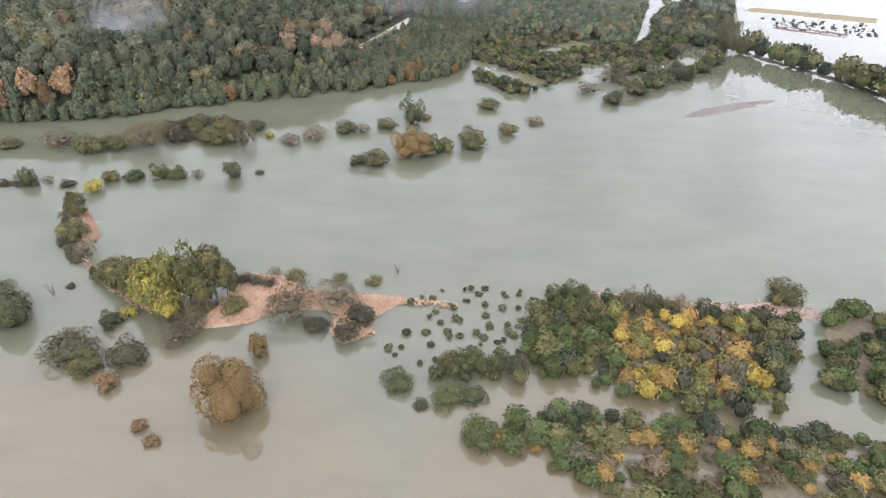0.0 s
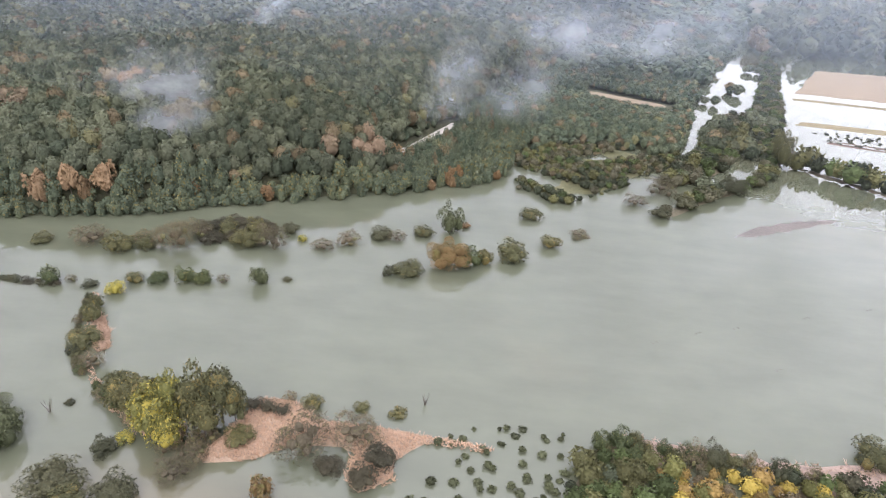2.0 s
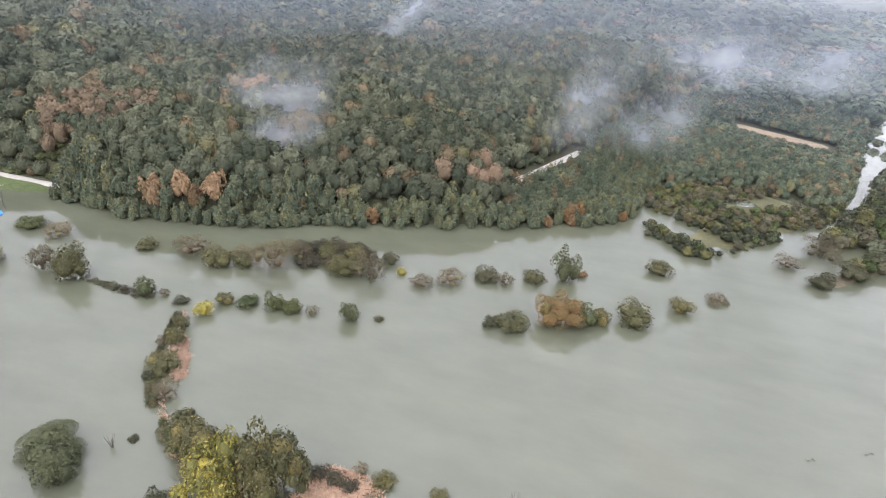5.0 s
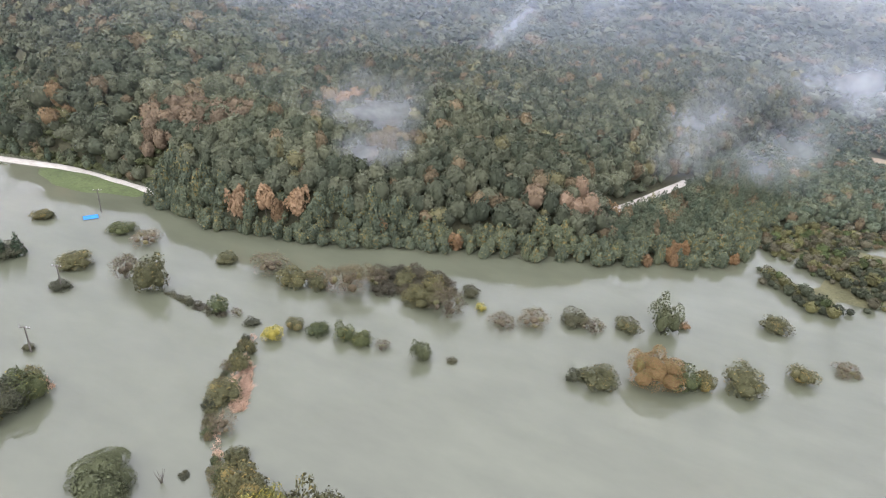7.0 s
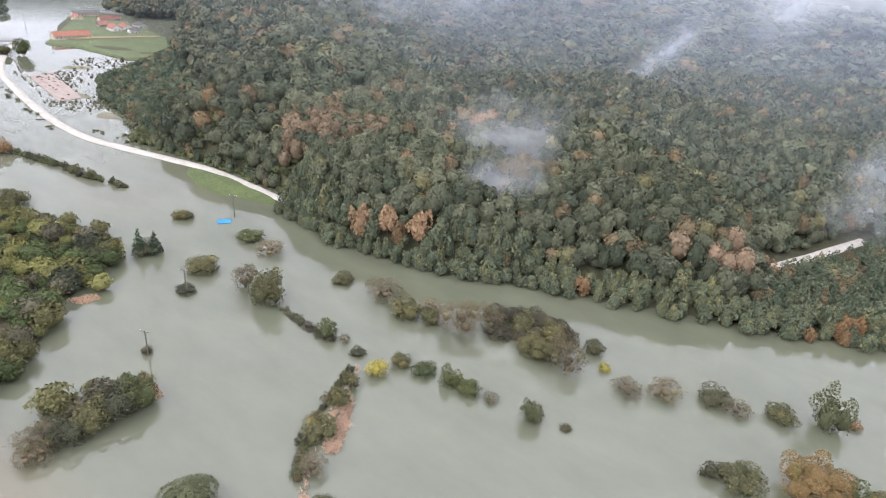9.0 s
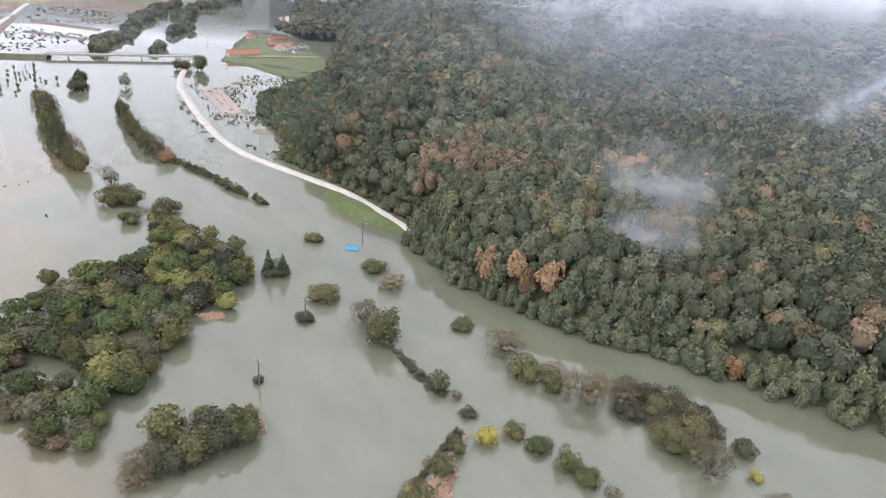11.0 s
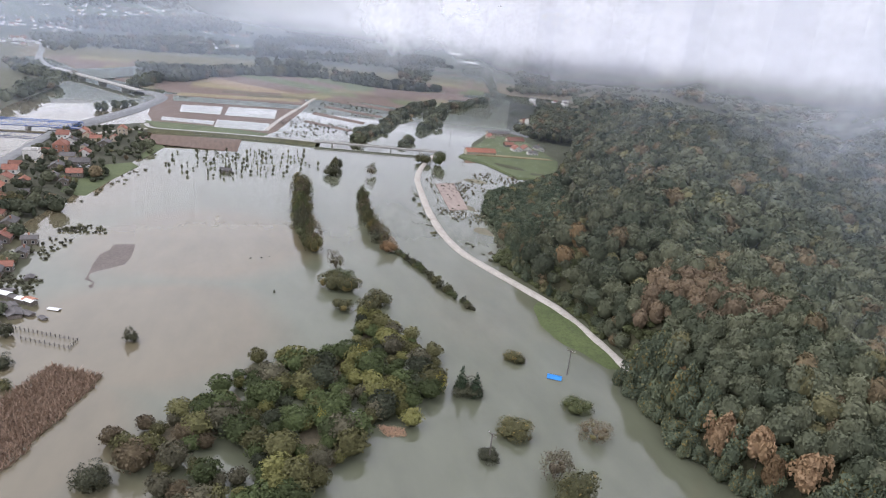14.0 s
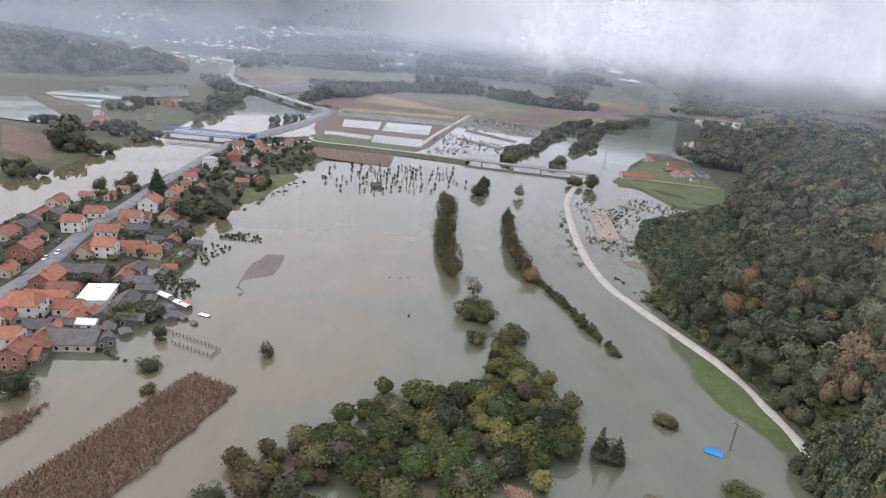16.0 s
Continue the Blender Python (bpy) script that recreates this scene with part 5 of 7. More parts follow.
def white_hall():
    root = new("hall")
    root.matrix_basis = pose(-207.6, 2.5, float(height(-207.6, 2.5)), 0, 0, 8) @ Matrix.Scale(0.62, 4)
    part("wall", boxes((-9, -6, -0.5, 9, 6, 5.2)), M_WALL[0], root)
    rf = part("roof", boxes((-9.3, -6.3, 5.2, 9.3, 6.3, 5.5), (-9.3, -6.3, 5.5, 9.3, -6.1, 5.75), (-9.3, 6.1, 5.5, 9.3, 6.3, 5.75)), M_TILE[3], root, "flat white sheet roof")
    part("roof_hatch", boxes((-6, -2, 5.5, -4, 0, 5.9)), M_FRAME, rf)
    for k in range(5):
        win = part("window", boxes((-8 + k * 3.6, 5.96, 2.0, -6 + k * 3.6, 6.05, 3.4)), M_FRAME, root, "grey window frame")
        part("pane", boxes((-7.9 + k * 3.6, 6.045, 2.1, -6.1 + k * 3.6, 6.07, 3.3)), M_GLASS, win)
    tagged(root, "white flat-roofed hall among tiled houses", "hall")


white_hall()


def tower_house():
    root = new("modern_house")
    root.matrix_basis = pose(-381.4, -18.5, float(height(-381, -18)), 0, 0, 3) @ Matrix.Scale(1 / M_PER_UNIT, 4)
    part("wall", boxes((-5, -4.5, -0.5, 5, 4.5, 6.2)), M_WALL[0], root)
    part("roof_terrace", boxes((-5.2, -4.7, 6.2, 5.2, 4.7, 6.5)), M_CONCRETE, root, "grey flat roof")
    part("stair_tower", boxes((2.5, 1.0, 6.5, 5.0, 4.5, 8.2)), M_WALL[0], root)
    for z in (1.5, 4.3):
        for k in range(3):
            win = part("window", boxes((-4 + k * 3, 4.46, z - 0.6, -2.6 + k * 3, 4.55, z + 0.6)), M_FRAME, root, "white window frame")
            part("pane", boxes((-3.9 + k * 3, 4.545, z - 0.5, -2.7 + k * 3, 4.57, z + 0.5)), M_GLASS, win)
    tagged(root, "white flat-roofed modern house beside the street", "house")
    wl_ = new("garden_wall", None)
    wl_.matrix_basis = pose(-371, -13, float(height(-373, -15)), 0, 0, 4)
    part("wall_panel", boxes((-9, -0.2, -0.4, 9, 0.2, 2.4)), M_WALL[1], wl_)
    part("coping", boxes((-9.1, -0.3, 2.4, 9.1, 0.3, 2.55)), M_CONCRETE, wl_)
    tagged(wl_, "long beige garden wall with a grey coping", "wall")


tower_house()
hut = house(-366, 71, 80, 7.5, 5, 1, 2, 3, 0, False, "hut", "hut in the flood", low=2.0)
hut["label"] = "dark board hut standing in the flooded orchard"


# ---------------- cars ----------------
def car(x, y, turn, col, word):
    m, n, l, p = nodes_of("car_paint_" + word)
    p.inputs["Base Color"].default_value, p.inputs["Roughness"].default_value = rgb(col), 0.3
    root = new("car")
    z = max(float(height(x, y)), 0) + (0.45 if abs(y + 26) < 5 else 0.02)
    root.matrix_basis = pose(x, y, z, 0, 0, turn) @ Matrix.Scale(1 / M_PER_UNIT, 4)
    bm = bmesh.new()
    prof = [(-2.1, 0.3), (-2.1, 0.75), (-1.75, 0.92), (0.75, 0.95), (1.95, 0.8), (2.1, 0.55), (2.05, 0.3)]
    a = [bm.verts.new((px, -0.85, pz)) for px, pz in prof]
    b = [bm.verts.new((px, 0.85, pz)) for px, pz in prof]
    bm.faces.new(a), bm.faces.new(b[::-1])
    for k in range(len(prof)):
        bm.faces.new((a[k], b[k], b[(k + 1) % len(prof)], a[(k + 1) % len(prof)]))
    bmesh.ops.recalc_face_normals(bm, faces=bm.faces)
    body = part("body", bm, m, root)
    bm = bmesh.new()
    lo = [bm.verts.new(q) for q in ((-1.8, -0.78, 0.9), (0.85, -0.78, 0.93), (0.85, 0.78, 0.93), (-1.8, 0.78, 0.9))]
    hi = [bm.verts.new(q) for q in ((-1.45, -0.62, 1.42), (0.1, -0.62, 1.45), (0.1, 0.62, 1.45), (-1.45, 0.62, 1.42))]
    for k in range(4):
        bm.faces.new((lo[k], lo[(k + 1) % 4], hi[(k + 1) % 4], hi[k]))
    part("glasshouse", bm, M_GLASS, body, "dark car windows")
    part("roof_panel", boxes((-1.47, -0.64, 1.42, 0.12, 0.64, 1.49)), m, body)
    for wx in (-1.35, 1.3):
        for wy in (-0.82, 0.82):
            bm = bmesh.new()
            bmesh.ops.create_cone(bm, cap_ends=True, segments=12, radius1=0.32, radius2=0.32, depth=0.2, matrix=pose(wx, wy, 0.32, 90, 0, 0))
            wh = part("wheel", bm, M_RUBBER, root, "black tyre")
            bm = bmesh.new()
            bmesh.ops.create_cone(bm, cap_ends=True, segments=10, radius1=0.18, radius2=0.18, depth=0.22, matrix=pose(wx, wy, 0.32, 90, 0, 0))
            part("rim", bm, M_FRAME, wh)
    tagged(root, "%s car parked in the village" % word, "car", "cars in the village")


for row in ((-232.6, -24.2, 4, (0.7, 0.72, 0.74), "silver"), (-238, -13.5 - 9.8, 3, (0.78, 0.79, 0.8), "white"), (-247.8, -28.0, 5, (0.03, 0.04, 0.06), "dark"), (-351, 6.5, 20, (0.8, 0.8, 0.8), "white"), (-362, 10, 70, (0.8, 0.8, 0.8), "white"),
            (-356, 13.5, 10, (0.75, 0.76, 0.78), "white"), (-364, 5, 40, (0.3, 0.31, 0.33), "grey")):
    car(*row)


# ---------------- fields ----------------
M_SOIL = [surface("ploughed_soil", (0.1, 0.07, 0.055), (0.17, 0.12, 0.095), 0.08, 0.95, 1.5, 0.6, (1, 6, 1)),
          surface("stubble", (0.17, 0.14, 0.075), (0.26, 0.21, 0.115), 0.08, 0.95, 1.5, 0.6, (1, 6, 1)),
          surface("meadow_grass", (0.068, 0.09, 0.04), (0.108, 0.13, 0.056), 0.06, 0.95, 1.5, 0.6),
          surface("tan_field", (0.2, 0.15, 0.1), (0.3, 0.23, 0.155), 0.05, 0.95, 1.2, 0.5, (1, 5, 1)),
          surface("pinkish_soil", (0.24, 0.19, 0.17), (0.34, 0.28, 0.25), 0.1, 0.95, 1.5, 0.5, (1, 6, 1))]


def field(kind, quad, words, z=0.12):
    """A low dry plot with sloping edges."""
    V, F = [], []
    n = 10
    for i in range(n + 1):
        for j in range(n + 1):
            u, v = i / n, j / n
            p = (np.array(quad[0]) * (1 - u) + np.array(quad[1]) * u) * (1 - v) + (np.array(quad[3]) * (1 - u) + np.array(quad[2]) * u) * v
            edge = i in (0, n) or j in (0, n)
            V.append((p[0], p[1], max(float(height(p[0], p[1])), 0) + (-0.25 if edge else z + 0.05 * math.sin(p[0] * 0.4 + p[1]))))
    for i in range(n):
        for j in range(n):
            a = i * (n + 1) + j
            F.append((a, a + 1, a + n + 2, a + n + 1))
    tagged(new("field", mesh_from("field", V, F, M_SOIL[kind], smooth=True)), words, "field", kind="structure")


field(0, [(-942, 319), (-984, 382), (-1075, 400), (-1060, 358)], "brown field by the far river bend", 0.4)
field(0, [(-466, -175), (-425, -118), (-360, -88), (-376, -122)], "tan and brown field over the river", 0.3)
field(0, [(-614, -232), (-564, -156), (-540, -150), (-590, -222)], "brown strip between flooded fields", 0.3)
field(1, [(152, 333), (223, 319), (232, 332), (160, 342)], "olive-tan strip in the eastern floodplain")
field(3, [(184, 409), (262, 395), (340, 520), (250, 520)], "wide tan field in the eastern floodplain")
field(1, [(176, 395), (262, 380), (266, 386), (180, 402)], "dull tan strip in the eastern floodplain")
field(0, [(153, 300), (190, 290), (196, 298), (158, 308)], "brown muddy strip in the eastern floodplain", 0.02)
field(3, [(58, 366), (99, 349), (93, 338), (58, 352)], "reddish bare field by the wood", 0.6)


def plot(kind, outline, words, z=0.1):
    """A low dry piece of ground of any outline, with a sloping rim."""
    c = np.mean(outline, 0)
    V, F = [], []
    n = len(outline)
    for p in outline:
        V.append((p[0], p[1], max(float(height(*p)), 0) - 0.2))
    for p in outline:
        q = (p[0] + (c[0] - p[0]) * 0.03, p[1] + (c[1] - p[1]) * 0.03)
        V.append((q[0], q[1], max(float(height(*q)), 0) + z + 0.004 * kind))
    bm = bmesh.new()
    vs = [bm.verts.new(v) for v in V]
    for k in range(n):
        bm.faces.new((vs[k], vs[(k + 1) % n], vs[n + (k + 1) % n], vs[n + k]))
    top = bm.faces.new(vs[n:])
    bmesh.ops.triangulate(bm, faces=[top])
    bmesh.ops.recalc_face_normals(bm, faces=bm.faces)
    me = bpy.data.meshes.new("field")
    bm.to_mesh(me)
    bm.free()
    me.materials.append(M_SOIL[kind])
    tagged(new("field", me), words, "field", kind="structure")


plot(0, [(-700, 3), (-735, 148), (-676, 146), (-619, 133), (-500, 104), (-487, 97), (-498, 22), (-560, 10)], "dark wet earth round the flooded plots", 0.06)
plot(2, [(-526, 14), (-514, 60), (-491, 99), (-470, 89), (-473, 40), (-484, 21)], "dull green grass strip beside flooded plots", 0.16)
plot(0, [(-466, 18), (-463, 80), (-421, 77), (-434, 21)], "brown withered strip beside the causeway", 0.2)
plot(2, [(-476.9, 15.5), (-466.2, 25.0), (-427.3, 36.8), (-390.0, 28.9)], "dull green grass strip beside flooded plots")
plot(1, [(-720, 20), (-728, 140), (-700, 142), (-694, 20)], "yellowish stubble strip on the flooded plain", 0.14)


def flooded_plot(outline):
    """A shallow rectangle of standing water between low banks."""
    V = [(x, y, 0.3) for x, y in outline]
    ob = new("flooded_plot", mesh_from("flooded_plot", V, [[0, 1, 2, 3]], bpy.data.materials["flood_water"]))
    tagged(ob, "pale rectangle of standing water between earth banks", "water", "flooded plots", kind="structure")


for outline in ([(-690, 19), (-673, 139), (-638, 133), (-649, 22)], [(-625, 31), (-626, 65), (-574, 64), (-578, 33)], [(-628, 70), (-627, 112), (-566, 106), (-572, 67)],
                [(-548, 23), (-538, 61), (-519, 60), (-530, 24)], [(-547, 62), (-539, 101), (-501, 97), (-509, 61)]):
    flooded_plot(outline)
for row in ([(-613, 140), (-562, 179), (-575, 184), (-628, 146)], [(-732, 165), (-662, 232), (-682, 238), (-758, 175)], [(-560, 128), (-520, 160), (-527, 165), (-570, 132)], [(-668, 158), (-610, 205), (-622, 210), (-682, 164)]):
    plot(0, row, "dark earth bank between flooded plots")
plot(0, [(-780.7, -6.8), (-805.6, 23.0), (-735.7, 90.1), (-699.8, 78.1), (-718.2, 10.9)], "brown ploughed strip between flooded plots")
plot(3, [(-864.5, 34.9), (-917.1, 44.8), (-805.9, 133.9), (-775.0, 143.2), (-769.6, 97.5)], "tan harvested strip on the plain")
plot(1, [(-809.9, 26.7), (-864.5, 34.9), (-771.5, 98.9), (-735.7, 88.9)], "yellowish stubble strip on the flooded plain")
plot(0, [(-911.1, 46.6), (-977.7, 66.8), (-809.1, 180.7), (-775.2, 141.9)], "dark earth bank between flooded plots")
plot(2, [(-977.7, 66.8), (-1015.6, 98.8), (-877.0, 201.0), (-810.9, 183.0)], "dull green grass strip beside flooded plots")
plot(0, [(-1017.6, 100.6), (-1042.0, 139.3), (-917.9, 224.1), (-869.1, 199.9)], "dark earth bank between flooded plots")
plot(2, [(-1042.0, 139.3), (-1029.9, 187.5), (-936.1, 267.9), (-910.3, 221.3)], "dull green grass strip beside flooded plots")
plot(0, [(-779.9, 187.9), (-752.8, 244.6), (-728.4, 259.7), (-703.8, 243.1), (-740.9, 203.2), (-754.3, 183.1)], "dark earth bank between flooded plots")
plot(2, [(-994.4, 227.1), (-969.2, 265.9), (-884.8, 259.3), (-861.1, 224.3), (-904.7, 204.7)], "dull green grass strip beside flooded plots")
plot(0, [(-927.9, 267.9), (-901.9, 357.1), (-876.8, 414.2), (-835.7, 398.4), (-848.6, 333.2), (-881.5, 264.8)], "dark earth bank between flooded plots")
plot(0, [(-1190, 405), (-1330, 520), (-1240, 535), (-1050, 455)], "brown ploughed strip between flooded plots")
plot(2, [(-1006.5, 371.2), (-1048.7, 480.0), (-945.9, 440.7), (-926.7, 364.8)], "dull green grass strip beside flooded plots")
plot(4, [(-350, 179), (-353, 191), (-299, 180), (-297, 170)], "pinkish bare plot in the flooded margin", 0.3)
plot(2, [(-431, 220), (-453, 234), (-526, 282), (-515, 305), (-476, 300), (-418, 291), (-366, 262), (-366, 236), (-410, 231)], "green meadow round a farm", 0.85)
plot(1, [(-440, 236), (-427, 288), (-421, 288), (-434, 234)], "narrow tan track across the meadow", 0.92)
plot(2, [(-318.1, 7.1), (-348.9, 6.5), (-368.9, 13.2), (-383.3, 25.3), (-373.9, 29.9), (-344.2, 22.4), (-314.5, 17.3)], "green wet meadow at the village edge", 0.12)


# ---------------- reeds, maize, tufts ----------------
def blades(name, P, Z, size, mat, label, category, rng, per=5, lean=0.45, wide=0.16):
    """Upright leaning blades in tufts, joined."""
    n = len(P)
    base = np.repeat(np.column_stack([P, Z]), per, 0)
    m = len(base)
    base[:, :2] += rng.normal(0, 0.16, (m, 2)) * size
    a = rng.uniform(0, 6.28, m)
    h = size * rng.uniform(0.6, 1.2, m)
    side = np.column_stack([np.cos(a), np.sin(a), np.zeros(m)]) * (wide * size)[:, None] if isinstance(size, np.ndarray) else np.column_stack([np.cos(a), np.sin(a), np.zeros(m)]) * wide * size
    tip = np.column_stack([rng.normal(0, lean, m), rng.normal(0, lean, m), np.ones(m)]) * np.reshape(h, (-1, 1))
    V = np.stack([base - side, base + side, base + tip + side * 0.5, base + tip - side * 0.5], 1).reshape(-1, 3)
    i = np.arange(m) * 4
    ob = new(name, mesh_from(name, V, np.stack([i, i + 1, i + 2, i + 3], 1), mat))
    return tagged(ob, label, category, kind="stuff")


def fill(rng, poly, step, least=0.3):
    lo, hi = np.min(poly, 0), np.max(poly, 0)
    X, Y = np.meshgrid(np.arange(lo[0], hi[0], step), np.arange(lo[1], hi[1], step))
    P = np.stack([X.ravel(), Y.ravel()], 1) + rng.uniform(-0.5, 0.5, (X.size, 2)) * step
    P = P[inside(poly, P[:, 0], P[:, 1]) > least]
    Z = height(P[:, 0], P[:, 1])
    return P, Z


rng = np.random.default_rng(77)
P, Z = fill(rng, BANK, 0.42)
k = Z > 0.02
blades("reed_bed", P[k], Z[k] - 0.05, 0.34, M_LEAF["reed"], "pinkish-tan dry reeds flattened on the bank", "reeds", rng, 6, 1.0, 0.2)
P, Z = fill(rng, CAUSEWAY, 0.5)
k = Z > 0.02
blades("reed_strip", P[k], Z[k] - 0.05, 0.38, M_LEAF["reed"], "tan dry reeds along the narrow causeway", "reeds", rng, 4, 0.6)
P, Z = fill(rng, EDGE_BANK, 0.8)
k = (Z > 0.0) & (rng.random(len(Z)) < 0.5)
blades("reed_fringe", P[k], Z[k] - 0.05, 0.5, M_LEAF["reed"], "sparse pinkish reeds at the thicket's edge", "reeds", rng, 4, 0.7)
for poly, words in (([(-140, 103), (-136, 104), (-135.5, 108), (-138, 108)], "tan reed patch at the island's edge"), ([(-104, 95), (-100, 97), (-98.5, 100), (-102, 101), (-106, 99)], "tan reed patch at the island's tip")):
    P, Z = fill(rng, poly, 0.3, 0.0)
    blades("reed_patch", P, np.full(len(P), -0.05), 0.4, M_LEAF["reed"], words, "reeds", rng, 4, 0.8)


P, Z = fill(rng, [(-76.4, 121.8), (-74.2, 121.0), (-70.5, 116.3), (-67.4, 110.9), (-68.8, 109.6), (-70.5, 110.7), (-72.3, 114.6), (-74.1, 118.4)], 0.26, 0.0)
blades("reed_patch", P, np.full(len(P), -0.03), 0.42, M_LEAF["reed"], "flattened pinkish reeds on the causeway's edge", "reeds", rng, 5, 0.9)


def rows_in(poly, along, step, gap):
    """Points on parallel rows inside an outline."""
    a = np.array(along, float)
    a /= np.linalg.norm(a)
    b = np.array([-a[1], a[0]])
    Q = np.array(poly) @ np.stack([a, b], 1)
    U, W = np.meshgrid(np.arange(Q[:, 0].min(), Q[:, 0].max(), step), np.arange(Q[:, 1].min(), Q[:, 1].max(), gap))
    P = U.reshape(-1, 1) * a + W.reshape(-1, 1) * b
    return P[inside(poly, P[:, 0], P[:, 1]) > 0.3]


for poly, words in ((MAIZE, "standing brown withered maize in rows"), (MAIZE_LOW, "withered brown maize strip in the flood")):
    P = rows_in(poly, (-38, 17.5), 0.42, 1.0)
    P = P + rng.normal(0, 0.08, P.shape)
    blades("maize_field", P, np.full(len(P), -0.1), 0.95, M_LEAF["maize"], words, "maize", rng, 6, 0.45, 0.13)

# half-drowned tufts
TUFTS = [(-4, 101), (17, 101), (16, 82), (2, 80), (-9, 79), (-6, 90)]
P, Z = fill(rng, TUFTS, 2.3, 0.0)
P = P[rng.random(len(P)) < 0.62]
n = len(P)
crowd("tussocks", P, rng.uniform(0.7, 1.7, n), rng.uniform(0.5, 1.1, n), np.full(n, -0.15), np.array([0.055, 0.06, 0.032]) * rng.uniform(0.6, 1.5, (n, 1)), 60, 0.3, rng, "dark green tussocks scattered in shallow flood", "tussocks", 3)
P, Z = fill(rng, WETMARGIN, 1.5, 0.5)
k = rng.random(len(P)) < 0.12 + 0.22 * wavy(P[:, 0], P[:, 1], 9, 3)
P = P[k]
n = len(P)
crowd("margin_tufts", P, rng.uniform(0.5, 1.5, n), rng.uniform(0.3, 0.9, n), np.full(n, -0.1), np.array([0.1, 0.09, 0.06]) * rng.uniform(0.5, 1.3, (n, 1)), 40, 0.34, rng, "grey-brown tufts in the flooded margin", "tufts", 3)
g_rng = np.random.default_rng(8)
P, Z = fill(g_rng, VILLAGE, 5.0, 2.0)
k = (P[:, 0] < -150) & (P[:, 0] > -480) & (g_rng.random(len(P)) < 0.62) & (to_line(P, [(-150, -25), (-206, -22), (-241, -24), (-296, -27), (-391, -28), (-458, -27)]) > 5)
P, Z = P[k], Z[k]
n = len(P)
crowd("garden_trees", P, g_rng.uniform(1.5, 5.0, n), g_rng.uniform(1.2, 4.8, n), Z - 0.2, tree_tints(g_rng, P) * 0.9, 120, 0.14, g_rng, "dark garden trees and hedges between the houses", "trees", 3)
ORCHARD = [(-410, 38), (-430, 116), (-386, 122), (-356, 95), (-352, 44)]
P = rows_in(ORCHARD, (-20, 75), 5.2, 6.0)
P = P[rng.random(len(P)) < 0.6] + 0
P = P + rng.normal(0, 0.5, P.shape)
n = len(P)
crowd("orchard", P, rng.uniform(0.6, 1.7, n), rng.uniform(1.2, 3.4, n), np.full(n, -0.1), np.array([0.075, 0.075, 0.045]) * rng.uniform(0.6, 1.4, (n, 1)), 60, 0.28, rng, "rows of small dark orchard trees in flood water", "orchard", 3)
for poly, step, words in (([(-478, 100), (-560, 105), (-600, 135), (-560, 180), (-500, 165)], 6.0, "rows of dark drowned crop plants"), ([(-620, 140), (-690, 150), (-740, 175), (-690, 220), (-600, 195)], 8.0, "patchy dark plants in flooded plots"),
                          ([(-262, 8), (-258, 26), (-232, 27), (-216, 28), (-222, 10), (-240, 8)], 2.2, "dark drowned garden plants"), ([(158, 300), (200, 290), (236, 300), (225, 318), (160, 322)], 4.5, "dark drowned tufts in the eastern floodplain"),
                          ([(-306, 14), (-366, 26), (-372, 34), (-340, 30), (-300, 20)], 5.0, "low dark weeds at the drowned meadow edge")):
    P = rows_in(poly, (30, 75), step * 0.6, step)
    P = P[(rng.random(len(P)) < 0.6) & (wavy(P[:, 0], P[:, 1], 14, 2) > -0.35)]
    P = P + rng.normal(0, step * 0.18, P.shape)
    n = len(P)
    crowd("drowned_plants", P, rng.uniform(0.35, 0.75, n) * step ** 0.7, rng.uniform(0.4, 1.0, n), np.full(n, -0.12), np.array([0.06, 0.058, 0.04]) * rng.uniform(0.6, 1.4, (n, 1)), 26, 0.4, rng, words, "plants", 2)


for poly, words in (([(-242.0, 11.5), (-255.4, 13.8), (-249.7, 22.5), (-237.4, 23.2), (-229.8, 19.3)], "drowned vegetable rows behind the houses"), ([(-266.5, 15.8), (-277.1, 16.5), (-272.9, 32.8), (-264.7, 32.9)], "drowned weeds along a garden edge"), ([(-217.3, 14.2), (-227.1, 17.6), (-223.3, 25.2), (-214.8, 24.8), (-209.0, 20.5)], "dark drowned bushes behind the yards")):
    P = rows_in(poly, (10, 45), 1.3, 2.2)
    P = P[(rng.random(len(P)) < 0.75) & (wavy(P[:, 0], P[:, 1], 6, 2) > -0.5)]
    P = P + rng.normal(0, 0.35, P.shape)
    n = len(P)
    crowd("drowned_plants", P, rng.uniform(0.6, 1.7, n), rng.uniform(0.4, 1.3, n), np.full(n, -0.12), np.array([0.075, 0.075, 0.045]) * rng.uniform(0.5, 1.4, (n, 1)), 36, 0.34, rng, words, "plants", 2)


def hedge_line(line, w, h, kinds, step, group):
    g = random.Random(len(line) + int(w * 10))
    for a, b in zip(line, line[1:]):
        L = math.hypot(b[0] - a[0], b[1] - a[1])
        for k in range(max(1, int(L / step))):
            u = (k + g.random()) / max(1, int(L / step))
            if h > 4 and g.random() < 0.15:
                continue
            kind = g.choice(kinds)
            plant("shrub", a[0] + (b[0] - a[0]) * u + g.uniform(-1, 1) * step * 0.3, a[1] + (b[1] - a[1]) * u + g.uniform(-1, 1) * step * 0.3, w * g.uniform(0.5, 1.45), h * g.choice((0.55, 0.8, 1.0, 1.25)) * g.uniform(0.85, 1.15), kind, "low" if h < 1.5 else g.choice(("round", "spread", "tall")) if h > 4 else g.choice(("round", "spread")), 1 if h > 4 else 0, LABELS[kind], "shrub", group)


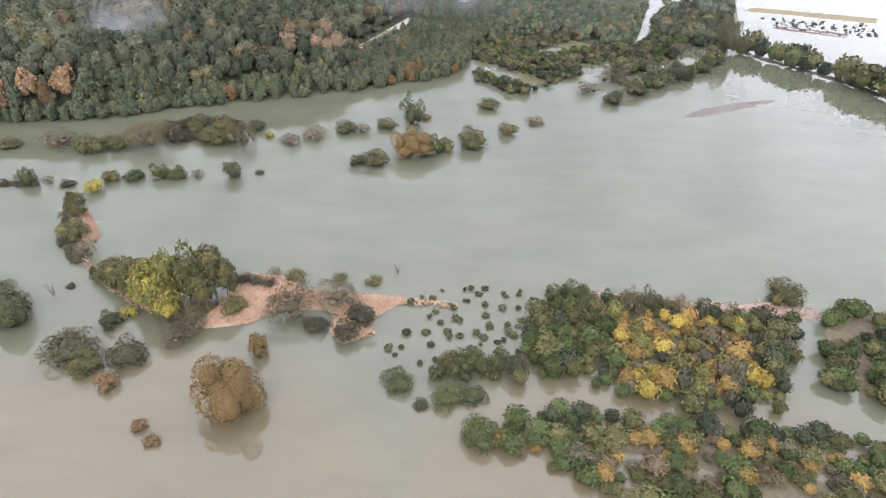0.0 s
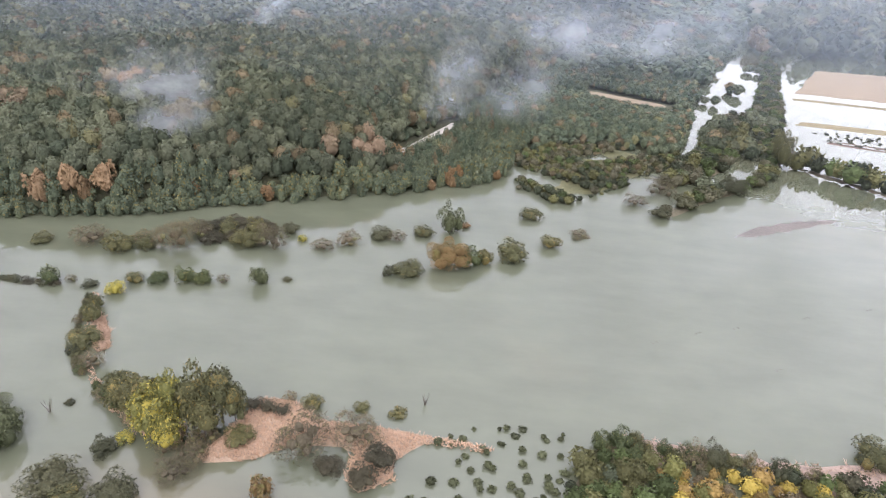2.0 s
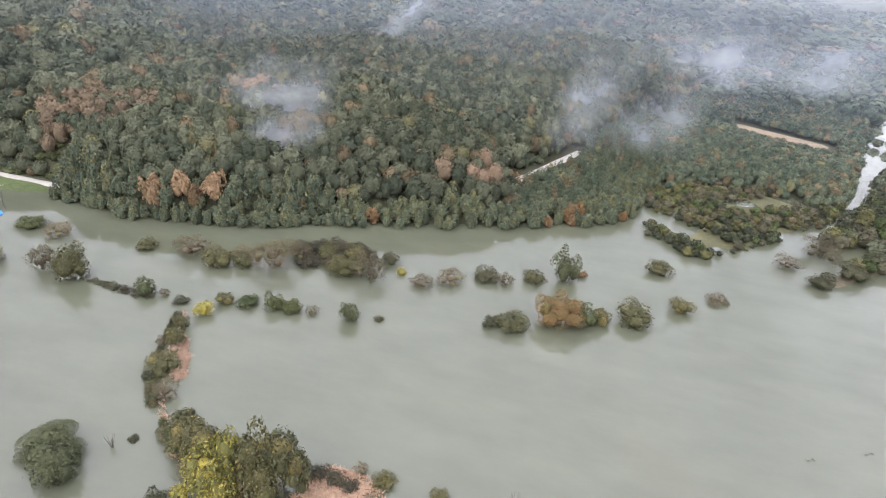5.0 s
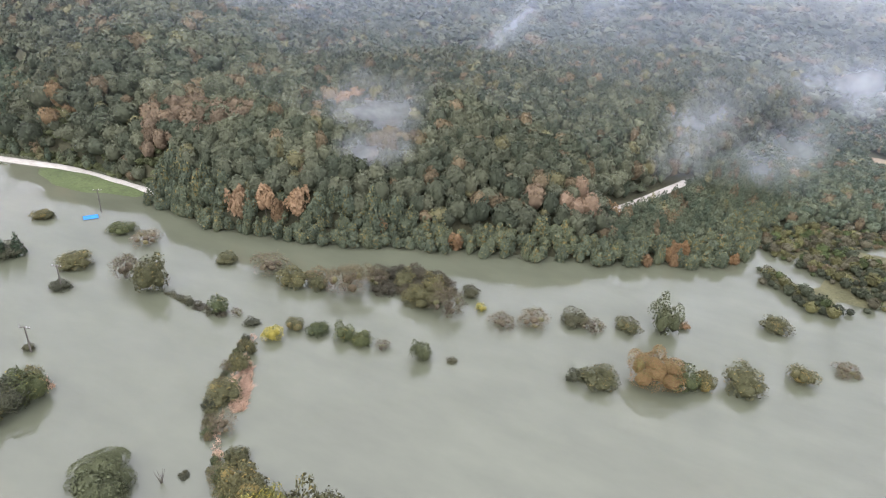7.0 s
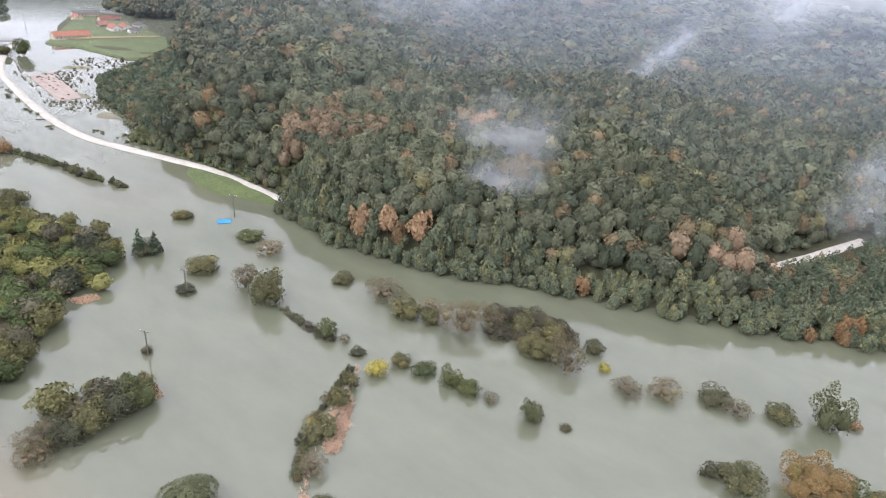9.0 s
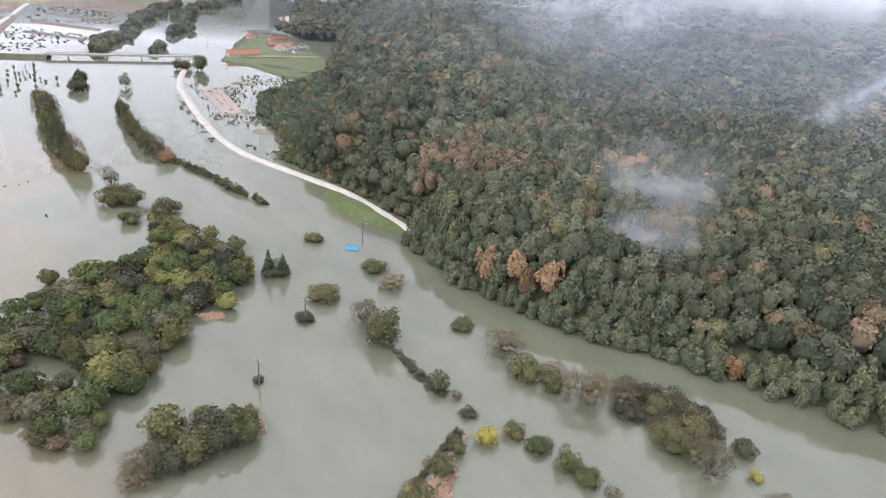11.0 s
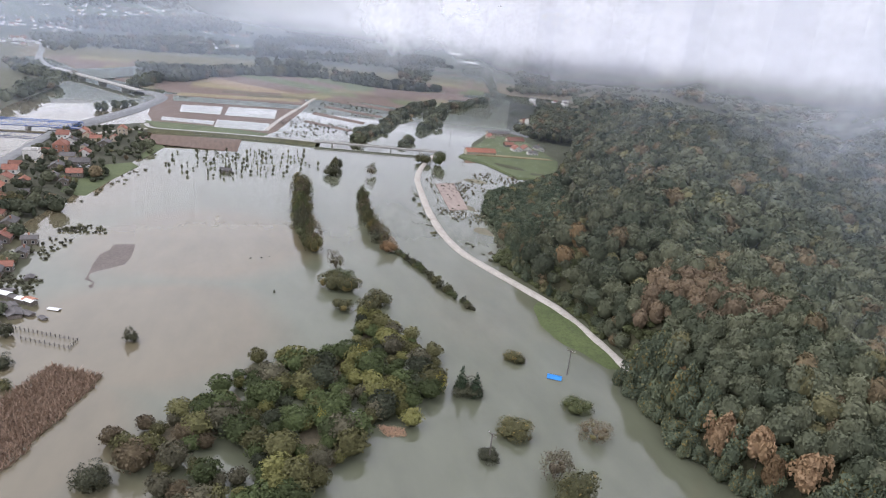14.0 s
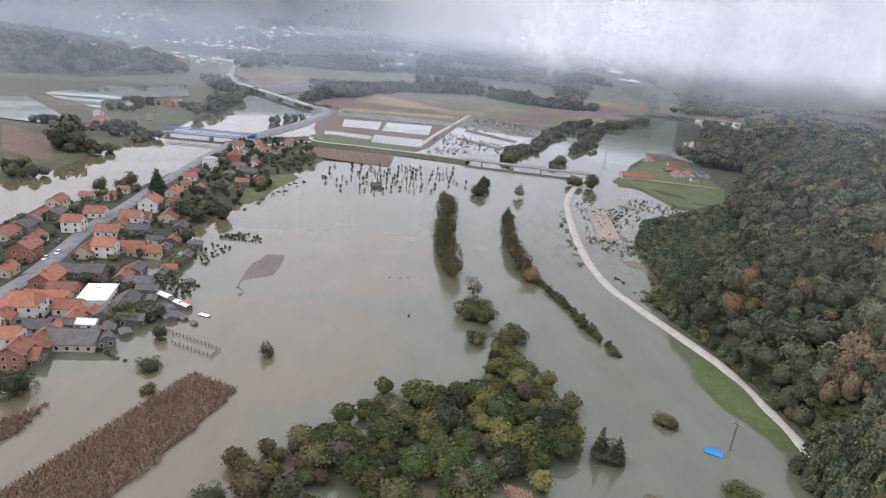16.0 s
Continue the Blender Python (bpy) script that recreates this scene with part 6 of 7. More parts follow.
hedge_line([(-231, 134), (-217, 137), (-206, 138), (-197, 140.5), (-189, 142.5)], 2.8, 2.6, ["green", "dark", "olive"], 1.7, "drowned field hedge")
hedge_line([(-322, 105), (-302, 103), (-283, 101), (-262, 100), (-243, 102)], 7.0, 9.0, ["olive", "dark", "green", "bare", "willow"], 3.6, "tree row in the flood")
hedge_line([(-322, 133), (-300, 130), (-280, 127), (-262, 127), (-244, 129)], 5.6, 7.0, ["olive", "dark", "green", "bare"], 3.4, "second tree row in the flood")
hedge_line([(-246, 129.5), (-238, 132), (-230, 134)], 2.8, 2.4, ["green", "dark", "bare"], 1.8, "drowned field hedge")
hedge_line([(-366, 124), (-390, 134)], 8.0, 8.0, ["olive", "dark"], 5.0, "trees before the low bridge")
hedge_line([(-106, 131.5), (-98, 131), (-90, 131)], 2.2, 1.2, ["dark", "black"], 1.2, "low dark hedge")
hedge_line([(-342, 163.5), (-316, 159), (-296, 156.6), (-274, 153.5), (-257, 152)], 2.0, 1.0, ["dark", "olive"], 4.5, "bushes beside the gravel road")
hedge_line([(-81, 127.5), (-77.6, 118), (-73.6, 110), (-67.6, 102.4)], 1.9, 1.6, ["olive", "green", "dark", "bare", "bare"], 0.9, "bushes on the causeway")
hedge_line([(-64, 100), (-58, 96), (-50, 94)], 2.6, 2.2, ["olive", "bare", "green", "bare"], 1.2, "bushes on the causeway")


def snag(x, y, h, seed, words):
    g = np.random.default_rng(seed)
    V, F = stems(g, 7, 0.05, 1.1, h, -0.5)
    root = new("dead_tree", mesh_from("dead_tree", V, F, M_BARK))
    root.location = (x, y, 0)
    tagged(root, words, "dead tree")


snag(-67.6, 93.6, 2.4, 3, "leafless dead tree leaning out of the flood")
snag(-7.5, 103.6, 2.2, 4, "sparse leafless sapling clump in the flood")


# ---------------- fences and flotsam ----------------
def fence(a, b, n):
    root = new("fence")
    g = random.Random(n)
    dx, dy = (b[0] - a[0]) / n, (b[1] - a[1]) / n
    root.location = (a[0], a[1], 0)
    for k in range(n + 1):
        x, y = dx * k, dy * k
        part("post", beam(bmesh.new(), (x, y, -0.8), (x + g.uniform(-0.08, 0.08), y, 0.85 + g.uniform(-0.15, 0.2)), 0.09, 5), M_POLE, root)
    for z in (0.2, 0.55):
        part("rail", beam(bmesh.new(), (0, 0, z), (dx * n, dy * n, z), 0.035), M_POLE, root)
    tagged(root, "weathered wooden post fence standing in the flood", "fence", "garden fences")


fence((-192, 26.5), (-184.3, 41), 14)
fence((-186.6, 29), (-180.6, 40), 10)
fence((-184.3, 41), (-180.6, 40), 4)
fence((-201, 16), (-192, 26), 9)


def flotsam(x, y, w, d, h, turn, mat, words, name="shack"):
    root = new(name)
    root.matrix_basis = pose(x, y, 0, 0, 0, turn)
    part("wall", boxes((-w / 2, -d / 2, -0.6, w / 2, d / 2, h)), M_WALL[3], root)
    part("roof", roof_slabs(bmesh.new(), w, d, h, d * 0.16, 0.2, 0.07), mat, root)
    tagged(root, words, "shack")


flotsam(-220, 7.5, 4, 2.2, 1.0, 60, M_TILE[3], "low white-roofed shack in the flood")
for k in range(9):
    u = (k + 0.5) / 9
    flotsam(-221.3 + 16 * u, 6.4 + 20.6 * u, 2.8 - 0.1 * (k % 3), 1.6 + 0.15 * (k % 2), 1.0 + 0.1 * (k % 3), 52 + 3 * (k % 2), M_TILE[3] if k % 4 != 2 else M_TILE[2], "small low shed in a row along the flooded yard")
flotsam(-207, 25.5, 3, 2.2, 1.2, 50, M_WALL[2], "small brown shack in the flood")
flotsam(-202.5, 32, 2.8, 1.0, 0.2, 65, M_TILE[3], "white boat-like lid afloat", "float")
flotsam(-200, 24, 4.5, 3.0, 0.9, 20, M_TILE[2], "dark small shed in the flood")
flotsam(-205, 22, 3, 2.2, 0.7, 30, M_TILE[2], "dark small shed in the flood")
flotsam(-192, 12, 5, 3.5, 1.0, 10, M_TILE[2], "dark small shed in the flood")
for row in ((-205.3, 19.7, 3, 2, 0.7, 20), (-202.8, 22.9, 2.4, 1.8, 0.6, 60), (-200.2, 26.8, 3.4, 1.6, 0.5, 50), (-209.6, 15.5, 4, 2.6, 1, 10), (-200.3, 17.3, 2.5, 2, 0.8, 80), (-197.3, 30.8, 2.2, 1.2, 0.35, 40), (-194.6, 17.3, 3, 2.2, 0.9, 15), (-214.8, 18.5, 3.2, 2, 0.7, 75), (-189.8, 16.8, 3.2, 2.4, 0.9, 35), (-223.8, 21.1, 2.6, 2, 0.8, 5)):
    flotsam(*row, M_TILE[2], "dark half-drowned shed behind the yards")
hedge_line([(-182, 12.5), (-180.5, 16), (-178, 19.5), (-177, 22.5)], 1.6, 0.8, ["dark", "black"], 1.3, "drowned garden hedge")
for x, y in ((47.9, 134.0), (57.3, 137.2), (75.6, 144.3), (93.3, 150.6), (116.1, 158.4), (60.6, 123.1), (37.5, 128.9)):
    hedge_line([(x, y), (x + 1.6, y + 0.3)], 0.7, 0.35, ["dark", "black"], 0.8, "twigs in the open flood")
hedge_line([(-237, 80), (-239, 88)], 1.0, 0.6, ["dark"], 2.5, "twigs in the open flood")
hedge_line([(-209, 86), (-208.5, 87)], 0.9, 1.0, ["dark"], 1.0, "twigs in the open flood")


# ---------------- distance ----------------
def far_wood(name, poly, step, size, words, seed, thin=-2.0, dark=1.0, n=36):
    g = np.random.default_rng(seed)
    lo, hi = np.min(poly, 0), np.max(poly, 0)
    Q = scatter(g, poly, lo[0], hi[0], lo[1], hi[1], step)
    Q = Q[wavy(Q[:, 0], Q[:, 1], step * 4, seed) > thin]
    m = len(Q)
    crowd(name, Q, size * g.uniform(0.8, 1.4, m), size * g.uniform(0.75, 1.3, m), np.maximum(height(Q[:, 0], Q[:, 1]), 0) - 0.1, tree_tints(g, Q) * dark, n, 0.2, g, words, "trees", 1)


def tree_line(name, line, wide, size, step, words, seed, dark=0.9, n=60, gap=-2.0):
    """An uneven belt of trees along a line."""
    g = np.random.default_rng(seed)
    Q = []
    for a, b in zip(line, line[1:]):
        L = math.hypot(b[0] - a[0], b[1] - a[1])
        for _ in range(max(1, int(L * wide / step ** 2 * 1.6 + L / step))):
            u = g.random()
            Q.append((a[0] + (b[0] - a[0]) * u + g.uniform(-0.5, 0.5) * wide, a[1] + (b[1] - a[1]) * u + g.uniform(-0.5, 0.5) * wide))
    Q = np.array(Q)
    Q = Q[wavy(Q[:, 0], Q[:, 1], step * 2.5, seed) > gap]
    S = size * g.uniform(0.5, 1.25, len(Q)) * (1 + 0.25 * wavy(Q[:, 0], Q[:, 1], step * 3, seed + 1))
    crowd(name, Q, S * g.uniform(0.7, 1.15, len(Q)), S, np.maximum(height(Q[:, 0], Q[:, 1]), -0.2) - 0.25 * S, tree_tints(g, Q) * dark, n, 0.2 if n < 80 else 0.13, g, words, "trees", 3)


tree_line("channel_trees", [(-467.3, 154.1), (-489.9, 163.9), (-529.1, 181.9), (-556.0, 199.1), (-599.8, 213.7), (-645.9, 235.3), (-714.2, 266.3), (-752.4, 299.0)], 6, 8.5, 4.6, "olive trees along the flooded side channel", 41, 1.0, 120)
tree_line("channel_trees", [(-533.7, 220.8), (-568.0, 238.9), (-617.6, 261.1), (-677.2, 284.8), (-734.6, 308.8), (-744.8, 334.1), (-818.9, 375.7), (-835.7, 398.4)], 6, 8.5, 4.6, "olive trees on the far side of the channel", 42, 1.0, 120)
tree_line("poplar_row", [(-832.3, 5.6), (-896.3, 29.2), (-983.8, 73.3), (-1017.8, 142.4), (-1027.8, 205.1), (-977.1, 246.0), (-932.6, 283.6), (-931.0, 351.1)], 22, 19, 9, "belt of dark tall trees behind the fields", 43, 0.8)
tree_line("islet_trees", [(-462.2, 186.9), (-480.6, 195.4), (-494.8, 204.0)], 3, 5, 3, "sparse upright trees standing in the side channel", 44, 1.0, 90)
tree_line("bank_trees", [(-740.3, -22.0), (-785.6, -15.8), (-878.0, 1.1)], 14, 12, 8, "dark trees on the bank by the river bend", 45, 0.8)
tree_line("farm_wood", [(-600, 392), (-560, 425), (-500, 365)], 50, 11, 9, "dark trees behind the farm meadow", 52, 0.9)
tree_line("valley_trees", [(-1490.6, 259.8), (-1510.8, 328.5), (-1480.0, 402.1), (-1627.4, 520.6), (-1541.9, 581.2)], 40, 15, 14, "dark tree belt in the far valley", 46, 0.75, 40)
tree_line("valley_trees", [(-2245.3, 248.9), (-2104.3, 349.0), (-1922.6, 445.0), (-1825.0, 540.5), (-1867.0, 634.8)], 40, 15, 14, "dark tree belt in the far valley", 47, 0.75, 40)
tree_line("valley_trees", [(-1302.0, -106.1), (-1323.9, -43.1), (-1393.3, 44.2), (-1470.4, 142.6), (-1439.1, 216.1)], 60, 16, 16, "dark tree belt below the far village", 48, 0.75, 40)
far_wood("shore_wood", [(-575, 318), (-540, 330), (-618, 362), (-707, 420), (-860, 485), (-720, 500), (-560, 405), (-491, 347), (-500, 318)], 7.5, 9, "dark mixed trees between the farm and the hill", 21)
far_wood("grove", [(-905, -20), (-960, -60), (-975, 50), (-940, 45)], 9, 11, "dark trees along the far fields", 22)
far_wood("riverside_trees", [(-690, -78), (-730, -84), (-860, -135), (-880, -175), (-760, -125), (-640, -92), (-560, -86), (-560, -79)], 9, 10, "trees along the river bank", 23, -0.5)
far_wood("riverside_trees", [(-400, -84), (-470, -74), (-480, -100), (-440, -130), (-380, -100)], 9, 11, "trees along the river bank", 24, -0.4)
far_wood("hill_wood", [(-765, -348), (-798, -291), (-929, -208), (-1000, -230), (-1150, -330), (-1310, -500), (-1485, -751), (-1300, -1000), (-800, -700)], 20, 17, "dark wooded hill beyond the river", 26, -0.7)
far_wood("village_trees", [(-1100, -180), (-1300, -260), (-1800, -380), (-2600, -460), (-3300, -100), (-3300, 250), (-2200, 150), (-1700, 60), (-1200, -40)], 26, 15, "scattered trees in the far village", 27, 0.0, 0.8, 30)
far_wood("plain_trees", [(-1090, 250), (-1060, 380), (-1300, 460), (-1500, 590), (-1900, 620), (-2600, 700), (-2600, 200), (-1800, 120), (-1150, 110)], 20, 15, "dark tree belts on the far plain", 28, -0.1, 0.8, 30)
far_wood("river_wood", [(-1000, 500), (-1100, 570), (-1450, 700), (-1850, 790), (-2300, 880), (-3000, 1010), (-3000, 1300), (-1800, 1000), (-1000, 620)], 17, 14, "dark wood along the far river", 29, -0.8, 1.0, 30)
far_wood("east_wood", [(215, 570), (270, 562), (420, 545), (800, 520), (1200, 900), (900, 1500), (450, 1100)], 24, 18, "misty wood beyond the eastern flood", 31, -0.9, 1.0, 36)

# clumps of trees on the far banks and spits: x, y, spread, height
def groves(name, rows, words, seed, n=70, tall=9.0):
    g = np.random.default_rng(seed)
    Q, S = [], []
    for x, y, w, h in rows:
        for _ in range(max(3, int((w / 7.5) ** 2 * 1.1))):
            a, r = g.uniform(0, 6.28), w * 0.5 * math.sqrt(g.random())
            Q.append((x + r * math.cos(a), y + r * math.sin(a)))
            S.append(min(h, tall) * g.uniform(0.6, 1.1))
    Q, S = np.array(Q), np.array(S)
    crowd(name, Q, S * g.uniform(0.85, 1.2, len(S)), S, np.maximum(height(Q[:, 0], Q[:, 1]), -0.2) - 0.3, tree_tints(g, Q) * 1.1, n, 0.14, g, words, "trees", 4)


groves("spit_trees", [(104, 277, 26, 12.4), (75, 230, 12, 5.7), (135, 326, 21, 12.6), (167, 384, 12, 17.5), (108, 305, 12, 8.6), (189, 475, 13, 13.8), (147, 399, 12, 16.1), (125, 369, 14, 11.5)], "olive-green trees crowding the flooded spit", 41, 260, 8.0)
groves("bank_trees", [(-511, 172, 21, 15.0), (-633, 232, 27, 19.5), (-663, 263, 34, 20.4), (-563, 240, 24, 17.6), (-559, 196, 14, 12.9), (-400, -92, 28, 12.4), (-467, -106, 33, 14.6), (-452, -85, 28, 12.6), (-476, -149, 22, 10.0), (-567, -140, 27, 15.9), (-609, -141, 29, 17.3), (-600, -95, 29, 17.1), (-798, -109, 51, 23.1), (-569, -19, 16, 8.9), (-595, -12, 24, 12.6), (-524, 183, 17, 11.6), (-281, 3, 14, 10.1), (-298, 8, 19, 13.5), (-413, 26, 16, 11.1), (-331, -94, 15, 9.5), (-485, 198, 12, 11.3), (-340, -91, 20, 9.2), (-330, 6, 13, 7), (-346, 12, 11, 6), (-262, 8, 8, 5), (-236, 10, 8, 4.5), (-214, 8, 7, 4), (-200, 20, 6, 4), (-250, -36, 12, 5), (-225, -38, 10, 5), (-290, -38, 10, 5)], "clumps of dull green trees on the far banks", 42, 150, 6.5)


# far houses share a few shapes
base_house = [house(-1174, -269, 20, 11, 9, 2, 1, 0, plain=True, name="far_house", group="far village"), house(-1220, -244, 60, 10, 9, 1, 1, 1, plain=True, name="far_house", group="far village"),
              house(-1240, -262, 100, 12, 8, 1, 2, 0, plain=True, name="far_house", group="far village"), house(-1262, -236, 10, 16, 10, 2, 2, 0, plain=True, name="far_house", group="far village")]
g = random.Random(9)
for cx, cy, r, n in ((-1834, -457, 130, 15), (-1375, -479, 70, 10), (-1219, -327, 45, 8), (-1320, -271, 70, 17), (-2252, -779, 100, 8), (-1852, -700, 50, 4), (-2265, -326, 170, 14), (-2474, -117, 190, 20), (-2705, 139, 160, 12),
                     (-1437, -174, 90, 14), (-1661, -20, 120, 15), (-2040, 129, 110, 12), (-1900, -384, 110, 12), (-2286, -216, 160, 12), (-1375, 900, 90, 12), (-1300, 1000, 70, 8), (-900, 530, 40, 4), (-640, 410, 35, 5)):
    for _ in range(int(n * 1.7)):
        x, y = cx + g.gauss(0, r * 0.6), cy + g.gauss(0, r * 0.6)
        if x < -3200:
            continue
        copy_thing(g.choice(base_house), pose(x, y, float(height(x, y)) - 0.5, 0, 0, g.uniform(0, 180)))


def reach(words, left, right, lift=0.9):
    """A far stretch of river lying on the valley floor."""
    V, F = [], []
    cuts = []
    for k in range(len(left) - 1):
        for i in range(8):
            u = i / 8
            cuts.append(tuple(tuple(q[k][j] * (1 - u) + q[k + 1][j] * u for j in (0, 1)) for q in (left, right)))
    for a, b in cuts + [(left[-1], right[-1])]:
        z = max(float(height(*a)), float(height(*b)), 0.02) + lift
        V += [(*a, z), (*b, z)]
    F = [(2 * i, 2 * i + 1, 2 * i + 3, 2 * i + 2) for i in range(len(cuts))]
    tagged(new("river_reach", mesh_from("river_reach", V, F, bpy.data.materials["flood_water"])), words, "water", kind="structure")


reach("pale river bending through the far valley", [(-2386, 725), (-2111, 724), (-1950, 727), (-1730, 675), (-1358, 551), (-1257, 558), (-1050, 489), (-940, 450)],
      [(-2455, 846), (-2128, 777), (-1929, 762), (-1561, 703), (-1330, 613), (-1150, 545), (-1015, 492), (-900, 500)])
reach("flooded meadow beyond the river", [(-552, -151), (-604, -215), (-628, -232), (-714, -217), (-797, -166)], [(-548, -149), (-600, -172), (-637, -160), (-665, -145), (-690, -128)], 0.6)
reach("pale lake between brown fields", [(-489, -141), (-509, -158), (-593, -228)], [(-470, -150), (-476, -181), (-578, -250)], 0.6)
reach("brown river beyond the bridge", [(-875, -124), (-923, -80), (-1053, -16)], [(-800, -60), (-833, -40), (-930, -2)])


# ---------------- mist ----------------
def mist_material(name, most, z0, z1, ragged, scale, edges=False, tone=(0.47, 0.54, 0.66), stretch=(1, 1, 1.3), tilt=(0, 0, 0)):
    m = bpy.data.materials.new(name)
    m.use_nodes = True
    n, l = m.node_tree.nodes, m.node_tree.links
    n.clear()
    out = n.new("ShaderNodeOutputMaterial")
    clear = n.new("ShaderNodeBsdfTransparent")
    dif, tra = n.new("ShaderNodeBsdfDiffuse"), n.new("ShaderNodeBsdfTranslucent")
    for s in (dif, tra):
        s.inputs["Color"].default_value = rgb(tone)
    add = n.new("ShaderNodeAddShader")
    l.new(dif.outputs[0], add.inputs[0]), l.new(tra.outputs[0], add.inputs[1])
    for s, up in ((dif, 1.0), (tra, -1.0)):
        v = n.new("ShaderNodeCombineXYZ")
        v.inputs[2].default_value = up
        l.new(v.outputs[0], s.inputs["Normal"])
    ge = n.new("ShaderNodeNewGeometry")
    sep = n.new("ShaderNodeSeparateXYZ")
    l.new(ge.outputs["Position"], sep.inputs[0])
    k = n.new("ShaderNodeMapRange")
    k.interpolation_type = "SMOOTHSTEP"
    k.inputs["From Min"].default_value, k.inputs["From Max"].default_value = z0 * M_PER_UNIT, z1 * M_PER_UNIT
    l.new(sep.outputs["Z"], k.inputs["Value"])
    fac = k.outputs[0]

    def times(a, b):
        t = n.new("ShaderNodeMath")
        t.operation = "MULTIPLY"
        l.new(a, t.inputs[0])
        if isinstance(b, float):
            t.inputs[1].default_value = b
        else:
            l.new(b, t.inputs[1])
        return t.outputs[0]
    if ragged:
        mp = n.new("ShaderNodeMapping")
        mp.inputs["Scale"].default_value, mp.inputs["Rotation"].default_value = stretch, tilt
        l.new(ge.outputs["Position"], mp.inputs[0])
        t = n.new("ShaderNodeTexNoise")
        t.inputs["Scale"].default_value, t.inputs["Detail"].default_value, t.inputs["Roughness"].default_value, t.inputs["Distortion"].default_value = scale / M_PER_UNIT, 7, 0.62, 0.15
        l.new(mp.outputs[0], t.inputs["Vector"])
        val = t.outputs["Fac"]
        if edges:
            at = n.new("ShaderNodeAttribute")
            at.attribute_name = "body"
            sm = n.new("ShaderNodeMath")
            sm.operation = "MULTIPLY_ADD"
            l.new(at.outputs["Fac"], sm.inputs[0])
            sm.inputs[1].default_value = 0.36
            l.new(val, sm.inputs[2])
            val = sm.outputs[0]
        r = n.new("ShaderNodeMapRange")
        r.interpolation_type = "SMOOTHSTEP"
        r.inputs["From Min"].default_value, r.inputs["From Max"].default_value = ragged[0], ragged[1]
        l.new(val, r.inputs["Value"])
        fac = times(fac, r.outputs[0])
        if edges:
            soft = n.new("ShaderNodeMapRange")
            soft.inputs["From Max"].default_value = 0.35
            l.new(at.outputs["Fac"], soft.inputs["Value"])
            fac = times(fac, soft.outputs[0])
    if not ragged:
        at = n.new("ShaderNodeAttribute")
        at.attribute_name = "body"
        fac = times(fac, at.outputs["Fac"])
    fac = times(fac, most)
    mx = n.new("ShaderNodeMixShader")
    l.new(fac, mx.inputs[0]), l.new(clear.outputs[0], mx.inputs[1]), l.new(add.outputs[0], mx.inputs[2])
    l.new(mx.outputs[0], out.inputs["Surface"])
    return m


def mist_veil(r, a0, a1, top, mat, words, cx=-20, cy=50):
    """An upright curved sheet standing in for mist: it pales what lies behind and thins out at both ends and towards
    its top.
    """
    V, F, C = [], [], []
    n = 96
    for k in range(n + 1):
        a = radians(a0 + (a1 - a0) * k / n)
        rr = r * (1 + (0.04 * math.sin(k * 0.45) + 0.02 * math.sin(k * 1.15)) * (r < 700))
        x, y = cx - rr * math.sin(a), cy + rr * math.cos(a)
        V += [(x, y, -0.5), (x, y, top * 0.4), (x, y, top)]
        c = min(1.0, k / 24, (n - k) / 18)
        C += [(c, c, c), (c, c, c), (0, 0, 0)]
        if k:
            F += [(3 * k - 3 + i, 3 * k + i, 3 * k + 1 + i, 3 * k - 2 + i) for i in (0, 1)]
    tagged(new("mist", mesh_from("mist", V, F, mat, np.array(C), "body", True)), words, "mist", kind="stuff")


# distance haze put in as see-through tinted sheets, one behind another
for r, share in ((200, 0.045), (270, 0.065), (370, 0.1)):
    mist_veil(r, -110, 62, 170, mist_material("hill_haze", share, 6, 54, 0, 1), "thin see-through sheet of grey haze over the wooded hill")
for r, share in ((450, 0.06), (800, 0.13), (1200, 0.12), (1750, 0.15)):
    mist_veil(r, 52, 185, 170, mist_material("plain_haze", share, -6, 14, 0, 1, False, (0.44, 0.5, 0.6)), "see-through sheet of grey haze paling the far plain")
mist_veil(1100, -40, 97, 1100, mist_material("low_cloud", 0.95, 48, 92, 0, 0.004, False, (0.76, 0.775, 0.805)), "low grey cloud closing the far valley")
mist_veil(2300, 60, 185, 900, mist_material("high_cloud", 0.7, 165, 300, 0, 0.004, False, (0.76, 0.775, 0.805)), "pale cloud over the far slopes")
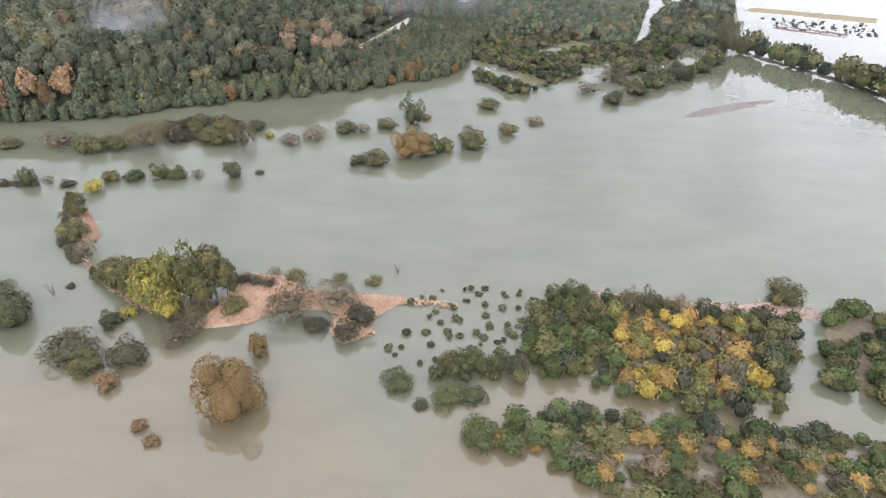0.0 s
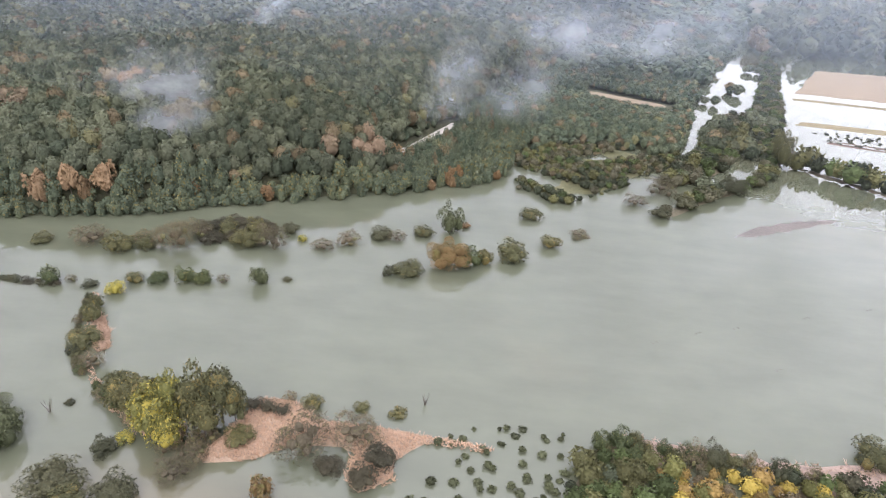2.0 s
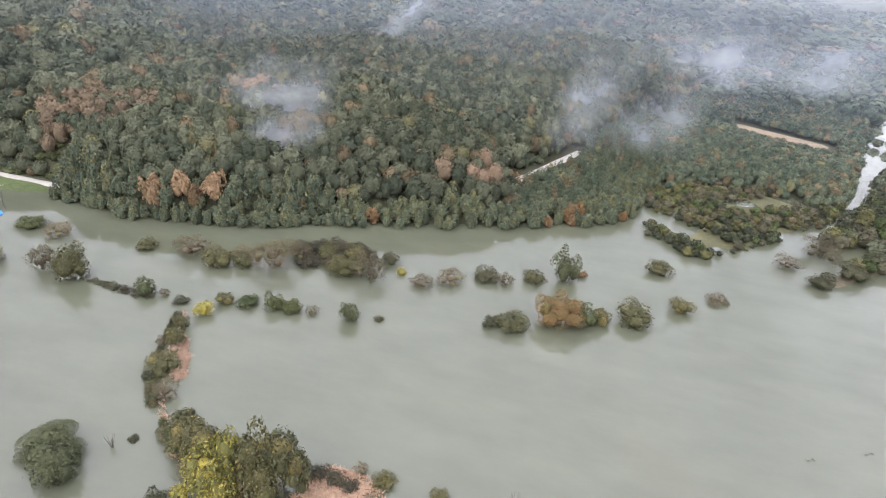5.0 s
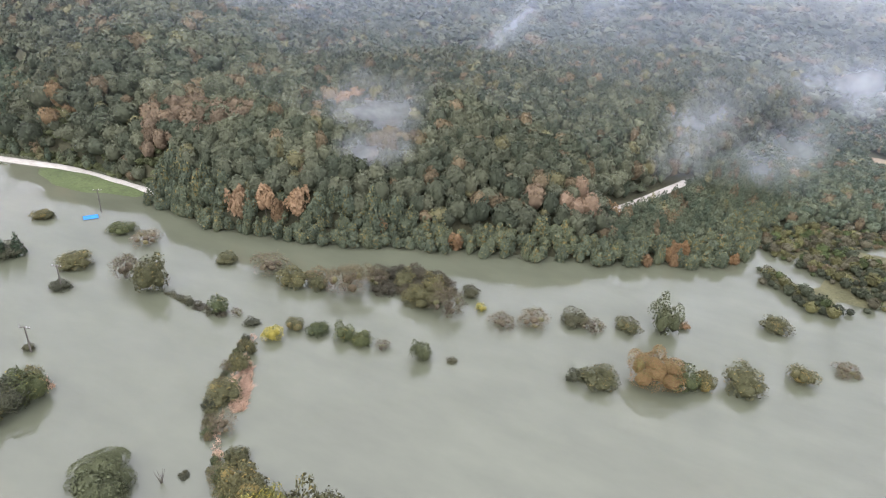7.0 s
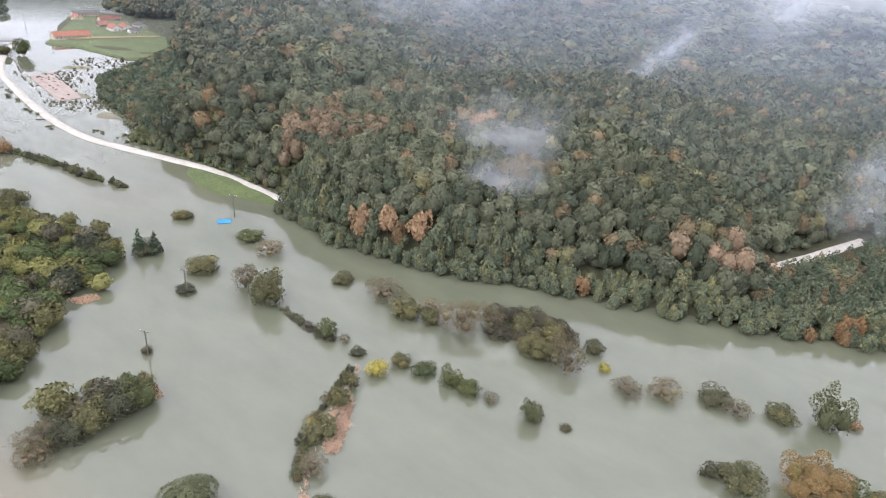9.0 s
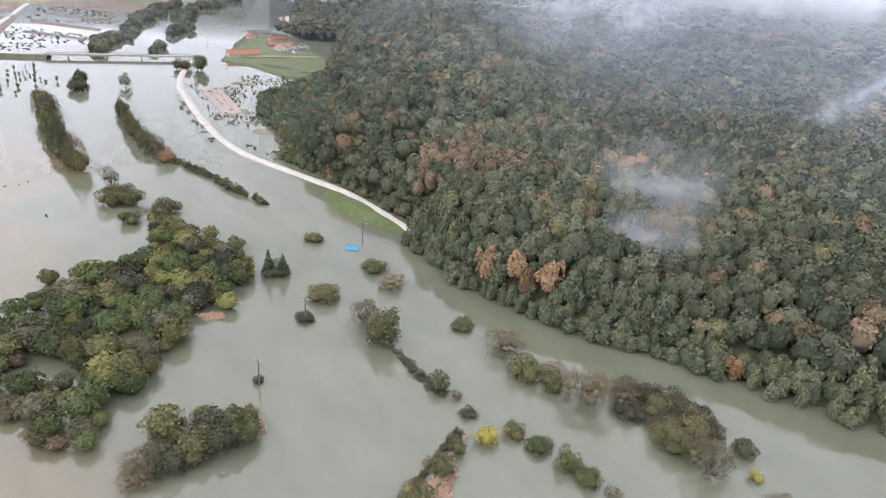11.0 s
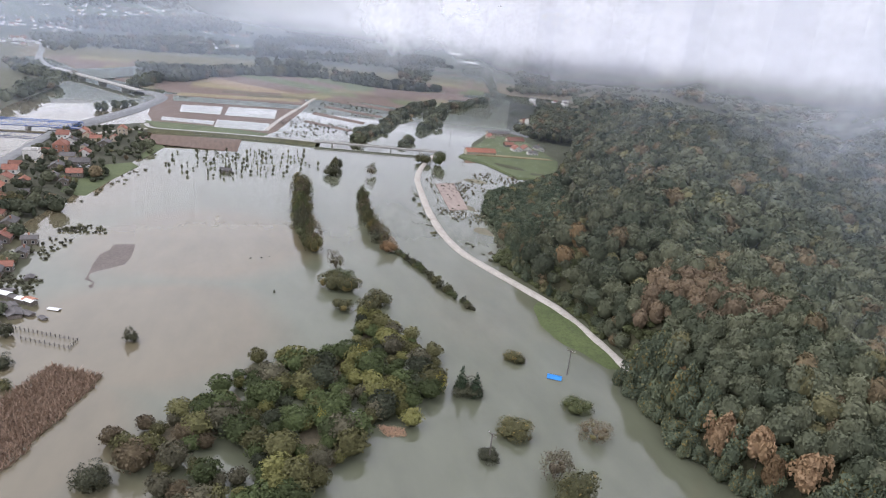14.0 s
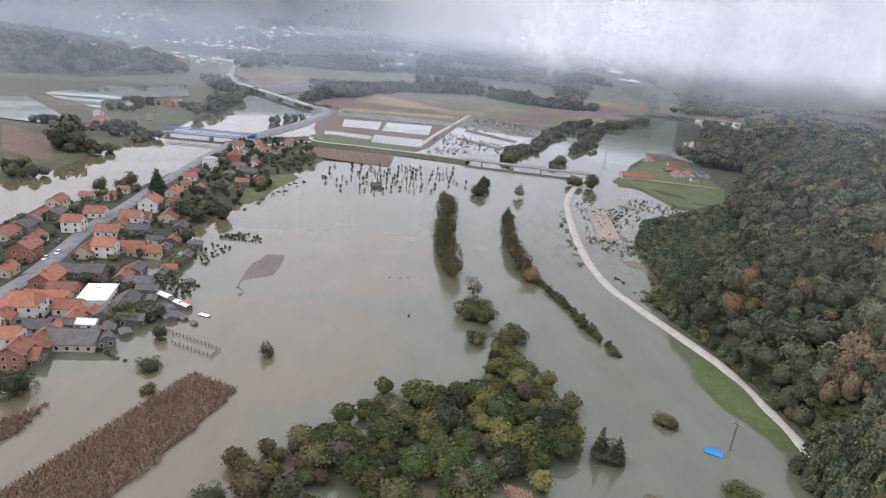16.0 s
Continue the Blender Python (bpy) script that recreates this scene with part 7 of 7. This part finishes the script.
mist_veil(510, -55, 84, 330, mist_material("cloud_edge", 0.85, 36, 92, (0.52, 0.98), 0.014, True, (0.62, 0.635, 0.67)), "ragged low cloud hanging on the wooded hill")
M_WISP = mist_material("mist_wisp", 0.4, -50, -40, (0.54, 1.04), 0.04, True, (0.56, 0.59, 0.64), (0.8, 0.8, 1.1), (0.3, 0.7, 0.4))


def wisp(x, y, z, w, h, turn, seed):
    """A torn shred of mist: a bent sheet that thins out towards its edges."""
    g = random.Random(seed)
    nx, nz = 26, 18
    V, F, C = [], [], []
    a, b, c = g.uniform(0, 6), g.uniform(0, 6), g.uniform(0.3, 0.9)
    for i in range(nx + 1):
        for j in range(nz + 1):
            u, v = i / nx * 2 - 1, j / nz * 2 - 1
            V.append((u * w / 2 + c * v * h / 2, 0.07 * w * math.sin(u * 2.2 + a) + 0.05 * h * math.sin(v * 2.4 + b), v * h / 2))
            r = math.sqrt(u * u + v * v)
            C.append((max(0.0, 1 - r) ** 1.3,) * 3)
    for i in range(nx):
        for j in range(nz):
            k = i * (nz + 1) + j
            F.append((k, k + nz + 1, k + nz + 2, k + 1))
    ob = new("mist_wisp", mesh_from("mist_wisp", V, F, M_WISP, np.array(C), "body", True))
    ob.matrix_basis = pose(x, y, z, -12, 0, turn)
    tagged(ob, "thin torn wisp of white mist above the treetops", "mist", kind="stuff")


for k, row in enumerate(((-104, 207, 26, 30, 22, 10), (-92, 190, 18, 16, 22, 0), (-6, 272, 26, 26, 44, -5), (12, 270, 24, 44, 26, -15), (40, 325, 36, 60, 26, -10), (78, 335, 36, 60, 34, -15), (-195, 325, 52, 34, 46, 20), (-97, 322, 44, 14, 26, 5),
                         (-72, 430, 62, 30, 50, 0), (-230, 300, 50, 60, 46, 35))):
    wisp(row[0], row[1], row[2], row[3] * 1.9, row[4] * 1.7, row[5], k)


# ---------------- to metres ----------------
for ob in list(scene.objects):
    if ob.parent is None and ob.type in {"MESH", "EMPTY"}:
        ob.matrix_basis = Matrix.Scale(M_PER_UNIT, 4) @ ob.matrix_basis
